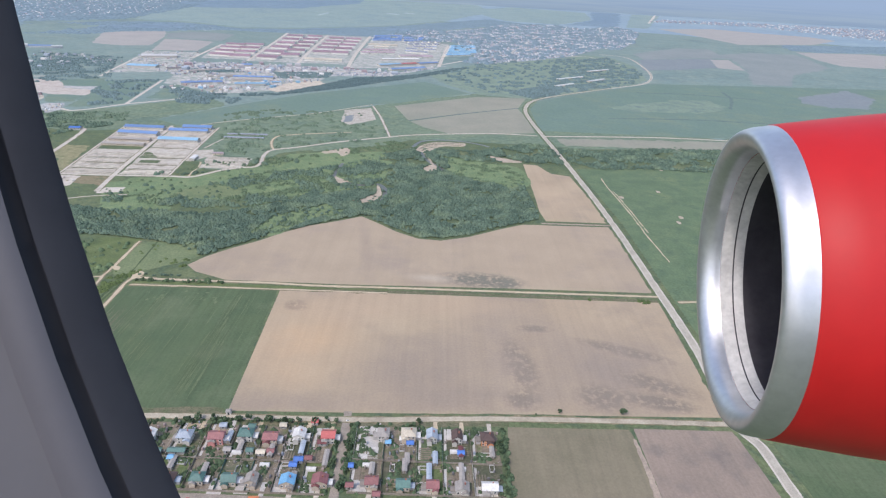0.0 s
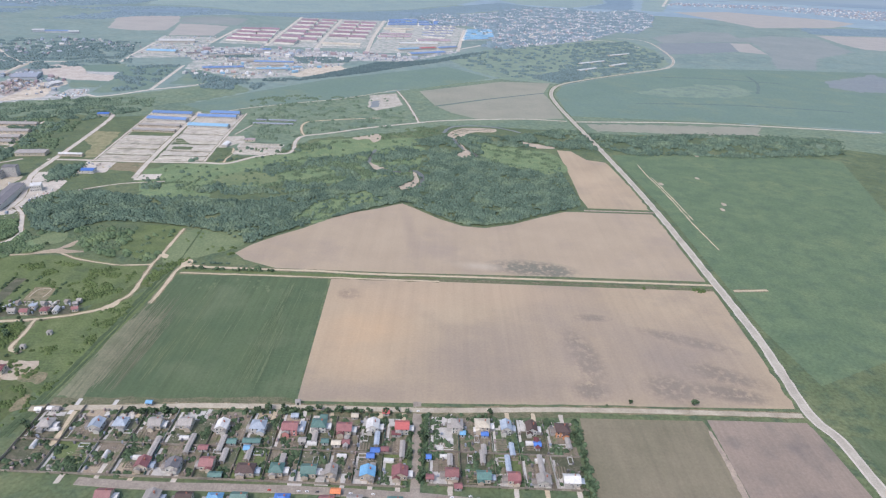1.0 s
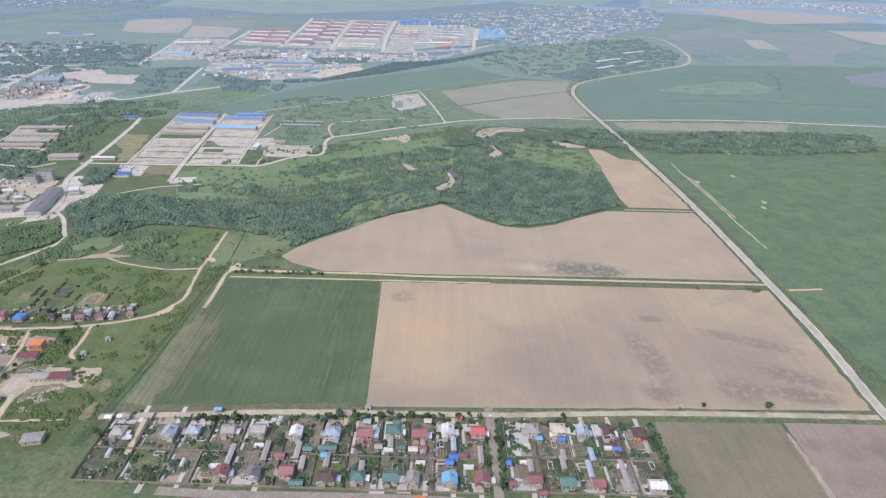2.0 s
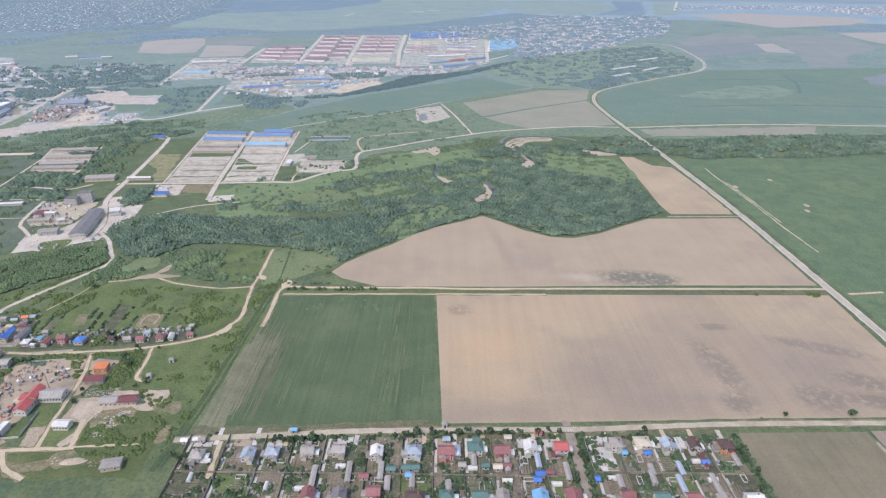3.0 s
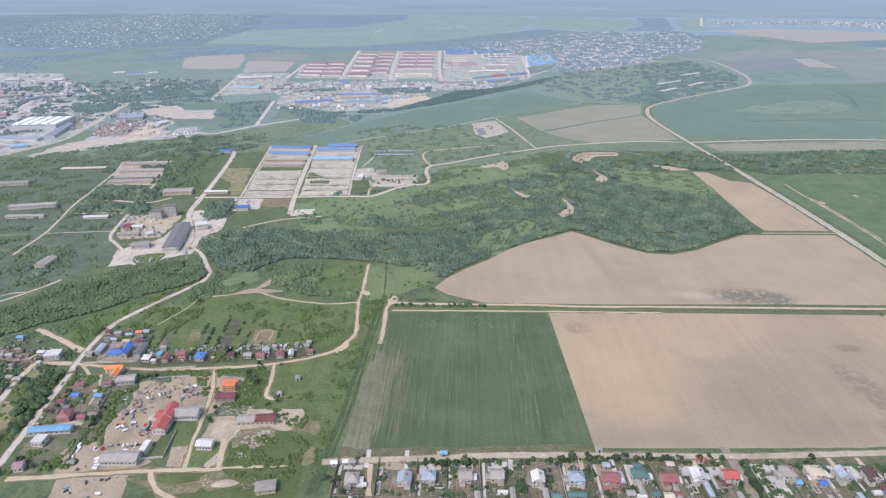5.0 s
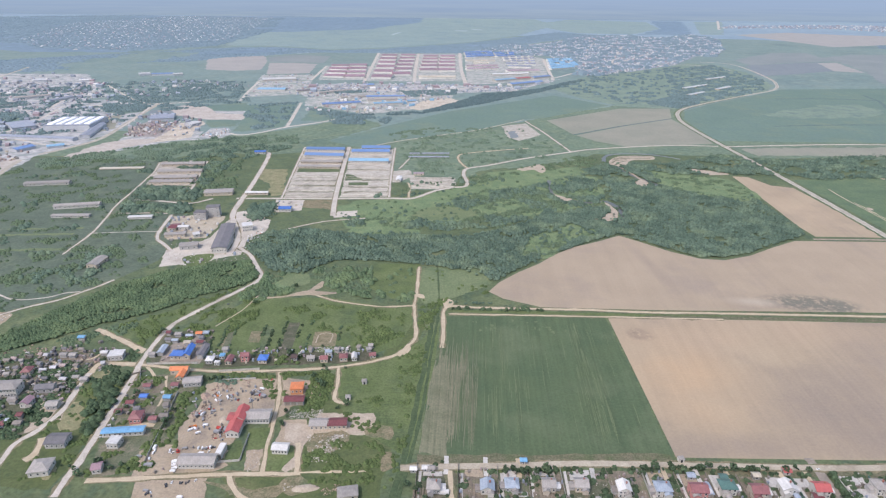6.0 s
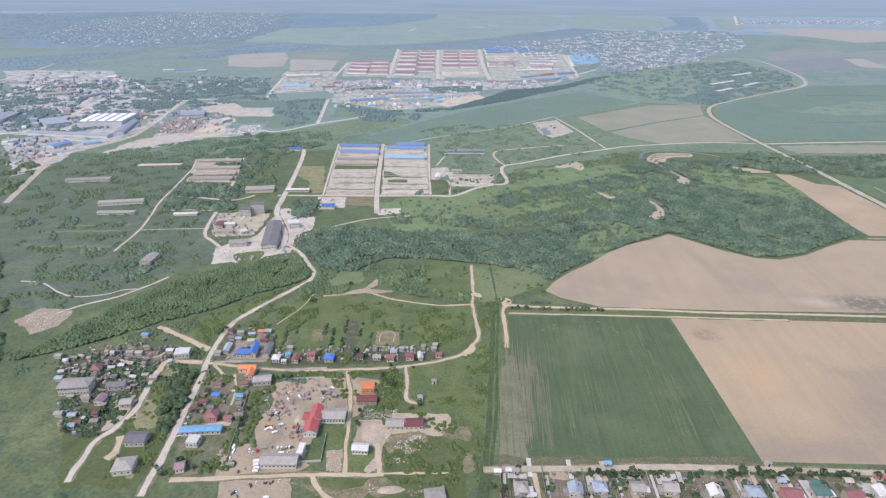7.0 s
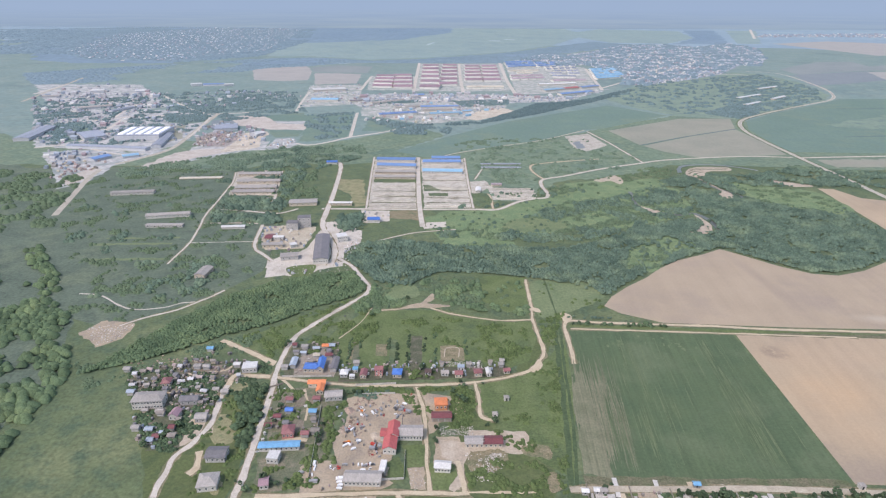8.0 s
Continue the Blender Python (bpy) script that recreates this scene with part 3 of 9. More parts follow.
def wood(name, poly, gap, height, material, label, seed, clumps=6, gaps=0.0, clump=0.0, category="trees", flat=0.66):
    """A wood as one mass of tree crowns, each of several clumps."""
    rng = random.Random(seed)
    centres, radii = [], []
    for x, y in scatter(poly, gap, rng, gaps, clump):
        h = height * rng.uniform(0.68, 1.1) * (1 + 0.35 * noise.noise(Vector((x, y, 0)) / (5 * gap)))
        r = gap * rng.uniform(0.62, 0.92)
        if material is LEAF:
            big = rng.choice((0.55, 0.7, 0.8, 0.9, 1.0, 1.15, 1.35))
            h, r = h * (0.55 + 0.45 * big), r * big
        if clumps > 1:
            centres.append((x, y, h * 0.45)), radii.append(r * 1.0)
        for _ in range(clumps - 1 if clumps > 1 else 1):
            a, d = rng.uniform(0, 6.28), r * rng.uniform(0.25, 0.8) if clumps > 1 else 0
            centres.append((x + d * math.cos(a), y + d * math.sin(a), h * (1.0 - 0.45 * d / r) - r * rng.uniform(0.3, 0.55) if clumps > 1 else r * flat * 0.42))
            radii.append(r * rng.uniform(0.36, 0.62) if clumps > 1 else r)
    if material is LEAF and height > 3.5:
        for (ax, ay), (bx, by) in zip(poly, poly[1:] + poly[:1]):
            length = math.hypot(bx - ax, by - ay)
            for _ in range(int(length * 0.9)):
                s, off = rng.random(), rng.choice((1, -0.6)) * abs(rng.gauss(0, 5.5)) * (1 + 0.8 * noise.noise(Vector((ax + bx, ay + by, 0)) / 40))
                x, y = ax + (bx - ax) * s + off * (by - ay) / length, ay + (by - ay) * s - off * (bx - ax) / length
                if (int(x // 2), int(y // 2)) in BLOCKED or any(inside(x, y, q) for q in CLEAR) or any(inside(x, y, q) for q in OPEN_GROUND):
                    continue
                r, h = rng.uniform(0.7, 2.1), rng.uniform(0.8, 2.4)
                for _ in range(3):
                    a, d = rng.uniform(0, 6.28), r * rng.uniform(0.1, 0.8)
                    centres.append((x + d * math.cos(a), y + d * math.sin(a), h * rng.uniform(0.3, 0.8))), radii.append(r * rng.uniform(0.4, 0.75))
    if not centres:
        return None
    return tagged(put(name, clumps_mesh(name, centres, radii, material, seed, flat, dome=True)), label, category, kind="stuff")


# ---------------------------------------------------------------- ground, fields
def ground_sheet():
    """One sheet to the horizon, finer near the flight line."""
    xs = [-9000, -5000, -3000, -1800, -1000, -600, -300, 0, 300, 800, 1600, 3000, 6000, 9000]
    ys = [-3000, -1000, 0, 200, 500, 900, 1400, 2200, 3400, 5200, 9000]
    verts = [(x, y, 0) for y in ys for x in xs]
    w = len(xs)
    faces = [(j * w + i, j * w + i + 1, (j + 1) * w + i + 1, (j + 1) * w + i) for j in range(len(ys) - 1) for i in range(w - 1)]
    return tagged(put("ground", mesh_of("ground", verts, faces, GRASS)), "green river plain of rough grass and meadow", "ground", kind="structure")


ground_sheet()
# haze lies in the colours of these far sheets
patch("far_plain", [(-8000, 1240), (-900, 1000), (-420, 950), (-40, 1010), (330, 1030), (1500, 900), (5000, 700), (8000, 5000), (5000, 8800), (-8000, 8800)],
      0.03, FAR_LAND, "distant plain of meadows and scrub, haze in its colour", "ground", ragged=22)
patch("far_distance", [(-8800, 3300), (-2000, 3500), (0, 3400), (2500, 3200), (8800, 2600), (8800, 8800), (-8800, 8800)], 0.05, DISTANCE, "land near the horizon with haze-blue colour", "ground", ragged=120)
patch("weedy_plain", [(-8000, 1020), (-900, 820), (-480, 860), (-430, 905), (-300, 930), (-40, 900), (330, 900), (1500, 760), (5000, 560), (5000, 760), (1500, 960), (330, 1090), (-40, 1070), (-420, 1010), (-900, 1060), (-8000, 1300)],
      0.015, MID_LAND, "weedy grassland between farm and far fields", "ground", ragged=18)

# fields beside the village
patch("crop_field", [(-240, 409), (-121, 414), (-114.6, 271), (-229, 266), (-249, 265), (-247, 296), (-245, 347), (-238, 375)], 0.06, CROP,
      "dark green field of young crop in fine rows", "field")
patch("stubble_strip", [(-245, 345), (-240, 358), (-237, 330), (-236, 300), (-233, 266), (-248, 266), (-247, 297)], 0.10, STUBBLE, "pale thin strip along the green crop field", "field", ragged=2.4)


def streaks(name, material, seed, count, x_of, y_range, length_range, half_range, label, top=404):
    """Thin lengthwise streaks where the crop came up poorly."""
    rng, verts, faces = random.Random(seed), [], []
    for _ in range(count):
        y = rng.uniform(*y_range)
        x, weight = x_of(rng, y)
        length, half, n = rng.uniform(*length_range), rng.uniform(*half_range) * weight, len(verts)
        for k in range(7):
            f = k / 6
            w = half * math.sin(math.pi * min(max(f, 0.03), 0.97)) ** 0.5
            p = (x + 0.02 * length * f + 0.3 * noise.noise(Vector((x, y + 9 * f, 0))), min(y + length * f, top), 0.122 + 0.0003 * (n // 14 % 290))
            verts += [(p[0] - w, p[1], p[2]), (p[0] + w, p[1], p[2])]
        faces += [(n + 2 * k, n + 2 * k + 1, n + 2 * k + 3, n + 2 * k + 2) for k in range(6)]
    return tagged(put(name, mesh_of(name, verts, faces, material)), label, "field", kind="stuff")


def edge_place(rng, y):
    off = 3 + 26 * rng.random() ** 1.5
    return -247.5 + off + 0.03 * (y - 266), 1.15 - off / 34


streaks("thin_crop_rows", STUBBLE, 12, 320, edge_place, (268, 340), (8, 46), (0.12, 0.5), "pale streaks of thin crop in a green field")
streaks("thin_crop_rows", CROP_PALE, 13, 170, lambda rng, y: (rng.choice((rng.uniform(-225, -125), rng.gauss(-146, 4), rng.gauss(-205, 9))), rng.uniform(0.5, 1.0)), (272, 385), (6, 36), (0.10, 0.36), "faint lighter rows in a green crop field")
streaks("thin_crop_rows", CROP_PALE, 14, 26, lambda rng, y: (rng.uniform(-228, -135), 1.0), (388, 404), (1.0, 4), (0.3, 1.6), "worn pale spots at the end of a crop field", top=407)
patch("ploughed_field", [(-119, 415), (191, 421), (185, 282), (-43, 273), (-113.4, 270.5)], 0.06, SOIL, "large dry brown ploughed field beside the village road", "field")
patch("ploughed_field", [(-207, 450), (-198, 467), (-181, 487), (-161, 506), (-145, 526), (-124, 546), (-95, 563), (-74, 578), (-57, 563), (-35, 542), (-12, 527), (10, 525), (38, 537), (68, 558), (97, 576), (194, 580), (193, 502), (192, 437), (68, 434), (-74, 428), (-167, 427), (-196, 439)],
      0.06, SOIL_PALE, "pale brown ploughed field with a wavy edge along the wood", "field", curved=False)
patch("ploughed_field", [(125, 798), (144, 796), (158, 760), (182, 752), (189, 668), (193, 591), (124, 589), (121, 617), (123, 673), (124, 738)], 0.06, SOIL, "small brown ploughed field beside the highway", "field")
patch("sprouting_field", [(50, 266), (122, 268), (123, 263), (123, 242), (122, 215), (122, 199), (45, 195)], 0.06, SOIL_OLIVE, "olive-brown field of sprouting rows", "field")
patch("ploughed_field", [(125, 269), (185, 270), (187, 245), (189, 213), (188, 201), (125, 199), (125, 238)], 0.06, SOIL_GREY, "grey-brown ploughed field beside the highway", "field")
patch("field_ditch", [(122, 261), (124, 260), (125, 238), (124, 210), (120, 210), (122, 236)], 0.09, SOIL_DAMP, "dark weedy ditch between two fields", "ditch", ragged=0.6)
patch("crop_field", [(204, 261), (232, 256), (262, 248), (327, 236), (340, 189), (208, 184)], 0.06, CROP, "green crop field across the highway", "field")
patch("meadow", [(198, 787), (307, 805), (412, 822), (533, 815), (454, 585), (304, 348), (213, 305), (205, 369), (208, 594)], 0.05, EAST_MEADOW, "green meadow beside the highway", "field")
patch("fallow_field", [(199, 953), (311, 967), (503, 990), (463, 920), (316, 919), (206, 912)], 0.09, FAR_DARK, "dull brownish strip of fallow beside the highway", "field", ragged=5)
# meadows and gardens by the settlement
patch("meadow", [(-371, 429), (-331, 432), (-292, 421), (-267, 420), (-264, 396), (-271, 367), (-292, 352), (-358, 343), (-395, 343), (-417, 368), (-409, 399), (-393, 427)], 0.05, LUSH, "green gardens and meadow behind the houses", "field")
patch("meadow", [(-307, 341), (-270, 354), (-256, 375), (-244, 398), (-245, 332), (-253, 262), (-287, 284), (-299, 304), (-305, 327)], 0.05, LUSH, "bright green meadow beside the dirt lane", "field")
patch("meadow", [(-482, 370), (-452, 400), (-400, 440), (-409, 421), (-435, 389), (-438, 353)], 0.05, LUSH, "grass bank beside the settlement road", "field")
patch("meadow", [(-912, 795), (-687, 848), (-558, 676), (-512, 560), (-500, 490), (-520, 445), (-560, 400), (-580, 385), (-660, 410), (-780, 560)], 0.05, PASTURE, "abandoned pasture with old farm sheds", "field")
patch("meadow", [(-378, 642), (-303, 674), (-237, 688), (-200, 791), (-137, 815), (-57, 778), (-63, 680), (-159, 627), (-220, 613), (-279, 592), (-348, 578)], 0.05, BRIGHT, "bright green meadow before the wood", "field")
for plot_outline in ([(-332, 381), (-316, 383), (-314, 364), (-330, 362)], [(-377, 379), (-369, 380), (-367, 365), (-375, 365)], [(-395, 370), (-391, 370), (-390, 359), (-393, 359)]):
    patch("vegetable_plot", plot_outline, 0.09, MARGIN, "brown dug vegetable plot in a green garden", "garden")

ribbon("strip_edge", [(-244, 351), (-246, 329), (-247, 297), (-248, 266)], 0.5, 0.14, STUBBLE, "pale trodden edge of the crop field", "path", ragged=0.7)
ribbon("field_margin", [(-249, 262), (-199, 265), (-151, 268), (-116, 270)], 6.0, 0.08, MARGIN_DARK, "dry earthy margin between field and road", "verge", ragged=0.3)
ribbon("field_margin", [(-110, 268), (-42, 271), (52, 276), (183, 279)], 2.2, 0.09, GRASS, "dark weedy margin between field and road", "verge", ragged=0.4)
ribbon("street_verge", [(-102, 260), (-60, 262), (-15, 265), (51, 268)], 4.0, 0.08, MARGIN_DARK, "weedy trodden verge before the village plots", "verge", ragged=0.3)
# clearings in the woods
for clearing in ([(17, 816), (73, 798), (114, 781), (125, 715), (97, 689), (67, 713), (24, 729)], [(-164, 569), (-116, 609), (-108, 588), (-151, 535), (-175, 519)], [(-225, 651), (-173, 686), (-155, 662), (-194, 628), (-224, 626)],
                 [(-280, 627), (-237, 641), (-209, 629), (-237, 606), (-272, 601)], [(-167, 534), (-147, 575), (-107, 580), (-132, 547), (-154, 517)], [(-268, 636), (-228, 652), (-207, 626), (-245, 608)],
                 [(-308, 677), (-234, 725), (-150, 788), (-79, 825), (-64, 796), (-116, 762), (-161, 723), (-209, 710), (-243, 675), (-288, 622), (-330, 605), (-362, 609), (-357, 658)], [(-345, 573), (-329, 593), (-289, 584), (-272, 572), (-302, 562), (-336, 563)],
                 [(-172, 540), (-158, 567), (-120, 587), (-90, 596), (-99, 573), (-140, 558), (-159, 530)], [(-383, 456), (-370, 467), (-359, 463), (-368, 449), (-379, 441)]):
    patch("clearing", clearing, 0.09, BRIGHT, "bright green clearing in the wood", "grass", curved=True, ragged=2.0)
    CLEAR.append(clearing)

for clearing in ([(-284, 629), (-259, 652), (-221, 648), (-214, 628), (-238, 611), (-275, 610)], [(-262, 487), (-215, 491), (-204, 467), (-240, 435), (-260, 430)], [(-380, 454), (-378, 473), (-361, 472), (-354, 458), (-365, 449)]):
    patch("clearing", clearing, 0.115, YELLOW_MEADOW, "yellowish green meadow beside the wood", "grass", curved=True, ragged=2.0)
    CLEAR.append(clearing)

for plots in ([(-529, 327), (-500, 347), (-473, 350), (-441, 346), (-462, 333), (-460, 314), (-477, 294), (-499, 292)], [(-432, 322), (-391, 328), (-387, 312), (-383, 247), (-414, 239), (-420, 277)], [(-396, 348), (-285, 360), (-287, 347), (-393, 334)], [(-496, 292), (-459, 293), (-461, 269), (-480, 263)],
              [(-440, 372), (-404, 380), (-394, 340), (-430, 337)]):
    patch("cottage_plots", plots, 0.055, PLOT, "rough garden ground of grass and bare soil round cottages", "garden", ragged=1.5)
for bare in ([(-460, 325), (-451, 329), (-446, 321), (-450, 316), (-456, 318)], [(-457, 291), (-452, 296), (-444, 292), (-439, 278), (-441, 271), (-450, 275)], [(-441, 242), (-437, 247), (-430, 244), (-431, 238)]):
    patch("dry_ground", bare, 0.07, DRY_GRASS, "yellowish dry bare grass beside the settlement trees", "grass", curved=True, ragged=2.0)
    CLEAR.append(bare)
for plots in ([(-506, 316), (-486, 328), (-485, 318), (-496, 304)], [(-493, 341), (-472, 346), (-466, 336), (-484, 331)], [(-427, 317), (-402, 316), (-402, 308), (-423, 305)], [(-423, 296), (-403, 295), (-402, 288), (-419, 284)]):
    patch("dug_ground", plots, 0.085, GARDEN, "dug brown garden ground by cottages", "garden", ragged=1.2)

CLEAR.append([(-309, 495), (-267, 496), (-265, 447), (-283, 434), (-303, 455)])
patch("meadow", [(-312, 497), (-267, 497), (-265, 445), (-283, 432), (-305, 453)], 0.07, LUSH, "green grass field beside a dirt lane", "field", ragged=2)

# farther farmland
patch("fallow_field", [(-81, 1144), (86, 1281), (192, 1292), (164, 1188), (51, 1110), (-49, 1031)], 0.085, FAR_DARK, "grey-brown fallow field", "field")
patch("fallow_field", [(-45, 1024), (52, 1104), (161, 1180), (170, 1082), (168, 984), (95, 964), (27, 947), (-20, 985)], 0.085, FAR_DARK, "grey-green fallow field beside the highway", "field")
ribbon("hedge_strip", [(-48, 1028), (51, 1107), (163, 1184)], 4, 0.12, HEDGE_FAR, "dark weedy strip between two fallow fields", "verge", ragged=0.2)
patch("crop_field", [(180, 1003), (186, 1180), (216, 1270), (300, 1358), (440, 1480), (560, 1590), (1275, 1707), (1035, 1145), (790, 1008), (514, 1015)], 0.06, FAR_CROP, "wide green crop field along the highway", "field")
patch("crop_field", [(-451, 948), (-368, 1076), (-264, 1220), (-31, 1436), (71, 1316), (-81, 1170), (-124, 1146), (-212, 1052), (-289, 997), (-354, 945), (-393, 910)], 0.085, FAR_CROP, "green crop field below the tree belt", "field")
CLEAR.append([(-172, 1092), (-123, 1120), (-98, 1021), (-143, 970), (-170, 985)])
patch("bare_lot", [(-167, 1086), (-123, 1114), (-104, 1021), (-143, 977), (-163, 999)], 0.08, RUIN, "bare sandy lot in a weedy field", "ground", ragged=2)
patch("bare_lot", [(-160, 1040), (-147, 1046), (-144, 1000), (-158, 994)], 0.10, FAR_HAZED_SOIL, "grey damp hollow in a sandy lot", "ground", ragged=4)

# river bends with sand banks
BANKS = ([(-26, 853), (-17, 875), (-3, 889), (19, 894), (46, 893), (42, 876), (14, 871), (2, 858), (-5, 839), (-11, 848), (-17, 833), (-25, 838)], [(-14, 756), (-5, 771), (2, 772), (5, 750), (-9, 742)],
         [(-124, 707), (-116, 699), (-104, 687), (-115, 680), (-121, 694)], [(-68, 679), (-63, 669), (-60, 654), (-62, 632), (-71, 621), (-80, 618), (-91, 625), (-80, 631), (-71, 644), (-66, 655)],
         [(80, 831), (96, 824), (125, 809), (100, 802), (86, 814)], [(-159, 811), (-142, 823), (-126, 836), (-120, 811), (-128, 794), (-137, 807), (-153, 803)])
for bank in BANKS:
    cx, cy = sum(p[0] for p in bank) / len(bank), sum(p[1] for p in bank) / len(bank)
    CLEAR.append([(cx + (x - cx) * 1.15, cy + (y - cy) * 1.15 - 2) for x, y in bank])
    patch("sand_bank", bank, 0.16, SAND, "bare sand bank at an old river bend", "sand", curved=True, ragged=1.2)
ribbon("sand_trail", [(-14, 830), (-9, 810), (-5, 792), (-1, 771), (5, 750)], 3.0, 0.15, SAND, "thin sandy trail along a river arm", "sand", ragged=0.5)
for bend in ([(-34, 846), (-30, 871), (-22, 891), (-6, 902), (21, 908), (46, 903), (70, 891), (83, 880)], [(-122, 761), (-125, 736), (-125, 711), (-119, 697), (-104, 683), (-84, 676), (-66, 684)], [(-66, 684), (-57, 666), (-56, 643), (-60, 622), (-73, 612)], [(-20, 836), (-14, 806), (-4, 782), (9, 762), (12, 745)]):
    CLEAR.append([(x - 3, y - 5) for x, y in bend] + [(x + 3, y + 4) for x, y in reversed(bend)])
    ribbon("river_arm", bend, 5, 0.12, WATER, "narrow dark river arm between trees", "water", ragged=0.3)
for line in ([(-14, 876), (2, 885), (19, 889), (44, 888)], [(-19, 866), (-6, 876), (14, 880), (40, 881)], [(-22, 852), (-12, 866), (4, 872)], [(-19, 842), (-10, 856), (2, 865)]):
    ribbon("sand_ridge", line, 2.2, 0.19, MARGIN_DARK, "damp curved ridge in a sand bank", "sand", ragged=0.5)

# ---------------------------------------------------------------- roads and tracks
ribbon("highway_verge", [(197, 222), (196, 257), (190, 280), (196, 351), (197, 432), (197, 601), (190, 785), (179, 971), (173, 1096), (178, 1188), (210, 1277), (291, 1364), (426, 1483)], 13, 0.13, GRASS, "grass verge of the highway", "verge", ragged=0.15)
HIGHWAY = [(199, 196), (197, 222), (196, 257), (190, 280), (196, 351), (197, 432), (197, 601), (190, 785), (179, 971), (173, 1096), (178, 1188), (210, 1277), (291, 1364), (426, 1483), (539, 1583), (600, 1704), (635, 1853), (662, 2094), (640, 2189), (573, 2208)]
ribbon("highway_shoulder", HIGHWAY, 7.0, 0.16, GRAVEL, "pale gravel shoulder of the highway", "verge", ragged=0.12)
ribbon("highway", HIGHWAY, 4.6, 0.20, ASPHALT, "pale worn two-lane highway across the fields", ragged=0.02)
ribbon("village_road", [(-257, 255), (-238, 257), (-199, 260), (-152, 264)] + [(-42, 267), (4, 270), (51, 273), (119, 275), (185, 276)], 3.8, 0.17, VILLAGE_GRAVEL, "wide trodden gravel road along the ploughed field", ragged=0.06)
ribbon("field_road", [(-241, 366), (-241, 390), (-242, 416), (-236, 424), (-215, 423), (-171, 424), (-128, 425)] + [(-92, 424), (-27, 426), (67, 428), (194, 431)], 2.4, 0.16, DIRT, "pale dirt road between two ploughed fields", ragged=0.25)
ribbon("field_track", [(-238, 412), (-172, 414), (-121, 415), (-33, 417)], 1.6, 0.15, DIRT, "narrow dirt track along a green verge", ragged=0.40)
ribbon("field_verge", [(-238, 417), (-171, 418), (-120, 419), (-32, 421)], 3.2, 0.13, LUSH, "weedy green verge between two tracks", "verge", ragged=0.3)
ribbon("field_verge", [(-90, 417), (66, 422), (191, 423)], 3.6, 0.13, MARGIN_DARK, "weedy green verge along a dirt road", "verge", ragged=0.3)
ribbon("field_track", [(118, 582), (194, 585)], 2.4, 0.15, SOIL_DAMP, "dark ditch between two ploughed fields", "ditch", ragged=0.2)
for line in ([(224, 750), (223, 714), (225, 670), (226, 621), (226, 587), (226, 558), (228, 500)], [(226, 700), (227.5, 686), (229, 637), (229.5, 604), (229.5, 570)]):
    ribbon("meadow_track", line, 0.9, 0.14, DIRT, "faint pale track across a meadow", ragged=0.9)
for spot in ((275, 603), (283, 620), (286, 706), (322, 802), (231, 678)):
    patch("bare_spot", [(spot[0] - 2, spot[1] - 3), (spot[0] + 2, spot[1] - 3), (spot[0] + 2.4, spot[1] + 3), (spot[0] - 1.6, spot[1] + 4)], 0.1, SAND, "small pale bare spot in a meadow", "ground", curved=True, ragged=0.8)
ribbon("field_track", [(208, 423), (238, 427)], 2.5, 0.15, DIRT, "short dirt track off the highway", ragged=0.40)
ribbon("settlement_road", [(-420, 227), (-421, 239), (-422, 252), (-426, 281), (-432, 322), (-436, 343), (-437, 381), (-427, 405), (-413, 430), (-401, 451), (-398.5, 465), (-409, 484), (-423, 507), (-439, 523)], 3.4, 0.18, GRAVEL, "pale gravel main road of the settlement", ragged=0.20)
ribbon("settlement_road", [(-443, 507), (-449, 547), (-477, 607), (-486, 662), (-493, 715), (-507, 803), (-520, 863), (-538, 875)], 5.4, 0.18, GRAVEL, "pale gravel road past the old works", ragged=0.20)
ribbon("dirt_lane", [(-434, 335), (-407, 332), (-378, 331), (-342, 334), (-310, 339), (-289, 346), (-271, 356), (-264, 367), (-260, 380), (-263, 404), (-265, 424), (-265, 442), (-266, 466), (-267, 493)], 2.1, 0.15, DIRT, "winding sandy dirt lane past the houses", ragged=0.40)
ribbon("dirt_lane", [(-307, 341), (-304, 327), (-302, 308), (-293, 304)], 1.8, 0.14, DIRT, "short dirt path across a meadow", ragged=0.40)
ribbon("dirt_track", [(-382, 428), (-369, 431), (-352, 437), (-340, 433), (-327, 427), (-305, 422), (-288, 420), (-266, 423)], 1.3, 0.14, DIRT, "narrow dirt track through scrub", ragged=0.40)
patch("sandy_clearing", [(-370, 430), (-360, 439), (-352, 444), (-345, 460), (-343, 449), (-348, 443), (-338, 441), (-326, 441), (-338, 436), (-352, 434), (-362, 432)], 0.17, YARD, "bare sandy clearing where tracks meet", "ground", curved=True, ragged=0.8)
ribbon("dirt_track", [(-390, 432), (-394, 409), (-405, 384)], 0.6, 0.13, DIRT, "faint footpath through gardens", ragged=0.40)
ribbon("farm_road", [(-493, 661), (-473, 663), (-382, 669), (-316, 675), (-290, 677), (-266, 706), (-245, 721), (-230, 727), (-227, 746), (-232, 780), (-227, 807), (-196, 827), (-143, 867), (-79, 905)] + [(-28, 932), (93, 965), (169, 965)], 4.4, 0.16, GRAVEL, "pale gravel road along the cattle farm to the highway", ragged=0.08)
ribbon("farm_road", [(176, 963), (367, 994), (507, 999), (712, 994)], 5.0, 0.16, GRAVEL, "pale gravel road along a crop field", ragged=0.08)
ribbon("farm_track", [(-71, 909), (-84, 974), (-101, 1055), (-122, 1134)], 3.1, 0.15, GRAVEL, "pale gravel spur road", ragged=0.30)
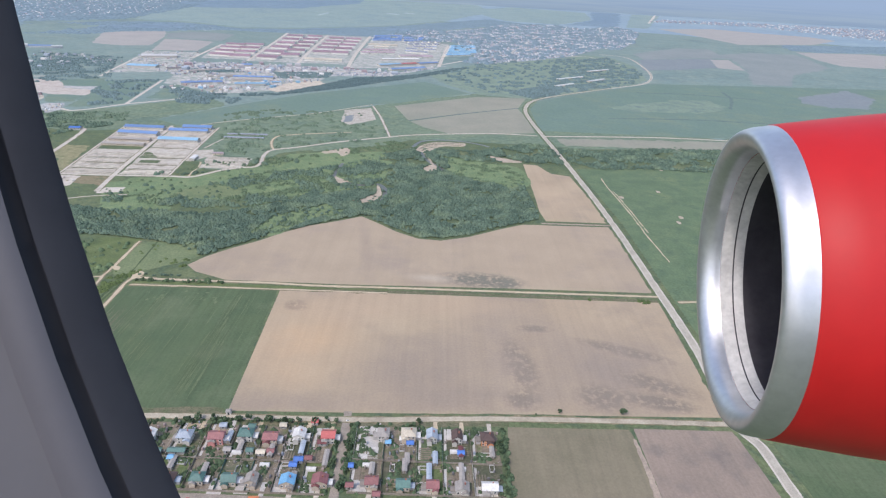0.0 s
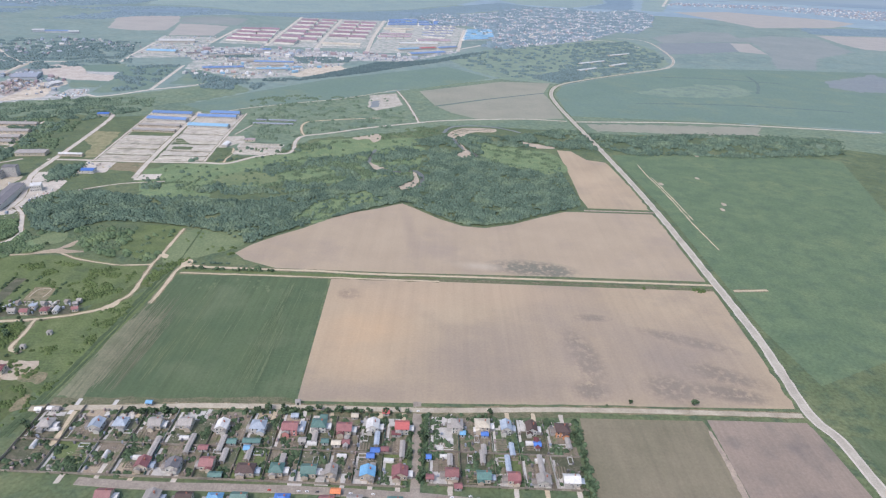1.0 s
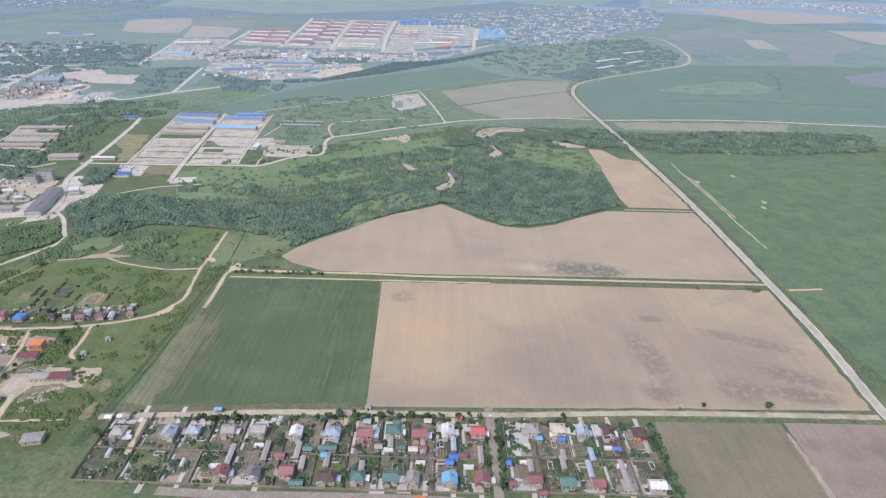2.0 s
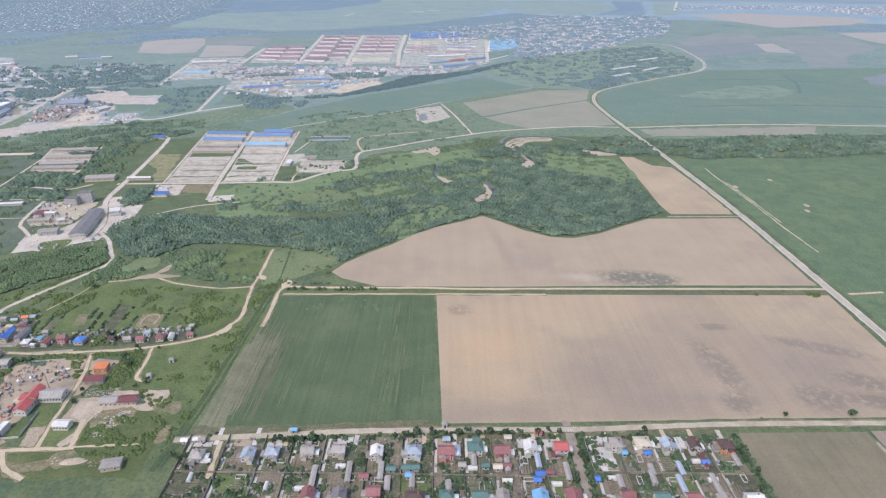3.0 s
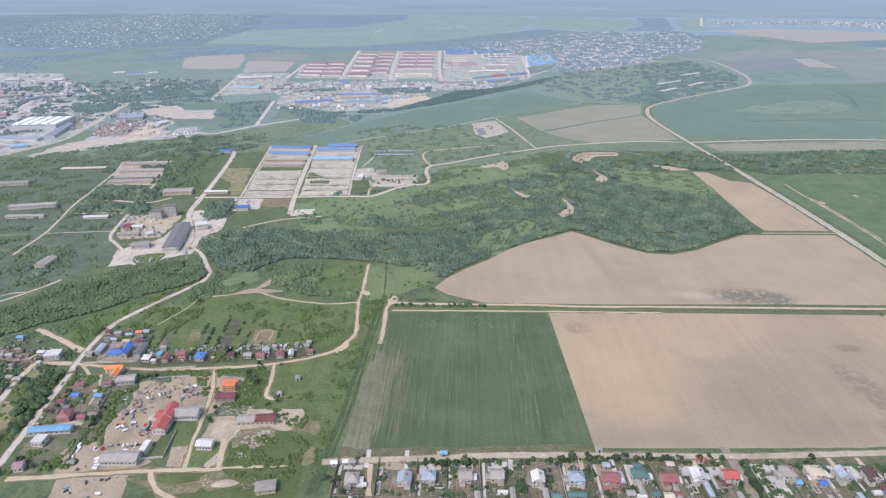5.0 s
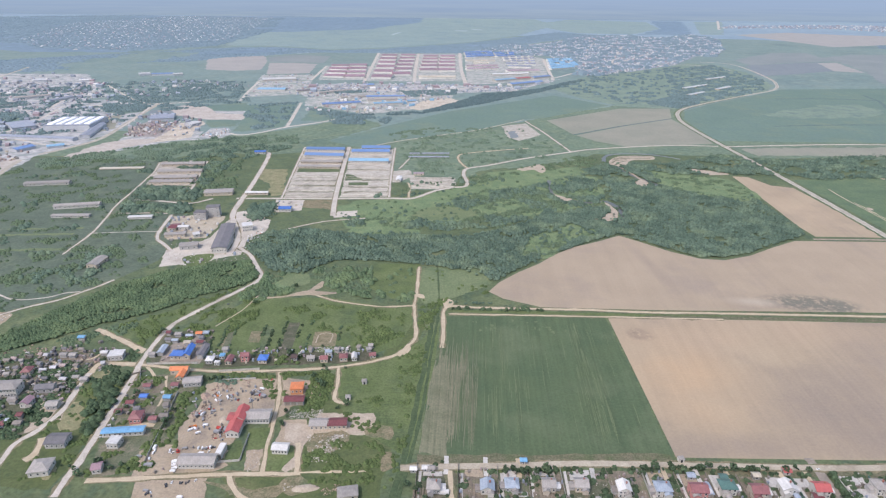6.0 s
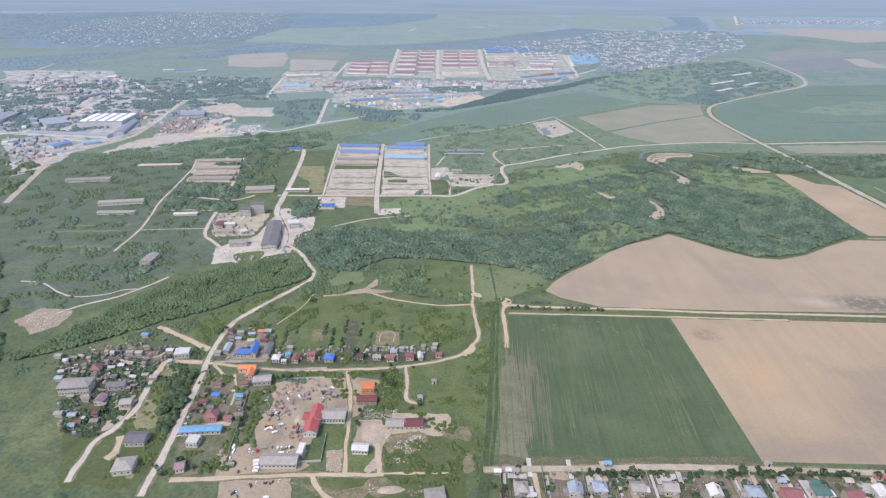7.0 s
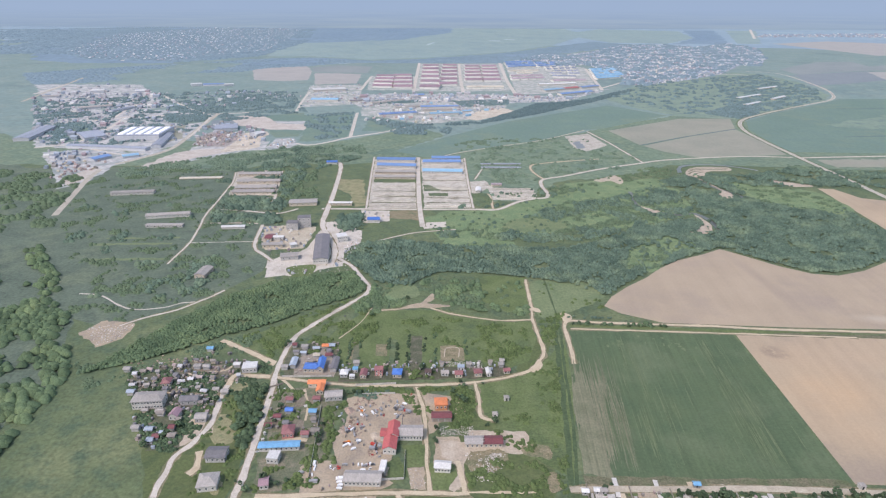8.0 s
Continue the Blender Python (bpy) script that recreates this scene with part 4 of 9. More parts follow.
ribbon("farm_track", [(-226, 807), (-238, 840), (-241, 870), (-232, 887), (-187, 908), (-134, 927)], 2.7, 0.15, DIRT, "curved dirt track round a field", ragged=0.30)
ribbon("farm_track", [(-310, 732), (-300, 732), (-295, 679)], 2.4, 0.15, DIRT, "short farm track", ragged=0.30)
ribbon("farm_track", [(-339, 914), (-329, 792), (-318, 679)], 2.6, 0.15, GRAVEL, "dirt track at the edge of the farm", ragged=0.30)
ribbon("farm_track", [(-477, 905), (-459, 780), (-442, 668)], 2.2, 0.15, GRAVEL, "dirt track at the edge of the farm", ragged=0.30)
ribbon("far_road", [(-627, 988), (-602, 977), (-575, 1001), (-546, 1044), (-494, 1093), (-445, 1161)], 6, 0.16, GRAVEL, "pale road along the crop belt", ragged=0.1)
ribbon("far_road", [(-546, 1044), (-565, 1161), (-585, 1284)], 6, 0.16, GRAVEL, "straight pale side road", ragged=0.05)
ribbon("field_track", [(-410, 902), (-389, 903), (-354, 943), (-289, 995), (-212, 1050), (-124, 1146)], 2.2, 0.15, GRAVEL, "thin pale track along a crop field", ragged=0.3)
ribbon("far_road", [(-720, 1291), (-747, 1420), (-774, 1576)], 6, 0.16, GRAVEL, "pale road by a warehouse yard", ragged=0.08)
ribbon("far_road", [(-783, 612), (-812, 686), (-837, 751), (-851, 801)], 7, 0.16, ASPHALT, "pale asphalt road into the works area", ragged=0.03)
ribbon("far_road", [(-846, 830), (-829, 868), (-814, 925), (-827, 1008), (-847, 1105), (-872, 1234)], 8, 0.16, ASPHALT, "pale asphalt road through the works area", ragged=0.03)
ribbon("far_road", [(-992, 1196), (-945, 1221), (-875, 1241), (-772, 1279)], 7, 0.16, GRAVEL, "pale cross road in the works area", ragged=0.05)
ribbon("far_road", [(-1396, 1352), (-1458, 1534), (-1542, 1795)], 8, 0.16, ASPHALT, "straight pale road far off", ragged=0.03)
ribbon("far_road", [(-1737, 2317), (-1987, 3078)], 14, 0.16, GRAVEL, "straight pale road far off", ragged=0.03)
ribbon("far_road", [(1391, 4203), (2689, 7743)], 18, 0.16, GRAVEL, "straight pale road far off", ragged=0.03)
ribbon("estate_road", [(-677, 1921), (-649, 1621)], 8, 0.16, GRAVEL, "straight pale estate street", ragged=0.03)
ribbon("estate_road", [(-577, 2367), (-536, 1937), (-505, 1615)], 9, 0.16, GRAVEL, "straight pale estate street", ragged=0.03)
ribbon("estate_road", [(-425, 2363), (-395, 1894), (-373, 1608)], 9, 0.16, GRAVEL, "straight pale estate street", ragged=0.03)
ribbon("estate_road", [(-270, 2403), (-255, 1910), (-237, 1582)], 10, 0.16, GRAVEL, "straight pale estate street", ragged=0.03)
ribbon("estate_road", [(32, 2236), (14, 1940), (0, 1690)], 10, 0.16, GRAVEL, "straight pale estate street", ragged=0.03)
ribbon("village_lane", [(-44, 274), (-43, 252), (-42, 228), (-42, 201)], 4.6, 0.14, STREET, "dark earth lane between the gardens", ragged=0.12)
ribbon("village_street", [(-205, 208), (-170, 207), (-109, 208), (-46, 207), (11, 204), (78, 203)], 4.4, 0.15, STREET, "dusty village street between two rows of houses", ragged=0.06)
ribbon("side_lane", [(-232, 257), (-231, 246), (-229, 229)], 2.3, 0.14, DIRT, "narrow dirt side lane", ragged=0.35)
ribbon("side_lane", [(-411, 238), (-384, 241), (-343, 246), (-312, 248), (-307, 249)], 2.4, 0.15, DIRT, "sandy lane round the depot", ragged=0.35)
ribbon("side_lane", [(-309, 249), (-311, 260), (-314, 270)], 2.5, 0.151, DIRT, "sandy drive to a workshop yard", ragged=0.35)
ribbon("side_lane", [(-342, 246), (-338, 239), (-332, 233), (-320, 227)], 2.4, 0.15, DIRT, "sandy side lane", ragged=0.35)
ribbon("side_lane", [(-343, 332), (-336, 310), (-332, 285), (-329, 263), (-326, 248)], 1.8, 0.15, DIRT, "dirt lane beside the depot", ragged=0.35)
ribbon("side_lane", [(-487, 375), (-463, 363), (-439, 349)], 3.5, 0.15, DIRT, "dirt side lane", ragged=0.35)
ribbon("side_lane", [(-461, 324), (-461, 333), (-456, 335), (-436, 335)], 3.5, 0.15, DIRT, "dirt side lane", ragged=0.35)
ribbon("side_lane", [(-461, 324), (-460, 310), (-456, 291), (-458, 273), (-463, 262), (-462, 245), (-460, 233)], 3.0, 0.15, GRAVEL, "pale dirt lane among cottages", ragged=0.40)
ribbon("side_lane", [(-452, 266), (-448, 255), (-450, 249)], 3.1, 0.15, DIRT, "short dirt lane", ragged=0.35)
ribbon("side_lane", [(-424, 271), (-416, 275), (-405, 279), (-397, 279)], 2.6, 0.15, DIRT, "dirt drive to a red house", ragged=0.35)
ribbon("pasture_track", [(-542, 604), (-535, 569), (-526, 540), (-511, 525), (-500, 513)], 3.1, 0.15, GRAVEL, "pale drive round a works yard", ragged=0.30)

ribbon("field_ditch", [(-255, 493), (-250, 422), (-251, 360), (-253, 312), (-255, 273), (-259, 233)], 3.0, 0.11, HEDGE_DARK, "dark green overgrown ditch along a field", "ditch", ragged=0.35)

# bare yards
patch("works_yard", [(-505, 512), (-484, 530), (-475, 545), (-477, 615), (-464, 626), (-432, 594), (-426, 563), (-439, 548), (-431, 508), (-453, 497), (-459, 482), (-479, 483), (-493, 479)], 0.10, GRAVEL, "bare gravel yard round old works buildings", "yard", ragged=1.5)
patch("works_lawn", [(-481, 497), (-471, 505), (-456, 506), (-456, 485), (-469, 481)], 0.14, LUSH, "round grass island in a gravel yard", "grass", curved=True)
patch("works_yard", [(-537, 598), (-509, 607), (-483, 603), (-478, 544), (-515, 538), (-529, 562)], 0.10, VILLAGE_GRAVEL, "bare yard of a small works", "yard", ragged=1.5)
patch("depot_yard", [(-384, 318), (-354, 326), (-325, 323), (-314, 324), (-321, 306), (-332, 287), (-348, 282), (-348, 262), (-354, 258), (-345, 252), (-351, 246), (-382, 241), (-389, 255), (-375, 269), (-371, 283)], 0.10, YARD, "dusty vehicle yard of a depot", "yard", ragged=1.2)
patch("depot_yard", [(-379, 320), (-361, 322), (-342, 325), (-343, 332), (-339, 326), (-314, 325), (-311, 308), (-321, 304), (-332, 301), (-333, 290), (-351, 291), (-354, 282), (-353, 272), (-357, 266), (-349, 263), (-349, 257), (-377, 253), (-374, 245), (-390, 241), (-395, 258), (-390, 263), (-377, 266), (-385, 284), (-379, 292), (-379, 306)], 0.115, YARD, "dusty trampled earth of a depot yard", "yard", ragged=1.0)
patch("depot_yard", [(-386, 240), (-352, 243), (-347, 225), (-381, 223)], 0.10, YARD, "bare lorry park beside a lane", "yard", ragged=1.0)
patch("depot_yard", [(-325, 285), (-309, 285), (-307, 277), (-310, 268), (-310, 252), (-314, 248), (-317, 250), (-312, 264), (-317, 270), (-322, 272)], 0.137, SAND, "pale sandy yard and drive of a small workshop", "yard", ragged=0.8)
patch("depot_yard", [(-327, 288), (-314, 289), (-310, 273), (-312, 264), (-309, 248), (-324, 248), (-326, 270)], 0.10, YARD, "bare sandy yard of a small workshop", "yard", ragged=1.0)
patch("depot_lawn", [(-328, 267), (-316, 268), (-313, 260), (-312, 250), (-325, 249)], 0.13, LUSH, "mown lawn by a workshop", "grass", curved=False, ragged=0.6)
patch("depot_lawn", [(-344, 279), (-332, 281), (-330, 265), (-339, 263)], 0.13, LUSH, "green lawn beside the depot", "grass", ragged=0.5)
patch("depot_lawn", [(-351, 266), (-345, 271), (-337, 257), (-348, 255)], 0.13, LUSH, "green lawn beside the depot", "grass", ragged=0.5)
patch("rubble_yard", [(-309, 296), (-277, 296), (-274, 282), (-281, 278), (-296, 278), (-308, 277)], 0.09, SAND, "bare sandy ground with rubble", "ground", ragged=2)
patch("house_yard", [(-428, 353), (-413, 376), (-398, 356), (-397, 338), (-423, 338)], 0.09, STREET, "dusty yard round a blue house", "yard", ragged=1)
patch("cottage_yard", [(-473, 294), (-457, 296), (-451, 279), (-464, 269), (-466, 282)], 0.09, SAND, "bare sandy yard among cottages", "yard", ragged=1.5)
patch("old_lot", [(-594, 376), (-588, 393), (-562, 393), (-559, 371), (-570, 359)], 0.10, YARD, "bare storage lot at the edge of the wood", "yard", ragged=2)
patch("farm_yard", [(-476, 895), (-412, 900), (-382, 673), (-440, 668)], 0.08, RUIN, "grey dusty ground of the cattle farm", "yard", ragged=1.5)
patch("farm_yard", [(-405, 901), (-339, 907), (-319, 679), (-375, 674)], 0.08, RUIN, "grey dusty ground of the cattle farm", "yard", ragged=1.5)
ribbon("farm_street", [(-410, 911), (-395, 786), (-380, 673), (-370, 613)], 5.5, 0.25, GRAVEL, "wide pale street through the cattle farm", ragged=0.05)
for line in ([(-389, 789), (-360, 790), (-334, 791)], [(-445, 736), (-418, 737), (-391, 737)], [(-442, 713), (-420, 715), (-389, 717)], [(-440, 690), (-412, 691), (-385, 694)], [(-376, 713), (-350, 714), (-324, 716)], [(-374, 694), (-348, 696), (-322, 698)], [(-361, 743), (-345, 745), (-328, 747)]):
    ribbon("weedy_line", line, 3.0, 0.232, MARGIN_DARK, "weedy line between old cattle pens", "verge", ragged=0.7)
for grass in ([(-386, 768), (-377, 766), (-361, 745), (-381, 739)], [(-376, 732), (-352, 734), (-351, 722), (-375, 720)], [(-456, 792), (-399, 791), (-396, 776), (-452, 772)], [(-322, 736), (-303, 737), (-297, 715), (-298, 687), (-314, 685), (-319, 698)]):
    patch("farm_grass", grass, 0.24, GRASS, "grass between old cattle pens", "grass", ragged=1.5)
CLEAR.append([(-332, 800), (-238, 772), (-238, 716), (-262, 706), (-330, 672)])
patch("farm_yard", [(-331, 786), (-306, 794), (-296, 762), (-243, 762), (-242, 722), (-262, 714), (-296, 712), (-301, 760), (-318, 730)], 0.08, RUIN, "dusty ground with low ruins", "yard", ragged=2)
patch("farm_yard", [(-446, 661), (-413, 662), (-409, 627), (-437, 619)], 0.08, GRAVEL, "gravel yard by a small blue-roofed building", "yard", ragged=1.5)
patch("farm_yard", [(-373, 625), (-346, 631), (-345, 615), (-369, 608)], 0.10, GRAVEL, "pale gravel apron at the end of a street", "yard", ragged=1.0)
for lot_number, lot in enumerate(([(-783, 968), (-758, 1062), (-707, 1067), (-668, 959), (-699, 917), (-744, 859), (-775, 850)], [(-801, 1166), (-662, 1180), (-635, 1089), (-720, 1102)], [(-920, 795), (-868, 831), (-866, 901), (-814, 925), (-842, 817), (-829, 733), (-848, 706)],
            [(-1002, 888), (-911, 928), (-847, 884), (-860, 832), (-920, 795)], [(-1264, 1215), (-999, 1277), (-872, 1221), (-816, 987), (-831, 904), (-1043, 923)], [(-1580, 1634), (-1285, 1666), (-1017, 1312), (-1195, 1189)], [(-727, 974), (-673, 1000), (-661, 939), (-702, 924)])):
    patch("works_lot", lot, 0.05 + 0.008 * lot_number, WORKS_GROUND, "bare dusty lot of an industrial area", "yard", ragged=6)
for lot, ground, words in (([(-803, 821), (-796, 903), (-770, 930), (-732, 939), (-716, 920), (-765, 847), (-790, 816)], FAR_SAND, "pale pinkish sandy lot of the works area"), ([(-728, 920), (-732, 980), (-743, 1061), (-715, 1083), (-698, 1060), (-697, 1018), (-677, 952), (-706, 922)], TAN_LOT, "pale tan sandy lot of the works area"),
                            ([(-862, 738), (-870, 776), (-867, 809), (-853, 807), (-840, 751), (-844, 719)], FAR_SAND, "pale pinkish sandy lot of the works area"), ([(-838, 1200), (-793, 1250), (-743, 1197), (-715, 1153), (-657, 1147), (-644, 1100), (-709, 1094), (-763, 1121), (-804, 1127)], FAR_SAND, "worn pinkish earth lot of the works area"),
                            ([(-792, 958), (-812, 1040), (-802, 1070), (-753, 1060), (-736, 1033), (-732, 950)], FAR_BROWN, "brown lot of rusty stacks in the works area"), ([(-834, 1114), (-852, 1169), (-824, 1183), (-793, 1145), (-793, 1091)], FAR_HAZED_SOIL, "dark slate-grey lot of the works area")):
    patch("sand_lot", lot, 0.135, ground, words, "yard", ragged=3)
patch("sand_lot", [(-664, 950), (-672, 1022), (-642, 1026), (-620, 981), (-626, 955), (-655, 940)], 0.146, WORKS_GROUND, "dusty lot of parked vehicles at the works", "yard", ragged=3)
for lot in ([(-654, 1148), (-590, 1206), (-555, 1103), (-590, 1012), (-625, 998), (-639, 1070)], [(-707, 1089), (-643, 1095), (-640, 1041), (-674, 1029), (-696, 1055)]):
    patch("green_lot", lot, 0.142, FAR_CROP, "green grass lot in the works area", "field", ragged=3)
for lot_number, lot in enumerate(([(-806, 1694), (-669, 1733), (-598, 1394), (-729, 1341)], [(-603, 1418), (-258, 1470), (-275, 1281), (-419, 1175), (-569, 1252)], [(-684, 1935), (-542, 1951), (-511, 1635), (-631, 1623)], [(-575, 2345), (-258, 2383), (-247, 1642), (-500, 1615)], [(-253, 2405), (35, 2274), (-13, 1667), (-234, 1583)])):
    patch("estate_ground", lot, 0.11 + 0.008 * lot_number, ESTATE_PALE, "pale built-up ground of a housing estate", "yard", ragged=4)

for waste in ([(-312, 278), (-303, 278), (-290, 279), (-287, 273), (-294, 263), (-304, 262), (-310, 271)], [(-279, 285), (-266, 285), (-264, 276), (-270, 276), (-278, 278)], [(-268, 265), (-262, 265), (-262, 255), (-267, 253)], [(-315, 243), (-308, 246), (-300, 243), (-300, 237), (-309, 235)], [(-353, 241), (-341, 239), (-329, 238), (-314, 241), (-314, 235), (-333, 233)]):
    patch("waste_ground", waste, 0.128, MARGIN, "trampled weedy waste ground by the depot", "ground", curved=True, ragged=1.6)
ribbon("foot_path", [(-309, 249), (-298, 250), (-286, 251), (-274, 252)], 1.0, 0.15, DIRT, "thin pale footpath along the weeds", "path", ragged=0.5)
patch("dry_ground", [(-504, 781), (-468, 785), (-445, 678), (-457, 672), (-471, 717), (-492, 739)], 0.07, DRY_GRASS, "dry worn pasture beside the farm road", "grass", ragged=3)
patch("farm_yard", [(-658, 813), (-593, 819), (-562, 706), (-621, 701)], 0.07, RUIN, "dusty ground between old cattle sheds", "yard", ragged=1.5)
patch("dry_ground", [(-421, 662), (-381, 665), (-376, 633), (-403, 635), (-416, 641)], 0.085, MARGIN, "worn bare ground below the farm", "ground", ragged=2)
for line, width in (([(-617, 690), (-586, 695), (-558, 695)], 2.4), ([(-607, 649), (-574, 646), (-539, 641), (-520, 659)], 3.0), ([(-592, 497), (-596, 548), (-606, 590), (-617, 630), (-625, 680), (-632, 720), (-639, 758), (-654, 804)], 2.0), ([(-596, 548), (-565, 553), (-532, 557)], 1.0), ([(-634, 435), (-614, 433), (-591, 419), (-573, 413), (-553, 418), (-543, 426), (-533, 429)], 1.2), ([(-571, 388), (-558, 402), (-542, 414), (-532, 427), (-524, 439), (-518, 451)], 1.8), ([(-606, 602), (-577, 607), (-548, 607)], 1.8),
                    ([(-592, 816), (-576, 756), (-562, 702), (-557, 672)], 2.6), ([(-411, 569), (-389, 587), (-370, 598), (-334, 608)], 1.6), ([(-311, 851), (-316, 821), (-320, 798)], 1.8)):
    ribbon("farm_track", line, width, 0.145, GRAVEL, "pale thin track by the old farm", ragged=0.3)

for line, width in (([(-690, 535), (-650, 541), (-612, 545)], 5), ([(-685, 552), (-650, 556), (-612, 561)], 4), ([(-670, 500), (-630, 505), (-600, 508)], 5)):
    ribbon("grass_streak", line, width, 0.10, YELLOW_MEADOW, "yellowish mown streak across a pasture", "grass", ragged=0.5)
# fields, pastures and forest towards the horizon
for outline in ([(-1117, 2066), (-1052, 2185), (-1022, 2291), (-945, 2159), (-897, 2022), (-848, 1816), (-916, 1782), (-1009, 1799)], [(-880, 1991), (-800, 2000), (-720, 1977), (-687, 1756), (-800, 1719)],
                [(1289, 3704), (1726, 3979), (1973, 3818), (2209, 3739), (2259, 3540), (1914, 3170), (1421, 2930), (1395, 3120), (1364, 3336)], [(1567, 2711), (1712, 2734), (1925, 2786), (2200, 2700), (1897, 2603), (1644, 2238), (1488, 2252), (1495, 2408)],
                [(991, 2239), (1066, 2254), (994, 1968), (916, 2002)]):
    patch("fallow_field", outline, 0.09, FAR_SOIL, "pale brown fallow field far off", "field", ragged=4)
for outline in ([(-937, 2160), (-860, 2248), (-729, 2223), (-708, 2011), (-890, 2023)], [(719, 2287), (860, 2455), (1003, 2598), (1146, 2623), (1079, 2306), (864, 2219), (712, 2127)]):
    patch("fallow_field", outline, 0.085, FAR_HAZED, "brownish fallow field far off, hazed in colour", "field", ragged=4)
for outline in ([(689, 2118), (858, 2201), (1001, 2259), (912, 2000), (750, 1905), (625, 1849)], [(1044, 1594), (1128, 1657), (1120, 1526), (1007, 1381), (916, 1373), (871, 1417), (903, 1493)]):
    patch("fallow_field", outline, 0.085, FAR_HAZED_SOIL, "dark ploughed field far off, hazed in colour", "field", ragged=9)
patch("fallow_field", [(1070, 2403), (1306, 2577), (1503, 2586), (1390, 2160), (1126, 1920), (983, 1674), (873, 1676), (999, 1970), (1088, 2278)], 0.08, FAR_HAZED, "fallow field far off, hazed grey-green in colour", "field", ragged=10)
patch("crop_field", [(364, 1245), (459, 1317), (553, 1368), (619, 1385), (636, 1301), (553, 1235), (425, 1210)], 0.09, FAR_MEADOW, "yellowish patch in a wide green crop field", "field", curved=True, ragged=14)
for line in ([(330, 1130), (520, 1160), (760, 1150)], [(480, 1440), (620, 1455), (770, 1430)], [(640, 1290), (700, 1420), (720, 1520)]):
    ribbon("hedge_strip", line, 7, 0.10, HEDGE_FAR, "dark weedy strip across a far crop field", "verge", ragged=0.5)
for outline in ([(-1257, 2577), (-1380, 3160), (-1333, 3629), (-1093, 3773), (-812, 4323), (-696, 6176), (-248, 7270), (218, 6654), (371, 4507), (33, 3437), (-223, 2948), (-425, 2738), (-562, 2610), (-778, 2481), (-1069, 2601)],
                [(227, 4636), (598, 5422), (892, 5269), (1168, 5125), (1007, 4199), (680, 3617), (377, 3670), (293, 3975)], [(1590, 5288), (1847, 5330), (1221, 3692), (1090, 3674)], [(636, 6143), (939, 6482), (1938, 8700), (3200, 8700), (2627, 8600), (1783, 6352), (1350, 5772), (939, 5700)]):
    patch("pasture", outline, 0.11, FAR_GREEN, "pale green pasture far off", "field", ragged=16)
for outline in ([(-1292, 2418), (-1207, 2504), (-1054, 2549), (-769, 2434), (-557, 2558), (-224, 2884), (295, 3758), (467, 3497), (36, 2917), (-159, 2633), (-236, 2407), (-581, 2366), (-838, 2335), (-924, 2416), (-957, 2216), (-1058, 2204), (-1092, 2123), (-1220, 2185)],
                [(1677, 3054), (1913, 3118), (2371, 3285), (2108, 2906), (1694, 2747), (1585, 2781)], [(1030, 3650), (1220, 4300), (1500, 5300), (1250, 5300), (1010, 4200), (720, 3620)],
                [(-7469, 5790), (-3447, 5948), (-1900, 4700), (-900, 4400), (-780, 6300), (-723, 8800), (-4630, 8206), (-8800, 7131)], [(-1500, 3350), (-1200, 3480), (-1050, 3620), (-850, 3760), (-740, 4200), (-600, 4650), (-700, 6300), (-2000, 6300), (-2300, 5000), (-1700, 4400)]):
    patch("forest_band", outline, 0.13, FAR_FOREST, "dark forest on the far plain, haze-blue in colour", "forest", ragged=30)
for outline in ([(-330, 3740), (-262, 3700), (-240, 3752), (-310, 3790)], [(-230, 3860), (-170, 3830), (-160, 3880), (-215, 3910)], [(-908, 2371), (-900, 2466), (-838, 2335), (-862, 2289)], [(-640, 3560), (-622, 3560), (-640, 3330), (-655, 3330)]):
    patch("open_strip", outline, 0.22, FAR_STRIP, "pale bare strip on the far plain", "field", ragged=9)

patch("sand_lot", [(-354, 1248), (-324, 1339), (-269, 1374), (-240, 1326), (-285, 1274), (-330, 1220)], 0.16, TAN_LOT, "pale tan bare lot beside a tree belt", "yard", ragged=4)
RAIL_SIDE = [(-658, 1538), (-546, 1569), (-270, 1579), (-101, 1558), (-9, 1689), (25, 1715), (-123, 1484), (-259, 1445), (-390, 1407), (-445, 1434), (-569, 1313), (-610, 1385)]
patch("works_lot", RAIL_SIDE, 0.06, WORKS_GROUND, "dusty strip of stores and yards below the estate", "yard", ragged=8)

# works area: cross roads, asphalt and green lots
for line, width in (([(-1129, 1088), (-1084, 1138), (-1045, 1185), (-976, 1211)], 7), ([(-1064, 1183), (-1089, 1261), (-1108, 1333)], 6), ([(-1452, 1464), (-1472, 1554), (-1492, 1643)], 7), ([(-993, 957), (-1005, 1053), (-1044, 1185)], 6), ([(-825, 1004), (-843, 1090), (-873, 1202)], 5), ([(-1193, 1222), (-1187, 1374), (-1154, 1467)], 6), ([(-1115, 1471), (-980, 1316), (-905, 1245)], 6),
                    ([(-1037, 916), (-984, 937), (-888, 891), (-838, 892)], 6), ([(-577, 1420), (-475, 1465), (-340, 1479), (-186, 1549)], 6)):
    ribbon("works_road", line, width, 0.19, GRAVEL, "pale road between works lots", ragged=0.06)
patch("asphalt_lot", [(-926, 1103), (-884, 1118), (-833, 1003), (-850, 966)], 0.135, FAR_DARK, "dark grey asphalt lot beside a warehouse", "yard", ragged=2)
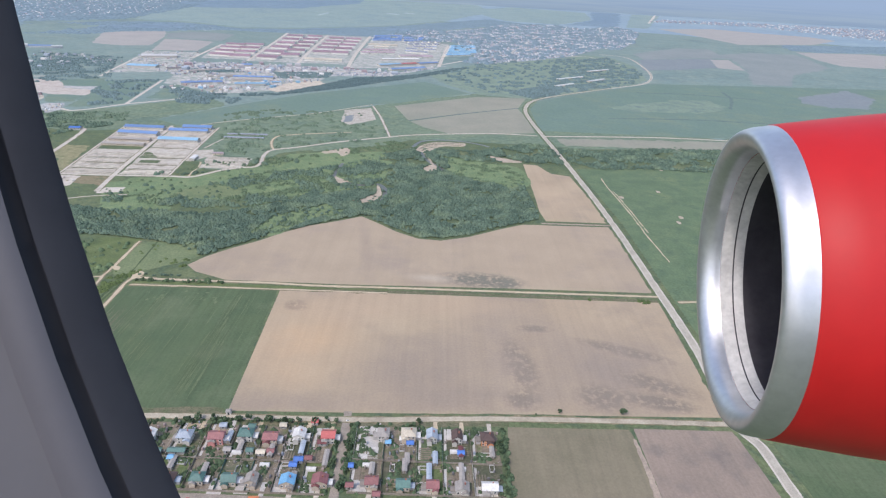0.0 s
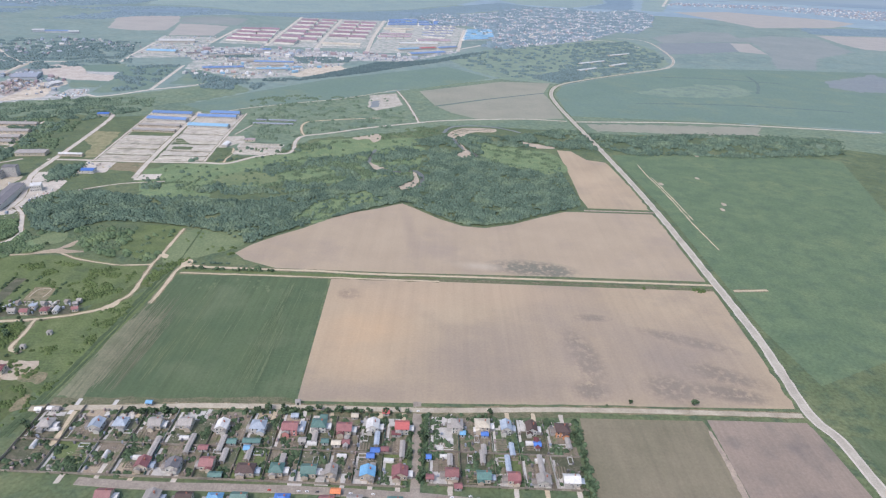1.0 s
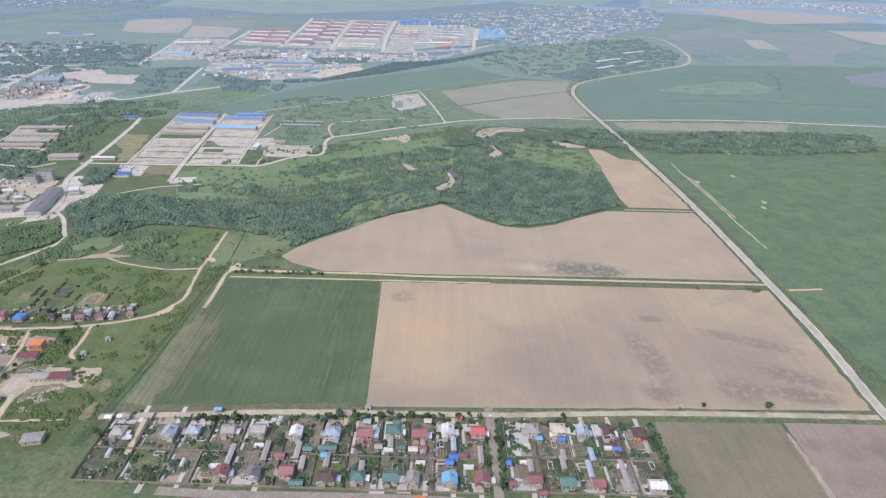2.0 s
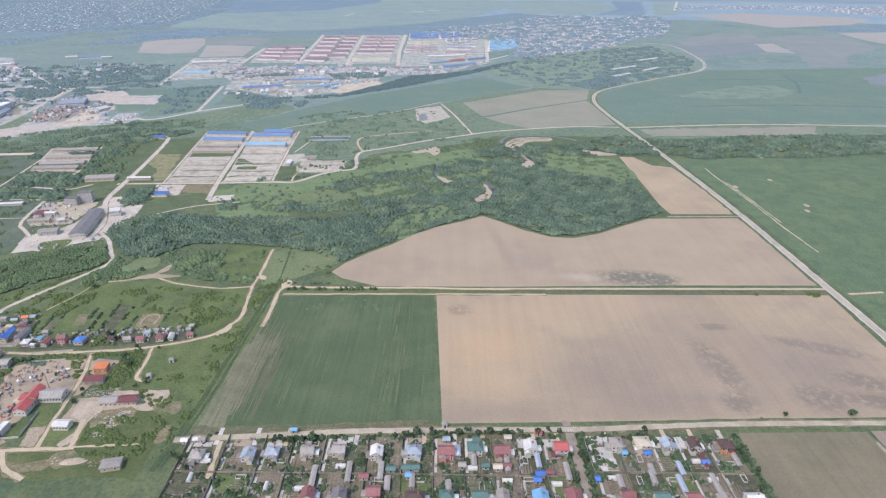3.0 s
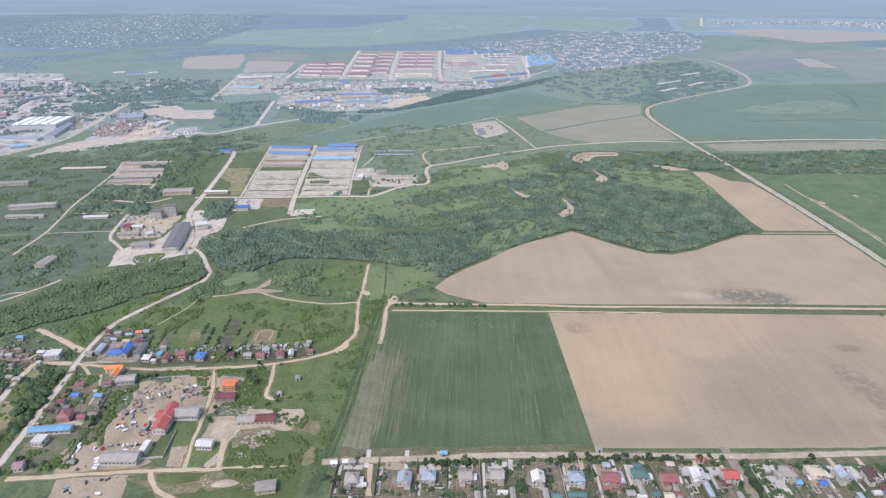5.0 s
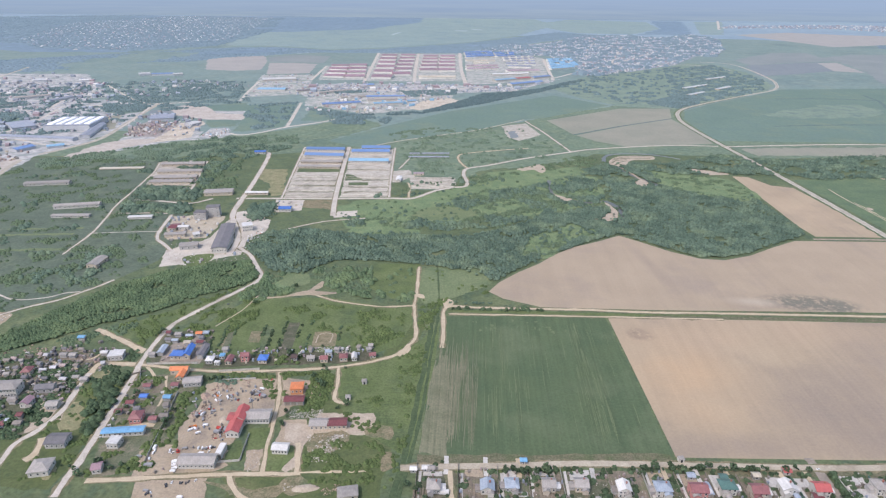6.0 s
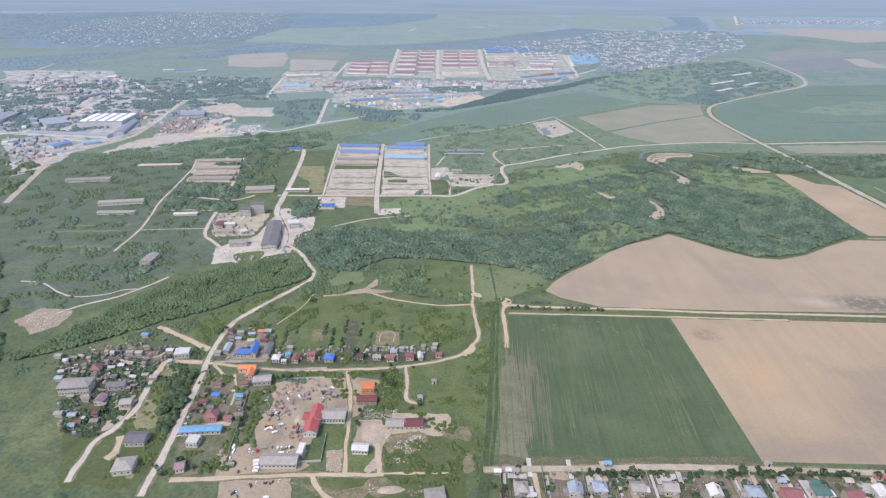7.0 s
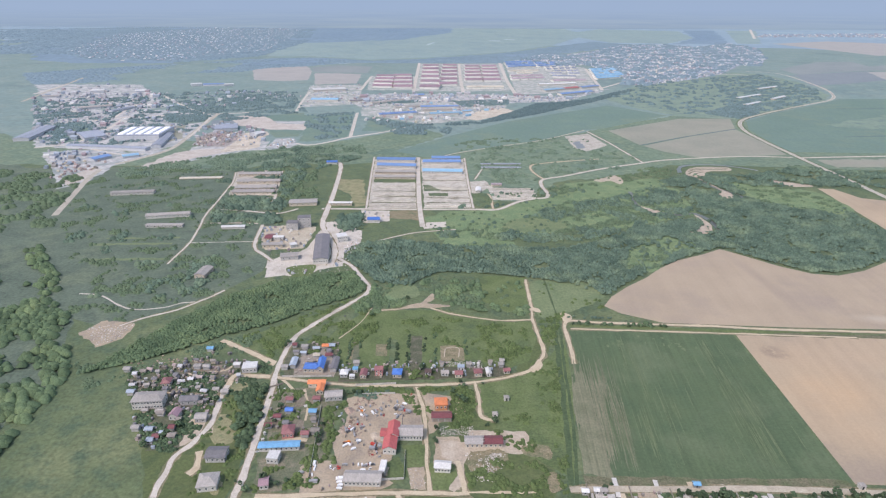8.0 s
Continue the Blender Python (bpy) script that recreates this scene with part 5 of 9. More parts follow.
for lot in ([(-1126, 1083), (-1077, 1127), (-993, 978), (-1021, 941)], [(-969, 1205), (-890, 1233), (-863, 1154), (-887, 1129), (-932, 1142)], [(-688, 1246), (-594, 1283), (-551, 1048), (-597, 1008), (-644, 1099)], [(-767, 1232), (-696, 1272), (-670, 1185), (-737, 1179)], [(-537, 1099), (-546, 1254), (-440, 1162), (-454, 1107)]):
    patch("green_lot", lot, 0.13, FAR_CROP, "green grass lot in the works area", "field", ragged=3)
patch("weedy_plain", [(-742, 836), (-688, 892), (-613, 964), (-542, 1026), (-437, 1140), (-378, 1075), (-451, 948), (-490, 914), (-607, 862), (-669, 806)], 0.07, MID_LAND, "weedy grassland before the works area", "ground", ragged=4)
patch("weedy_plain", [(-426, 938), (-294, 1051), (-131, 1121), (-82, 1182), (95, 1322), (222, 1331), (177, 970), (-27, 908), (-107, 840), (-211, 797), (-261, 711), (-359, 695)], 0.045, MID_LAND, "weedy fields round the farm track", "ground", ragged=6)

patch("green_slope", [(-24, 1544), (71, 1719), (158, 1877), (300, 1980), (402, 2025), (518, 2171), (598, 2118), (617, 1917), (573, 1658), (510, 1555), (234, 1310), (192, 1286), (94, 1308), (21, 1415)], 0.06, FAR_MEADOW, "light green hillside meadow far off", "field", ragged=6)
FAR_VILLAGE = [(-236, 2407), (-161, 2607), (-75, 2811), (23, 2794), (178, 3000), (312, 3308), (436, 3493), (656, 3523), (759, 3368), (1038, 3666), (1058, 3330), (857, 2733), (694, 2391), (636, 2425), (455, 2110), (305, 1944), (135, 1796), (75, 1814), (117, 1980), (80, 2241), (58, 2357), (-69, 2342), (-149, 2418)]
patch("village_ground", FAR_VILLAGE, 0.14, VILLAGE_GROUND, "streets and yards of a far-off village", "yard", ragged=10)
for line, width in (([(7, 1735), (108, 1895), (239, 2086), (444, 2445)], 8), ([(262, 2105), (341, 2066), (502, 2116), (557, 2029), (586, 1975)], 7), ([(239, 2086), (330, 2420), (470, 2900)], 6), ([(444, 2445), (640, 2800), (900, 3400)], 6), ([(60, 2360), (250, 2600), (420, 3300)], 5)):
    ribbon("far_road", line, width, 0.17, GRAVEL, "pale street of a far-off village", ragged=0.1)

ribbon("plot_edge", [(-328, 367), (-327.5, 378), (-319, 379), (-318.5, 368)], 0.6, 0.16, SAND, "pale trodden edge of a dug plot", "path", ragged=0.3)
# sandy widenings of the dirt lane and the field corner
for pad in ([(-271, 357), (-268, 363), (-265, 369), (-262.5, 366), (-264, 359), (-268, 354.5)], [(-244, 434), (-238, 435), (-235, 428), (-240, 421)], [(-269, 443), (-260, 441), (-258, 435), (-263, 436)]):
    patch("sandy_pad", pad, 0.185, DIRT, "bare sandy widening of a dirt lane", "ground", curved=True, ragged=0.7)
ribbon("field_ditch", [(-251, 493), (-246, 422), (-248, 359), (-249, 311), (-252, 271), (-256, 234)], 1.6, 0.12, HEDGE_DARK, "second dark furrow beside a field", "ditch", ragged=0.4)
for lawn in ([(-229, 257), (-214, 258), (-214, 254), (-229, 253)], [(-211, 258), (-200, 258), (-200, 255), (-211, 254)], [(-195, 261), (-181, 261), (-182, 257), (-195, 256)], [(-180, 261), (-165, 262), (-166, 258), (-180, 257)]):
    patch("front_lawn", lawn, 0.12, LUSH, "dark green lawn between two driveways", "grass", ragged=0.5)
patch("wooded_plain", [(-2067, 2277), (-1821, 2217), (-1511, 2255), (-1400, 2506), (-1307, 2714), (-1596, 4349), (-1875, 5211), (-3068, 5226), (-3872, 4662)], 0.065, FAR_FOREST, "dark wooded ground of a far-off village, haze-blue in colour", "ground", ragged=25)

for near in ([(-325, 323), (-305, 332), (-279, 355), (-262, 400), (-256, 400), (-257, 332), (-262, 280), (-266, 230), (-339, 226), (-344, 243), (-309, 248), (-310, 277)], [(-483, 263), (-471, 289), (-460, 320), (-434, 328), (-426, 268), (-425, 233), (-461, 230)]):
    patch("meadow", near, 0.04, NEAR_GRASS, "rough meadow beside a ditch, darker than the hazed grass beyond", "field", ragged=3)


# ---------------------------------------------------------------- buildings
def roof_solid(w, d, h, rise, kind, over=0.5, thick=0.22):
    """A roof over a body w x d (front along x from 0, depth along y) whose walls are h high."""
    x0, x1, y0, y1 = -w / 2 - over, w / 2 + over, -over, d + over
    lo, hi = h - 0.05, h + rise
    if kind == "flat":
        return box(-w / 2 - 0.12, w / 2 + 0.12, -0.12, d + 0.12, h, h + 0.45)
    if kind == "barrel":
        n = 8
        ring = [(math.cos(math.pi * k / n), math.sin(math.pi * k / n)) for k in range(n + 1)]
        v = [(x, (y0 + y1) / 2 - c * (y1 - y0) / 2, lo + s * rise) for x in (x0, x1) for c, s in ring]
        f = [(k, n + 1 + k, n + 2 + k, k + 1) for k in range(n)] + [tuple(range(n, -1, -1)), tuple(range(n + 1, 2 * n + 2))]
        return v, f
    if kind == "hip":
        m = min(w, d) / 2 * 0.9
        a, b = ((x0 + m, (y0 + y1) / 2), (x1 - m, (y0 + y1) / 2)) if w >= d else (((x0 + x1) / 2, y0 + m), ((x0 + x1) / 2, y1 - m))
        top = [(*a, hi), (*b, hi)]
        v = [(x0, y0, lo), (x1, y0, lo), (x1, y1, lo), (x0, y1, lo), (x0, y0, lo + thick), (x1, y0, lo + thick), (x1, y1, lo + thick), (x0, y1, lo + thick), *top]
        if w >= d:
            f = [(4, 5, 9, 8), (5, 6, 9), (6, 7, 8, 9), (7, 4, 8)]
        else:
            f = [(4, 5, 8), (5, 6, 9, 8), (6, 7, 9), (7, 4, 8, 9)]
        return v, f + [(0, 3, 2, 1), (0, 1, 5, 4), (1, 2, 6, 5), (2, 3, 7, 6), (3, 0, 4, 7)]
    if kind == "gable_front":          # ridge runs away from the front
        mid = 0.0
        sec = [(x0, lo), (mid, hi), (x1, lo), (x1, lo + thick), (mid, hi + thick), (x0, lo + thick)]
        v = [(x, y, z) for y in (y0, y1) for x, z in sec]
    else:                              # ridge runs along the front
        mid = (y0 + y1) / 2
        sec = [(y0, lo), (mid, hi), (y1, lo), (y1, lo + thick), (mid, hi + thick), (y0, lo + thick)]
        v = [(x, y, z) for x in (x1, x0) for y, z in sec]
    f = [(k, k + 6, (k + 1) % 6 + 6, (k + 1) % 6) for k in range(6)]
    return v, f + [(0, 1, 4, 5), (1, 2, 3, 4), (11, 10, 7, 6), (10, 9, 8, 7)]


def body_solid(w, d, h, rise, kind):
    v, f = box(-w / 2, w / 2, 0, d, -0.1, h)
    if kind == "gable_front":
        v = v + [(0, 0, h + rise), (0, d, h + rise)]
        f = f[:1] + f[2:] + [(4, 5, 8), (6, 7, 9), (5, 6, 9, 8), (7, 4, 8, 9)]
    elif kind == "gable":
        v = v + [(-w / 2, d / 2, h + rise), (w / 2, d / 2, h + rise)]
        f = f[:1] + f[2:] + [(5, 6, 9), (7, 4, 8), (4, 5, 9, 8), (6, 7, 8, 9)]
    return v, f


PANE_MESH = mesh_of("pane", *box(-0.45, 0.45, -0.03, 0.03, -0.55, 0.55), PANE)
FRAME_MESH = mesh_of("window_frame", *joined(box(-0.58, 0.58, -0.05, 0.02, 0.55, 0.68), box(-0.58, 0.58, -0.05, 0.02, -0.68, -0.55),
                                            box(-0.58, -0.45, -0.05, 0.02, -0.55, 0.55), box(0.45, 0.58, -0.05, 0.02, -0.55, 0.55)), FRAME)
DOOR_MESH = mesh_of("door", *box(-0.5, 0.5, -0.05, 0.05, 0.0, 2.05), TIMBER)
CHIMNEY_MESH = mesh_of("chimney", *joined(box(-0.3, 0.3, -0.3, 0.3, -1.2, 0.9), box(-0.38, 0.38, -0.38, 0.38, 0.9, 1.05)), BRICK)
GATE_MESH = mesh_of("garage_door", *box(-1.5, 1.5, -0.05, 0.05, 0.0, 2.4), TIMBER)


def window_at(parent, m):
    pane = put("window", PANE_MESH, parent, m)
    put("window_frame", FRAME_MESH, pane)
    return pane


def building(name, x, y, turn, w, d, h, rise, kind, roof, wall, label, category="house", group="", panes=3, storeys=1, door=True, chimney=False, gates=0):
    """A building with its front middle at x, y; its depth runs away from the front. Parts: wall, roof, windows, door, chimney."""
    home = new(name)
    home.matrix_basis = pose(x, y, 0, 0, 0, turn)
    for k in range(int(w // 3) + 1):
        for j in range(int(d // 3) + 1):
            spot = home.matrix_basis @ Vector((-w / 2 + 3 * k, 3 * j, 0))
            block(spot.x, spot.y, 1.5)
    tagged(home, label, category, group)
    put("wall", mesh_of("wall", *body_solid(w, d, h, max(rise - 0.12, 0.05), kind), WALL[wall]), home)
    put("roof", mesh_of("roof", *roof_solid(w, d, h, rise, kind, over=0.45 if w < 14 else 0.6), ROOF[roof]), home)
    for s in range(storeys):
        zc = h / storeys * (s + 0.55)
        for k in range(panes):
            window_at(home, pose(-w / 2 + w * (k + 0.5) / panes, 0, zc))
        for k in range(2 if panes and d > 5 else 0):
            window_at(home, pose(w / 2, d * (k + 0.5) / 2, zc, 0, 0, 90))
    if door:
        put("door", DOOR_MESH, home, pose(-w / 2, d * 0.5, 0, 0, 0, 90))
    if chimney:
        put("chimney", CHIMNEY_MESH, home, pose(w * 0.2, d * 0.55, h + rise * 0.8))
    for k in range(gates):
        put("garage_door", GATE_MESH, home, pose(-w / 2 + w * (k + 0.5) / gates, -0.02, 0))
    return home


def long_building(name, ends, d, h, rise, kind, roof, wall, label, category="building", group="", panes=6, gates=0, storeys=1):
    """A building whose front runs between two places."""
    (ax, ay), (bx, by) = ends
    w = math.hypot(bx - ax, by - ay)
    return building(name, (ax + bx) / 2, (ay + by) / 2, math.degrees(math.atan2(by - ay, bx - ax)), w, d, h, rise, kind, roof, wall, label,
                    category, group, panes, storeys, door=False, gates=gates)


VILLAGE_TURN = 1.5
ROOF_WORD = {"crimson": "crimson", "red": "bright red", "maroon": "maroon", "brown": "dark brown", "teal": "teal green", "blue": "bright blue",
             "sky": "light blue", "azure": "hazy blue", "aqua": "hazy light blue", "plaster": "pale", "rose": "pale rose", "steel": "blue-grey", "slate": "grey", "dark": "dark grey", "white": "white", "beige": "beige", "orange": "orange", "estate": "wine red", "dust": "dusty brown", "haze": "hazy grey", "rust": "rusty brown"}
KIND_WORD = {"hip": "hipped", "gable": "pitched", "gable_front": "gabled", "flat": "flat", "barrel": "rounded"}


def village_house(place, w, d, h, kind, roof, wall, storeys=1):
    x, y = place
    w, d, h = 0.78 * w, 0.82 * d, 0.92 * h
    home = building("house", x, y, VILLAGE_TURN, w, d, h, 1.9 if kind != "flat" else 0.4, kind, roof, wall,
                    f"{wall}-walled village house with a {ROOF_WORD[roof]} {KIND_WORD[kind]} roof", "house", "village houses",
                    panes=3, storeys=storeys, chimney=kind != "flat")
    side = 1 if int(x * 7 + y) % 2 else -1
    wing_w, wing_d, wing_h = w * 0.46, d * (0.4 + 0.03 * (int(abs(x)) % 5)), h * 0.72
    m = pose(side * w * 0.24, -wing_d * 0.55, 0)
    put("porch_wall", mesh_of("porch_wall", *body_solid(wing_w, wing_d, wing_h, 1.0, "gable_front"), WALL[wall]), home, m)
    put("porch_roof", mesh_of("porch_roof", *roof_solid(wing_w, wing_d, wing_h, 1.1, "gable_front", over=0.3), ROOF[roof if int(abs(x)) % 3 else "slate"]), home, m)
    m = pose(-side * (w * 0.5 + 1.3), d * 0.2, 0)
    put("side_wall", mesh_of("side_wall", *body_solid(2.5, d * 0.6, h * 0.55, 0.4, "gable"), WALL["grey"]), home, m)
    put("side_roof", mesh_of("side_roof", *roof_solid(2.5, d * 0.6, h * 0.55, 0.5, "gable", over=0.25), ROOF[("steel", "slate", "white", "dust")[int(abs(y * 3 + x)) % 4]]), home, m)
    return home


NORTH_ROW = [(-239, 239), (-213, 240), (-201, 242), (-183, 243), (-167, 244)]
for place, look_of in zip(NORTH_ROW, (("hip", "slate", "grey"), ("gable_front", "steel", "white"), ("hip", "steel", "grey"), ("gable", "slate", "beige"), ("gable", "slate", "beige"))):
    village_house(place, 8.0, 7.5, 3.6, look_of[0], look_of[1], look_of[2])
for place, kind, roof, wall, size in zip([(-147, 242), (-128, 243), (-111, 243), (-96, 246), (-82, 244), (-67, 247), (-51, 247)],
                                         ("gable_front", "hip", "gable", "hip", "gable", "gable_front", "gable"), ("white", "steel", "crimson", "teal", "crimson", "white", "red"),
                                         ("white", "white", "rose", "white", "beige", "white", "white"), (7.5, 9.5, 10, 9.5, 9.5, 8, 9)):
    village_house(place, size, 7.5, 4.6, kind, roof, wall, 2)
for place, kind, roof, wall, size in zip([(-21, 250), (-7, 251), (6, 250), (20, 250), (37, 250)], ("hip", "hip", "gable_front", "gable_front", "hip"), ("slate", "beige", "steel", "brown", "brown"),
                                         ("white", "beige", "white", "white", "orange"), (7.5, 10, 7, 7, 9)):
    village_house(place, size, 8, 4.4, kind, roof, wall, 2)
for place, kind, roof, wall, size in zip([(-177, 215), (-162, 215), (-146, 217), (-126, 214), (-111, 215), (-95, 215), (-84, 215), (-66, 215), (-50, 216)],
                                         ("gable_front", "gable_front", "gable", "hip", "hip", "gable", "gable_front", "gable_front", "gable_front"),
                                         ("crimson", "dark", "crimson", "brown", "teal", "teal", "slate", "sky", "crimson"),
                                         ("beige", "white", "beige", "beige", "beige", "beige", "beige", "beige", "beige"), (7.5, 8, 8, 11, 8, 9, 7, 9, 9.5)):
    village_house(place, size, 7, 3.8, kind, roof, wall)
for place, kind, roof, wall, size in zip([(-24, 217), (-8, 216), (7, 216), (22, 215), (36, 216)], ("gable", "gable", "gable", "gable_front", "gable"), ("crimson", "teal", "crimson", "slate", "white"),
                                         ("beige", "beige", "beige", "white", "white"), (8, 8.5, 7.5, 8.5, 10)):
    village_house(place, size, 6.5, 3.6, kind, roof, wall)
for place, kind, roof in zip([(-186, 196), (-164, 196), (-149, 196), (-135, 196), (-124, 197), (-104, 197), (-83, 197), (-70, 198), (-51, 198), (-28, 198), (-9, 198)], ("gable", "gable_front", "gable", "hip", "gable", "hip", "gable", "gable", "hip", "gable", "gable"),
                             ("crimson", "slate", "brown", "sky", "teal", "blue", "crimson", "slate", "teal", "red", "slate")):
    village_house(place, 8.5, 6.5, 3.6, kind, roof, "beige")


def shed(x, y, turn, w, d, h, roof, wall="grey", kind="gable", group="garden sheds"):
    return building("garden_shed", x, y, turn, w, d, h, 0.8, kind, roof, wall, f"small {wall} outbuilding with a {ROOF_WORD[roof]} roof", "shed", group, panes=1 if group == "garden sheds" else 0)


# long narrow outbuildings down the plots, and sheds across them
for place, length, roof in zip([(-159, 233), (-176, 230), (-143, 234), (-139, 226), (-127, 228), (-104, 248), (-96, 242), (-109, 224), (-79, 239), (-63, 242), (-63, 219), (-49, 235)],
                               (14, 14, 12, 9, 9, 8, 9, 9, 9, 10, 12, 12),
                               ("slate", "slate", "slate", "slate", "slate", "steel", "slate", "slate", "slate", "steel", "slate", "slate")):
    building("garden_shed", place[0], place[1], VILLAGE_TURN + 90, length * 0.9, 2.0, 2.1, 0.45, "gable", roof, "grey", f"long narrow outbuilding with a {ROOF_WORD[roof]} roof", "shed", "garden sheds", panes=3)
for place, length, roof in zip([(9, 238), (6, 227), (-6, 237), (23, 243), (23, 228), (40, 244), (-24, 229), (-7, 232)], (9, 14, 7, 8, 14, 8, 8, 9), ("steel", "steel", "slate", "maroon", "slate", "slate", "slate", "slate")):
    building("garden_shed", place[0], place[1], VILLAGE_TURN + 90, length * 0.9, 2.0, 2.1, 0.45, "gable", roof, "grey", f"long narrow outbuilding with a {ROOF_WORD[roof]} roof", "shed", "garden sheds", panes=3)
for place, size, roof in zip([(-129, 235), (-139, 234), (-103, 237), (-85, 236), (-80, 237), (-64, 232), (-66, 228), (-54, 245), (-61, 261), (-111, 255), (-95, 255), (-152, 229), (-130, 230), (-78, 257), (-59, 233)],
                             (10, 5, 4, 5, 4, 5, 4, 5, 4, 4, 4, 5, 3, 4, 4),
                             ("teal", "teal", "slate", "beige", "crimson", "blue", "blue", "maroon", "red", "steel", "teal", "crimson", "sky", "beige", "crimson")):
    shed(place[0], place[1], VILLAGE_TURN, size * 0.85, 2.8, 2.2, roof)
for place, size, roof in zip([(-18, 247), (-6, 247), (-10, 250), (-36, 229), (-35, 216), (-21, 211), (22, 241), (-91, 237), (-140, 212), (-80, 205)], (3, 4, 4, 2.5, 4, 4, 4, 4, 7, 5),
                             ("sky", "blue", "white", "blue", "crimson", "crimson", "blue", "teal", "teal", "orange")):
    shed(place[0], place[1], VILLAGE_TURN, size * 0.85, 2.7, 2.2, roof)

# depot and settlement
long_building("depot_hall", [(-369, 248), (-351, 249)], 7, 3.4, 1.6, "gable", "slate", "white", "long white depot building with a grey pitched roof", panes=9)
long_building("depot_annex", [(-349, 283), (-334, 284)], 8, 3.6, 1.6, "gable", "slate", "white", "white depot wing with a grey pitched roof and many windows", panes=9)
long_building("depot_workshop", [(-352.6, 281), (-346.8, 281.4)], 11, 4.6, 2.0, "gable_front", "red", "white", "depot workshop with a bright red pitched roof", panes=0)
long_building("depot_workshop", [(-353.6, 271.6), (-346.8, 272)], 9, 3.8, 2.0, "gable_front", "red", "white", "lower front part of the red-roofed depot workshop", panes=3)
long_building("depot_workshop", [(-356.6, 282), (-352.8, 282.2)], 6, 3.4, 0.8, "gable", "red", "white", "small side wing with a bright red roof", panes=1)
long_building("depot_store", [(-353, 256), (-350, 256)], 8, 3.2, 0.5, "flat", "white", "white", "white flat-roofed depot store", panes=0, gates=1)
long_building("small_workshop", [(-325, 261), (-317, 261)], 5, 3.2, 1.2, "gable", "white", "white", "white workshop with a pale worn roof", panes=5)
long_building("brick_hall", [(-329, 310), (-322, 311)], 6.5, 4.2, 0.6, "hip", "orange", "orange", "orange-roofed hall on a bare yard", panes=3)
long_building("brown_shed", [(-330, 300), (-319, 301)], 5, 3.0, 0.9, "gable", "maroon", "grey", "long dark brown shed on a bare yard", panes=0, gates=3)
long_building("barn", [(-310, 280), (-300, 281)], 6, 3.0, 1.2, "gable", "slate", "beige", "long barn with a worn grey roof", panes=4)
long_building("barn", [(-300, 281), (-290, 282)], 6, 3.0, 1.2, "gable", "maroon", "beige", "long barn with a dark red roof", panes=4)
long_building("ruined_house", [(-284, 232), (-275, 234)], 6, 2.8, 0.8, "hip", "slate", "beige", "derelict house with a broken grey roof", panes=2)
long_building("shop", [(-417.5, 341), (-407.5, 341.5)], 6.5, 3.4, 1.8, "hip", "blue", "beige", "house with a bright blue hipped roof", "house", panes=4)
long_building("house", [(-409, 341.2), (-404.8, 341.6)], 12, 3.8, 1.8, "gable_front", "blue", "beige", "taller wing with a bright blue roof", "house", panes=1)
long_building("store", [(-400.5, 343), (-396.8, 343.2)], 13, 3.0, 0.9, "gable_front", "dark", "grey", "long dark-roofed store beside a yard", panes=0)
long_building("store", [(-428, 345), (-424.5, 345.3)], 9, 2.6, 0.8, "gable_front", "steel", "grey", "narrow store with a pale blue-grey roof", panes=0)
long_building("house", [(-410, 325.5), (-399.5, 326.5)], 4.2, 3.2, 1.4, "gable", "orange", "beige", "house with a bright orange roof", "house", panes=3)
long_building("house", [(-403, 319), (-399, 319.4)], 7, 3.0, 1.3, "gable_front", "orange", "beige", "wing with a bright orange roof", "house", panes=2)
long_building("barn", [(-396, 313), (-386, 315)], 6, 3.2, 1.0, "gable", "slate", "grey", "grey barn with a pitched roof", panes=4)
long_building("store", [(-420, 268), (-399, 271)], 4, 3.0, 0.6, "gable", "sky", "white", "long narrow building with a light blue roof", panes=8)
long_building("store", [(-413, 260), (-407, 260)], 6, 3.4, 0.4, "flat", "white", "white", "small white flat-roofed store building", panes=3)
long_building("house", [(-411, 279), (-405, 280)], 7, 3.6, 2.0, "hip", "crimson", "rose", "house with a dull red hipped roof", "house", panes=3)
long_building("apartment_block", [(-507, 296), (-490, 299)], 9, 5.6, 1.6, "hip", "slate", "white", "two-storey grey-white block with a pale roof", panes=10, storeys=2)
long_building("store", [(-457, 337), (-448, 339)], 7, 3.6, 0.4, "flat", "white", "grey", "low building with a pale flat roof", panes=4)
long_building("house", [(-501, 318), (-496, 319)], 6, 3.2, 1.8, "hip", "crimson", "beige", "cottage with a dark red hipped roof", "house", panes=2)
long_building("house", [(-445, 258), (-435, 259)], 8, 3.4, 1.4, "gable", "dark", "grey", "long house with a dark grey roof", "house", panes=4)
long_building("house", [(-440, 238), (-431, 240)], 9, 3.4, 2.0, "hip", "slate", "white", "house with a pale grey hipped roof", "house", panes=3)
long_building("house", [(-481, 289), (-476, 289)], 6, 3.0, 1.8, "gable_front", "estate", "white", "cottage with a faded red gabled roof", "house", panes=2)
long_building("house", [(-481, 302), (-471, 304)], 5, 3.2, 1.6, "gable", "dark", "grey", "cottage with a dark grey roof", "house", panes=3)
long_building("house", [(-465, 288), (-459, 289)], 5, 2.8, 1.2, "gable", "slate", "grey", "small grey cottage with pitched roof", "house", panes=2)
long_building("house", [(-410, 242), (-406, 243)], 5, 3.0, 1.2, "gable", "estate", "white", "cottage with a faded red roof", "house", panes=2)
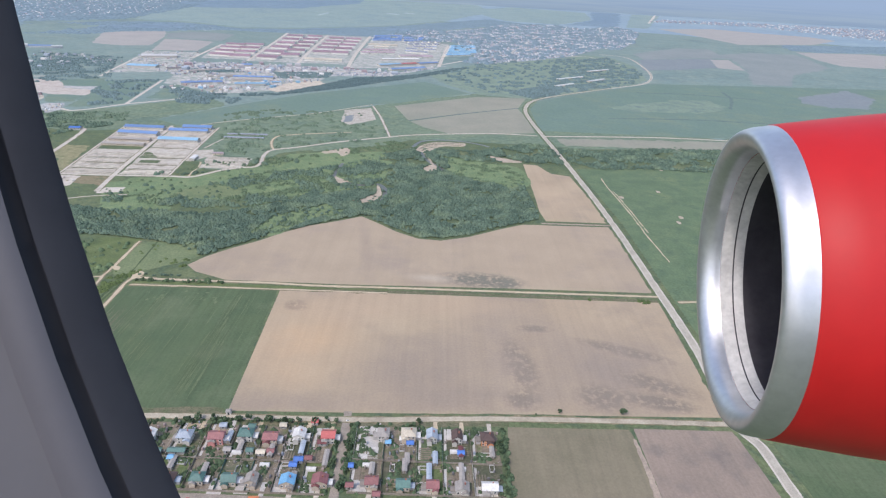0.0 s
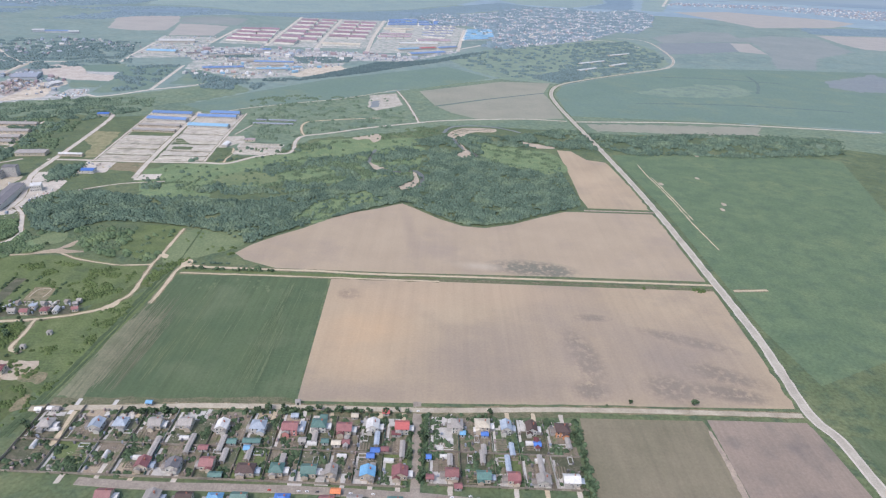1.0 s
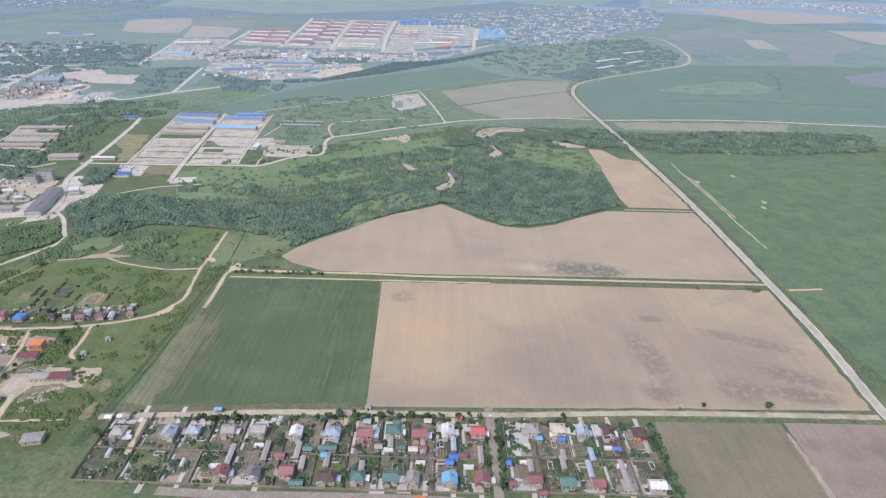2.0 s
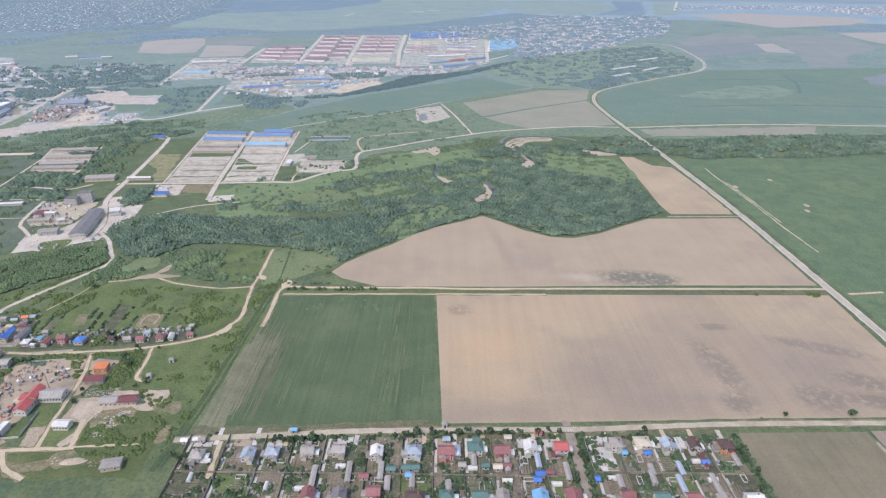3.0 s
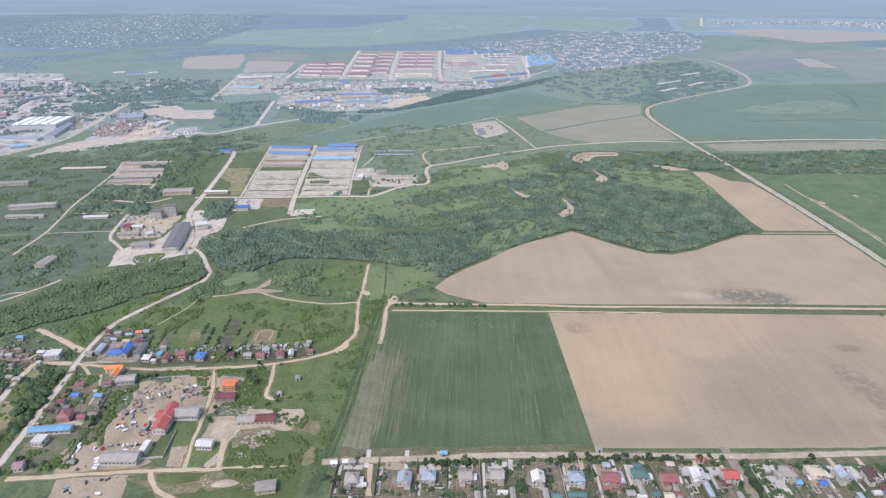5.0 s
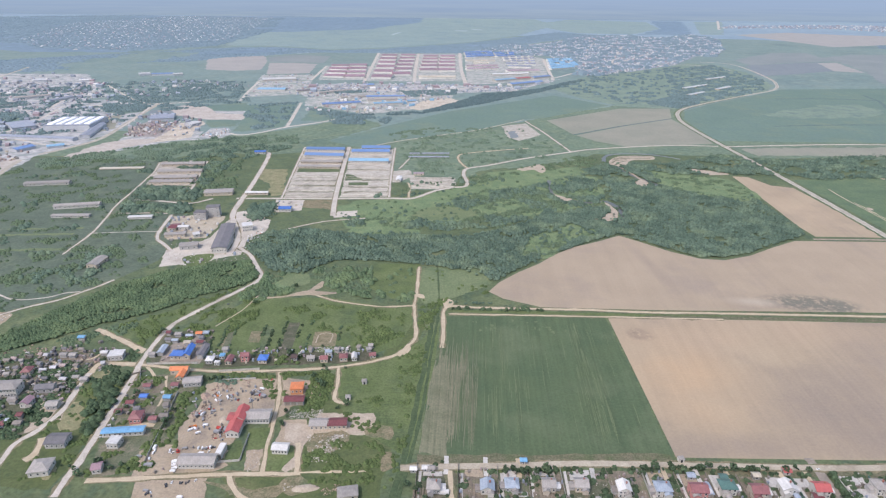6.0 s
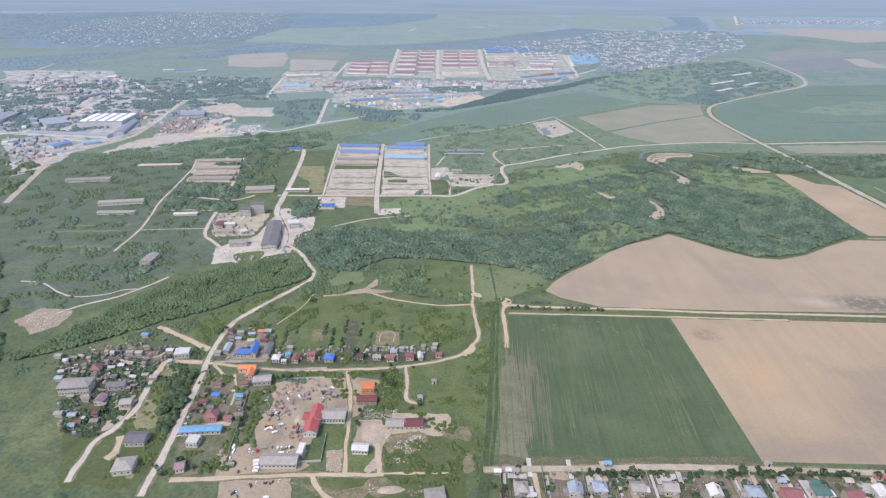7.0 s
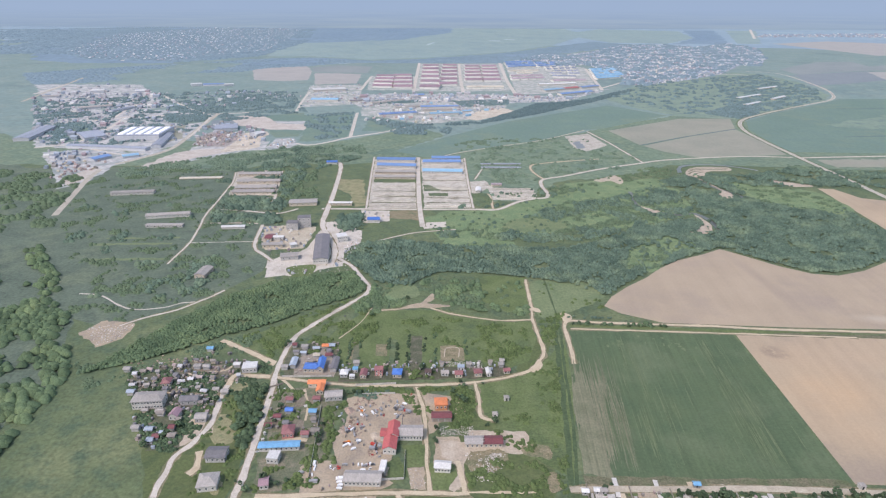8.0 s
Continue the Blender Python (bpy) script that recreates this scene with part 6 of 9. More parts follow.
for x, y, turn, w, d, h, kind, roof, wall, storeys in (
        (-390.5, 338, 3, 4.4, 5.0, 2.8, "hip", "white", "grey", 1), (-384.5, 344, 4, 3.2, 3.4, 2.2, "flat", "sky", "white", 1), (-385, 337, 2, 3.2, 2.2, 2.0, "flat", "white", "white", 1), (-378, 338, 2, 3.8, 6.5, 2.5, "gable_front", "crimson", "beige", 1),
        (-368.5, 342, 5, 5.0, 4.6, 4.2, "gable", "crimson", "rose", 2), (-356.5, 340.5, 3, 5.6, 6.0, 2.9, "hip", "blue", "beige", 1), (-337, 345, -4, 3.6, 4.0, 2.2, "gable", "brown", "grey", 1), (-326, 345, 4, 4.6, 3.4, 2.2, "gable", "slate", "grey", 1),
        (-317, 344, 6, 4.6, 4.2, 2.7, "gable", "crimson", "beige", 1), (-316, 352, 2, 4.4, 3.2, 2.4, "flat", "steel", "white", 1), (-304.5, 346, 8, 4.8, 4.8, 3.0, "hip", "crimson", "beige", 1), (-297.5, 347, 10, 2.8, 5.6, 2.4, "gable_front", "white", "white", 1), (-286, 351, 14, 3.8, 3.0, 2.2, "gable", "crimson", "beige", 1)):
    building("cottage", x, y, turn, w, d, h, 1.3, kind, roof, wall, f"{wall} cottage with a {ROOF_WORD[roof]} {KIND_WORD[kind]} roof by the lane", "house", "lane cottages", panes=2, storeys=storeys)
for place, roof in zip([(-417, 310), (-401, 312), (-414, 300), (-400, 300), (-399, 281), (-419, 294), (-431, 343), (-400, 346), (-425, 368), (-411, 370), (-414, 358), (-489, 360), (-488, 339), (-463, 343), (-482, 339), (-532, 332), (-516, 309), (-489, 293), (-459, 314), (-495, 278)],
                       ("crimson", "crimson", "blue", "sky", "crimson", "maroon", "slate", "dark", "slate", "orange", "beige", "sky", "slate", "white", "slate", "slate", "steel", "slate", "slate", "slate")):
    shed(place[0], place[1], 4, 4.0, 3.0, 2.3, roof, group="settlement sheds")

# old works and farm
long_building("works_hall", [(-459, 508), (-446, 511)], 62, 5.0, 1.2, "gable_front", "dark", "white", "long works hall with a dark grey roof", panes=6)
long_building("works_office", [(-449, 561), (-440, 565)], 10, 6.0, 0.5, "flat", "white", "white", "white two-storey works office", panes=5, storeys=2)
long_building("works_store", [(-491, 513), (-476, 517)], 9, 4.0, 1.0, "gable", "slate", "grey", "low grey works store with pitched roof", panes=3)
long_building("silo_block", [(-511, 590), (-499, 591)], 9, 8.0, 0.5, "flat", "dark", "grey", "tall grey block of the old works", panes=3, storeys=2)
long_building("silo_block", [(-501, 598), (-488, 601)], 9, 11.0, 0.5, "flat", "dark", "grey", "tallest dark grey block of the old works", panes=3, storeys=3)
long_building("works_store", [(-523, 558), (-516, 558)], 12, 3.6, 1.0, "gable", "maroon", "beige", "brick works store with dark red roof", panes=2)
long_building("works_store", [(-515, 561), (-505, 562)], 5, 3.6, 1.0, "gable", "white", "white", "small works store with white roof", panes=2)
long_building("works_store", [(-519, 541), (-500, 544)], 6, 3.4, 1.0, "gable", "slate", "beige", "low works store with grey roof", panes=4)
long_building("works_store", [(-491, 543), (-486, 546)], 6, 3.4, 0.6, "gable", "white", "white", "small works store with white roof", panes=1)
long_building("works_store", [(-533, 666), (-502, 672)], 14, 4.0, 1.0, "gable", "slate", "beige", "low beige farm building with grey roof", panes=5)
long_building("field_shed", [(-553, 470), (-544, 470)], 18, 3.6, 1.2, "gable_front", "slate", "beige", "lone shed with a pale grey roof among trees", panes=2)
long_building("cattle_shed", [(-676, 610), (-632, 622)], 9, 3.4, 1.4, "gable", "slate", "white", "long low cattle shed in a pasture", panes=10)
long_building("cattle_shed", [(-662, 585), (-624, 589)], 6, 2.4, 0.6, "gable", "slate", "white", "long low roofless cattle shed", panes=10)
long_building("cattle_shed", [(-764, 686), (-715, 697)], 10, 3.0, 1.0, "gable", "slate", "white", "long low cattle shed in a pasture", panes=10)
long_building("cattle_shed", [(-580, 587), (-557, 591)], 5, 2.4, 0.8, "barrel", "white", "white", "low white greenhouse tunnel", panes=0)
long_building("field_store", [(-715, 762), (-660, 770)], 8, 1.2, 0.5, "gable", "beige", "beige", "low ruin in a pasture", panes=0)
long_building("field_shed", [(-487, 674), (-461, 676)], 5, 3.0, 1.0, "gable", "white", "beige", "low pale shed by the farm road", panes=5)
long_building("guard_house", [(-431, 620), (-418, 621)], 9, 3.6, 1.4, "gable", "blue", "white", "white building with a blue roof in a yard", panes=4)
long_building("guard_house", [(-539, 858), (-524, 860)], 9, 3.2, 1.2, "gable", "blue", "white", "small blue-roofed building at a road's end", panes=3)
for k, ends in enumerate(([(-641, 783), (-586, 791)], [(-630, 749), (-575, 756)], [(-621, 722), (-570, 729)], [(-618, 704), (-567, 710)])):
    long_building("cattle_shed", ends, 11, 3.2, 1.4, "gable", "slate", "beige", "long old cattle shed with a weathered roof", "barn", "row of old sheds", panes=10)
for ends, roof in (([(-468, 878), (-411, 880)], "azure"), ([(-462, 846), (-406, 845)], "azure"), ([(-398, 870), (-343, 874)], "azure"), ([(-387, 893), (-345, 896)], "azure"), ([(-393, 820), (-338, 822)], "aqua")):
    long_building("cattle_barn", ends, 13, 3.8, 2.2, "gable", roof, "white", f"long white cattle barn with a {ROOF_WORD[roof]} roof", "barn", "cattle barns", panes=14)
for ends in ([(-459, 814), (-403, 816)], [(-456, 789), (-400, 791)]):
    long_building("cattle_barn", ends, 8, 3.0, 1.0, "gable", "slate", "beige", "long grey-roofed cattle barn", "barn", "cattle barns", panes=14)
for ends in ([(-313, 876), (-255, 881)], [(-312, 856), (-255, 861)]):
    long_building("cattle_shed", ends, 4.5, 1.3, 0.5, "gable", "haze", "grey", "long low ruined shed in a weedy field", panes=8)
long_building("milk_house", [(-317, 738), (-311, 738)], 16, 3.0, 1.0, "gable_front", "white", "white", "small white-roofed farm building", panes=2)
long_building("farm_house", [(-297, 768), (-284, 770)], 6, 2.6, 1.0, "gable", "rose", "beige", "farm house with a red roof", "house", panes=2)


def pen_row(ends, n):
    """An old cattle pen: a low wall round a slab with cross walls."""
    (ax, ay), (bx, by) = ends
    w, turn = math.hypot(bx - ax, by - ay), math.degrees(math.atan2(by - ay, bx - ax))
    pen = tagged(new("cattle_pen"), "row of low concrete cattle pens in ruins", "pen", "ruined pens")
    pen.matrix_basis = pose((ax + bx) / 2, (ay + by) / 2, 0, 0, 0, turn)
    put("slab", mesh_of("slab", *box(-w / 2, w / 2, 0, 7, -0.05, 0.22), PEN_SLAB), pen)
    low = mesh_of("low_wall", *box(-w / 2, w / 2, -0.2, 0.2, 0, 0.6), RUIN)
    put("low_wall", low, pen)
    put("low_wall", low, pen, pose(0, 7, 0))
    cross = mesh_of("cross_wall", *box(-0.2, 0.2, 0.2, 6.8, 0, 0.5), RUIN)
    for k in range(0, n + 1, 2):
        put("cross_wall", cross, pen, pose(-w / 2 + w * k / n, 0, 0))


for ends in ([(-449, 748), (-395, 750)], [(-446, 728), (-392, 731)], [(-444, 710), (-389, 713)], [(-441, 691), (-386, 693)], [(-439, 674), (-384, 677)],
             [(-386, 787), (-333, 789)], [(-382, 749), (-327, 751)], [(-378, 712), (-323, 714)], [(-375, 680), (-321, 683)], [(-296, 752), (-246, 756)], [(-295, 736), (-246, 740)], [(-294, 718), (-250, 722)]):
    pen_row(ends, 8)


# ---------------------------------------------------------------- works area and housing estate, farther off
WORKS = "large far-off works building"
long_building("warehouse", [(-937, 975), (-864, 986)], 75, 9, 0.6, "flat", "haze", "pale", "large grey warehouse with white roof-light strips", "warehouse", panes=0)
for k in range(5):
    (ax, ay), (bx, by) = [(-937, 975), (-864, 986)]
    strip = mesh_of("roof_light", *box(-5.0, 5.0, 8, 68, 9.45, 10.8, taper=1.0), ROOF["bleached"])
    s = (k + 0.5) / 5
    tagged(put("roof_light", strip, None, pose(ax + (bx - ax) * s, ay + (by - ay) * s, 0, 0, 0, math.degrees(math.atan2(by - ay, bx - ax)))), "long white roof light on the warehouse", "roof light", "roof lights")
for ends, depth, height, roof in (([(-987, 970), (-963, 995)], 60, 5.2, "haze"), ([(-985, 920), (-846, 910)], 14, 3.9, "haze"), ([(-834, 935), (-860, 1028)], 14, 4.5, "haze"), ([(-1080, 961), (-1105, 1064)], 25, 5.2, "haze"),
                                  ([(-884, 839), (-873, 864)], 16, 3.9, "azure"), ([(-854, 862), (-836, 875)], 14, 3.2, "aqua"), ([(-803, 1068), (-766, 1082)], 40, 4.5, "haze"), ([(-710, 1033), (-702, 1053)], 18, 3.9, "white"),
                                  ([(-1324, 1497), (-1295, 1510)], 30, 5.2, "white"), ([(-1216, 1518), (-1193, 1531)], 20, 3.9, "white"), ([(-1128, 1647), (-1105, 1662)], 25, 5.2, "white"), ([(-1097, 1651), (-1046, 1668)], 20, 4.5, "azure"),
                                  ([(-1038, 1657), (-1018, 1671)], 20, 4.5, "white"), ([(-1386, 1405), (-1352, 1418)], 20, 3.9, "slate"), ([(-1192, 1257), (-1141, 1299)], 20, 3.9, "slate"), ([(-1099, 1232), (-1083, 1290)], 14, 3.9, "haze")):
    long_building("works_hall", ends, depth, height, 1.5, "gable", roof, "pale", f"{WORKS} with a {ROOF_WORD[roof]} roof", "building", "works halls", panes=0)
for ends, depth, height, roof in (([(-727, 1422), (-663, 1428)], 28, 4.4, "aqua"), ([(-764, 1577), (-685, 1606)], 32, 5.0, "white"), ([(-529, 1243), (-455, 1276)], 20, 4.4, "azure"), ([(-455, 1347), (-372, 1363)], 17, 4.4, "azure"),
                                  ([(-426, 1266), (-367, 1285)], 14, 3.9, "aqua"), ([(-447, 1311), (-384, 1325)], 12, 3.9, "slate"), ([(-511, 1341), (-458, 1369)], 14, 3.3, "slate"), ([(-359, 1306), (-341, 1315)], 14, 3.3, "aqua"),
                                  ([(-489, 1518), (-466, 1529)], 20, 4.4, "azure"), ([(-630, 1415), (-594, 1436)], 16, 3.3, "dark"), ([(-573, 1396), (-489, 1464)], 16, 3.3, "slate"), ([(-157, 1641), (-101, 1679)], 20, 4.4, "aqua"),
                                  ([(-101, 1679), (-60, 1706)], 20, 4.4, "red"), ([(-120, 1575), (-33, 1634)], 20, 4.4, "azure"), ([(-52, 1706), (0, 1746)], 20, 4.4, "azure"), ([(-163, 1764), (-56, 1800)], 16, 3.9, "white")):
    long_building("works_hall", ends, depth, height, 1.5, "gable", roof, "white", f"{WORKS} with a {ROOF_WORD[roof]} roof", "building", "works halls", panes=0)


def estate_house_mesh(roof, wall, w, d, h=6.0):
    home = new("estate_house")
    put("wall", mesh_of("wall", *body_solid(w, d, h, 0.60 * h, "gable"), WALL[wall]), home)
    put("roof", mesh_of("roof", *roof_solid(w, d, h, 0.64 * h, "gable", over=1.0), ROOF[roof]), home)
    return tagged(home, f"long estate terrace with a {ROOF_WORD[roof]} roof", "house", "housing estate")


def estate_block(corners, rows, per_row, roof, wall="white", skip=0.0, seed=1, fill=0.42, h=6.0, wide=0.9):
    """Rows of like houses in a four-cornered block: near left, near right, far right, far left."""
    rng = random.Random(seed)
    a, b, c, d = (Vector((*q, 0)) for q in corners)
    # house depth is a share of the row gap, stretched to fit the camera's view
    first, depth = None, (d - a).length / rows * fill
    for r in range(rows):
        s = (r + 0.5) / rows
        lo, hi = a.lerp(d, s), b.lerp(c, s)
        gap = (hi - lo).length / per_row
        turn = math.degrees(math.atan2(hi.y - lo.y, hi.x - lo.x))
        for k in range(per_row):
            if rng.random() < skip:
                continue
            q = lo.lerp(hi, (k + 0.5) / per_row)
            if first is None:
                first = estate_house_mesh(roof, wall, gap * wide, depth, h)
                first.matrix_basis = pose(q.x, q.y, 0, 0, 0, turn)
            else:
                copy_thing(first, pose(q.x, q.y, 0, 0, 0, turn))


for ends in ([(313, 1568), (393, 1635)], [(291, 1462), (342, 1509)], [(392, 1559), (445, 1612)], [(434, 1746), (504, 1801)]):
    long_building("field_shed", ends, 10, 2.6, 1.0, "gable", "white", "beige", "long low pale shed on a far slope", panes=0)
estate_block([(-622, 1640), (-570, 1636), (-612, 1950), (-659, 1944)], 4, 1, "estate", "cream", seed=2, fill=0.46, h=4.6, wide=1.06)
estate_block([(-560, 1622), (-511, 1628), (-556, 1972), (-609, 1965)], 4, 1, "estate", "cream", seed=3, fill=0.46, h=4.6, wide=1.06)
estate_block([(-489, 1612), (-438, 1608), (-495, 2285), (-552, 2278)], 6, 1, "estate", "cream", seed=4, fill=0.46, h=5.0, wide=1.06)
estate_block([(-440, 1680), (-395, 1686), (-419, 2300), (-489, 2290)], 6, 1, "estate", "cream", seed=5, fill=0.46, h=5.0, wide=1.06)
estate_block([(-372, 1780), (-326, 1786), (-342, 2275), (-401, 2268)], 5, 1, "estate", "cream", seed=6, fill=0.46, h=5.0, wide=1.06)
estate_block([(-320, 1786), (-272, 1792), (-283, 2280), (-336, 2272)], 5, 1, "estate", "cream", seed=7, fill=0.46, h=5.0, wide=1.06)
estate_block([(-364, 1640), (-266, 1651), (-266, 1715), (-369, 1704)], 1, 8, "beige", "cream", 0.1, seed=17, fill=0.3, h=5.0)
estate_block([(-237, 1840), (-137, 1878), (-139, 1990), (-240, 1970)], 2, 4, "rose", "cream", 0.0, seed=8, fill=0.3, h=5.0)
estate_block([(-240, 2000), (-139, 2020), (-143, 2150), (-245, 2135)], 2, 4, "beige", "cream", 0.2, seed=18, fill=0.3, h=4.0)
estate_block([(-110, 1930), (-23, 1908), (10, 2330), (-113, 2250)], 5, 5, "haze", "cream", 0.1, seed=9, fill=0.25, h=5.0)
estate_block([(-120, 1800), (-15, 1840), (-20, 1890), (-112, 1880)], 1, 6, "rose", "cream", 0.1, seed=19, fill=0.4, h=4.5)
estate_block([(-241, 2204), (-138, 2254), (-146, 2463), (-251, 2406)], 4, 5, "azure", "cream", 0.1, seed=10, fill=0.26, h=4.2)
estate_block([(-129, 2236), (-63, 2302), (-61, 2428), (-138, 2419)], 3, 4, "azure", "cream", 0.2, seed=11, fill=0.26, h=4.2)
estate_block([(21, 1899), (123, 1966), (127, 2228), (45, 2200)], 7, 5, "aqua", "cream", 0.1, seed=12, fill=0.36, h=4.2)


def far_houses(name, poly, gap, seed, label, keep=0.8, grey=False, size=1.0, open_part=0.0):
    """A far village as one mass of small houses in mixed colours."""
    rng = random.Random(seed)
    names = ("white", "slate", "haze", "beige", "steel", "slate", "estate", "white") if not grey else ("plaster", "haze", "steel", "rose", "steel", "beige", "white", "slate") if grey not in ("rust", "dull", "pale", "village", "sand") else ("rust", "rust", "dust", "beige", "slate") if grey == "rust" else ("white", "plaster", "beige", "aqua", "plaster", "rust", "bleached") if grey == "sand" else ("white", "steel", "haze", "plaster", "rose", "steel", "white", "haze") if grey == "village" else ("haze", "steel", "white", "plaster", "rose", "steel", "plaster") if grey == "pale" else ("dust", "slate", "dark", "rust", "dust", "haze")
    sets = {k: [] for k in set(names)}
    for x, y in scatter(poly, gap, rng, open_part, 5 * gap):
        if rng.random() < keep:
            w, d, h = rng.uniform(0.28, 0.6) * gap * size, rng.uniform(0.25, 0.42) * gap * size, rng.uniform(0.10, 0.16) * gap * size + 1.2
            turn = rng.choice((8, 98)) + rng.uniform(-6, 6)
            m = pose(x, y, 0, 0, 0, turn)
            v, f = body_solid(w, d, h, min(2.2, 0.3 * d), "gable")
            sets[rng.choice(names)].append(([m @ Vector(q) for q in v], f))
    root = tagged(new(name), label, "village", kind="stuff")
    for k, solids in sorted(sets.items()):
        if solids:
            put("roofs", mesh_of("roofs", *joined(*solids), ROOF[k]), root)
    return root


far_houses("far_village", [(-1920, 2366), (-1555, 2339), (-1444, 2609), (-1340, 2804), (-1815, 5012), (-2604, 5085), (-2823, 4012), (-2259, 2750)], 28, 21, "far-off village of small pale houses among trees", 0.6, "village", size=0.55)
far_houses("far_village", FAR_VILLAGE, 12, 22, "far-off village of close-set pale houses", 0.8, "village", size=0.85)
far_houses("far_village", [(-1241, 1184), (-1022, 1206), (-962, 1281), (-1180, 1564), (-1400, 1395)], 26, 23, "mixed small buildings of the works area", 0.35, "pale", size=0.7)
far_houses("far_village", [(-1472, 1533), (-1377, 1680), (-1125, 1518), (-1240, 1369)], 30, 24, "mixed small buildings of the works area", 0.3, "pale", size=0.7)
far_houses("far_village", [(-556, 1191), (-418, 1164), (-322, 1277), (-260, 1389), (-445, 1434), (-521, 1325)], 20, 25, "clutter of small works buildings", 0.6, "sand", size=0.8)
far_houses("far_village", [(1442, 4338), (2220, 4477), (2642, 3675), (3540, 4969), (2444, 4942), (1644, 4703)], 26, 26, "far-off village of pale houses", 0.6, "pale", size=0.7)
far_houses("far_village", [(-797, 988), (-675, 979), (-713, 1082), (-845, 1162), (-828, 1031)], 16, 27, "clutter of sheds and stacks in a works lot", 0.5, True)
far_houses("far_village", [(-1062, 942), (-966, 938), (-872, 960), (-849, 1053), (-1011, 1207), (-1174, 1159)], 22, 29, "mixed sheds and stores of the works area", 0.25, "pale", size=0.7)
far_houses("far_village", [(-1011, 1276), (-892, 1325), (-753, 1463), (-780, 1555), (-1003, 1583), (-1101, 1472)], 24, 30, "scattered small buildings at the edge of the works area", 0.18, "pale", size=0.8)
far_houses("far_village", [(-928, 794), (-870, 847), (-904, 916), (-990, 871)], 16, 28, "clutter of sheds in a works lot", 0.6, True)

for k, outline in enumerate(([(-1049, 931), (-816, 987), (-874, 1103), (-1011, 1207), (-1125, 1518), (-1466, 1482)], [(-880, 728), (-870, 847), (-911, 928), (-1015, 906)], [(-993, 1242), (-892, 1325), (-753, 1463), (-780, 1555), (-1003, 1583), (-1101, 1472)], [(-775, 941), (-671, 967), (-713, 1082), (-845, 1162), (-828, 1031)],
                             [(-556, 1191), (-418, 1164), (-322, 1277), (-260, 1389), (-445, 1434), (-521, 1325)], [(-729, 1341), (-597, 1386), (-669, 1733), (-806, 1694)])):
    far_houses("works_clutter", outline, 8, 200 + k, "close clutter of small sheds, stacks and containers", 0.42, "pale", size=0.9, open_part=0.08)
far_houses("works_clutter", [(-784, 940), (-736, 960), (-739, 1040), (-785, 1075), (-808, 1033)], 5, 209, "rows of rusty stacks in a works lot", 0.4, "rust", size=1.2)
far_houses("works_clutter", [(-876, 729), (-853, 807), (-870, 847), (-942, 824)], 6, 210, "mixed stacks in a sandy works lot", 0.25, "rust", size=1.2)
far_houses("works_clutter", [(-540, 594), (-491, 609), (-477, 574), (-475, 536), (-515, 533)], 5, 211, "close clutter of bins, sheds and stacks in a works yard", 0.35, True, size=1.0)
far_houses("works_clutter", [(-458, 516), (-445, 547), (-431, 591), (-425, 563), (-429, 509), (-447, 495)], 5, 212, "odd stacks and containers on a works yard", 0.22, True, size=0.9)
far_houses("works_clutter", [(-482, 490), (-452, 494), (-458, 480), (-478, 478)], 5, 213, "odd stacks on a works yard", 0.3, True, size=0.9)
far_houses("works_clutter", [(-441, 654), (-412, 656), (-409, 627), (-435, 625)], 5, 214, "stacks round a small blue-roofed building", 0.35, True, size=0.9)
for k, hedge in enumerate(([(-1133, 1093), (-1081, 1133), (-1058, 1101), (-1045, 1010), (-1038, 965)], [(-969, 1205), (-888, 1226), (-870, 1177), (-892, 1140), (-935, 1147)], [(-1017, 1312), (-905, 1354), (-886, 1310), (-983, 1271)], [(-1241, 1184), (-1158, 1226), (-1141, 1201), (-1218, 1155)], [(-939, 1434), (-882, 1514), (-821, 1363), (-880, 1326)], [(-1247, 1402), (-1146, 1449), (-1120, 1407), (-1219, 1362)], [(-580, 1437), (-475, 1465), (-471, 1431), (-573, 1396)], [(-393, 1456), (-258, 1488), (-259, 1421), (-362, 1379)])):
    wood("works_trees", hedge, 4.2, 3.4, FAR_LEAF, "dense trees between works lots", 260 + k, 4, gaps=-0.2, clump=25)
far_houses("works_halls", [(-1049, 931), (-816, 987), (-874, 1103), (-1011, 1207), (-1125, 1518), (-1466, 1482)], 38, 97, "mid-sized grey halls of the works area", 0.25, "pale", size=0.75)

far_houses("works_clutter", [(-662, 952), (-668, 1010), (-640, 1018), (-624, 978), (-630, 957)], 6, 215, "close rows of pale vehicles and stacks on a dusty lot", 0.5, "sand", size=0.8)
far_houses("works_clutter", RAIL_SIDE, 9, 240, "close row of grey stores and sheds below the estate", 0.5, "pale", size=1.1, open_part=-0.05)
far_houses("works_halls", RAIL_SIDE, 34, 241, "long low stores below the estate", 0.4, "pale", size=0.9)

# ---------------------------------------------------------------- woods and scrub
wood("wood", [(-433, 524), (-425, 560), (-393, 574), (-341, 563), (-302, 574), (-263, 563), (-225, 566), (-189, 587), (-140, 633), (-92, 655), (-78, 642), (-82, 584), (-106, 560), (-129, 541), (-150, 527), (-179, 495), (-205, 465), (-214, 470), (-226, 486), (-262, 497), (-301, 502), (-342, 502), (-368, 473), (-394, 477), (-413, 500)],
     2.1, 3.4, LEAF, "dense broadleaf wood with uneven dark green crowns", 31, 4, gaps=-0.40, clump=15)
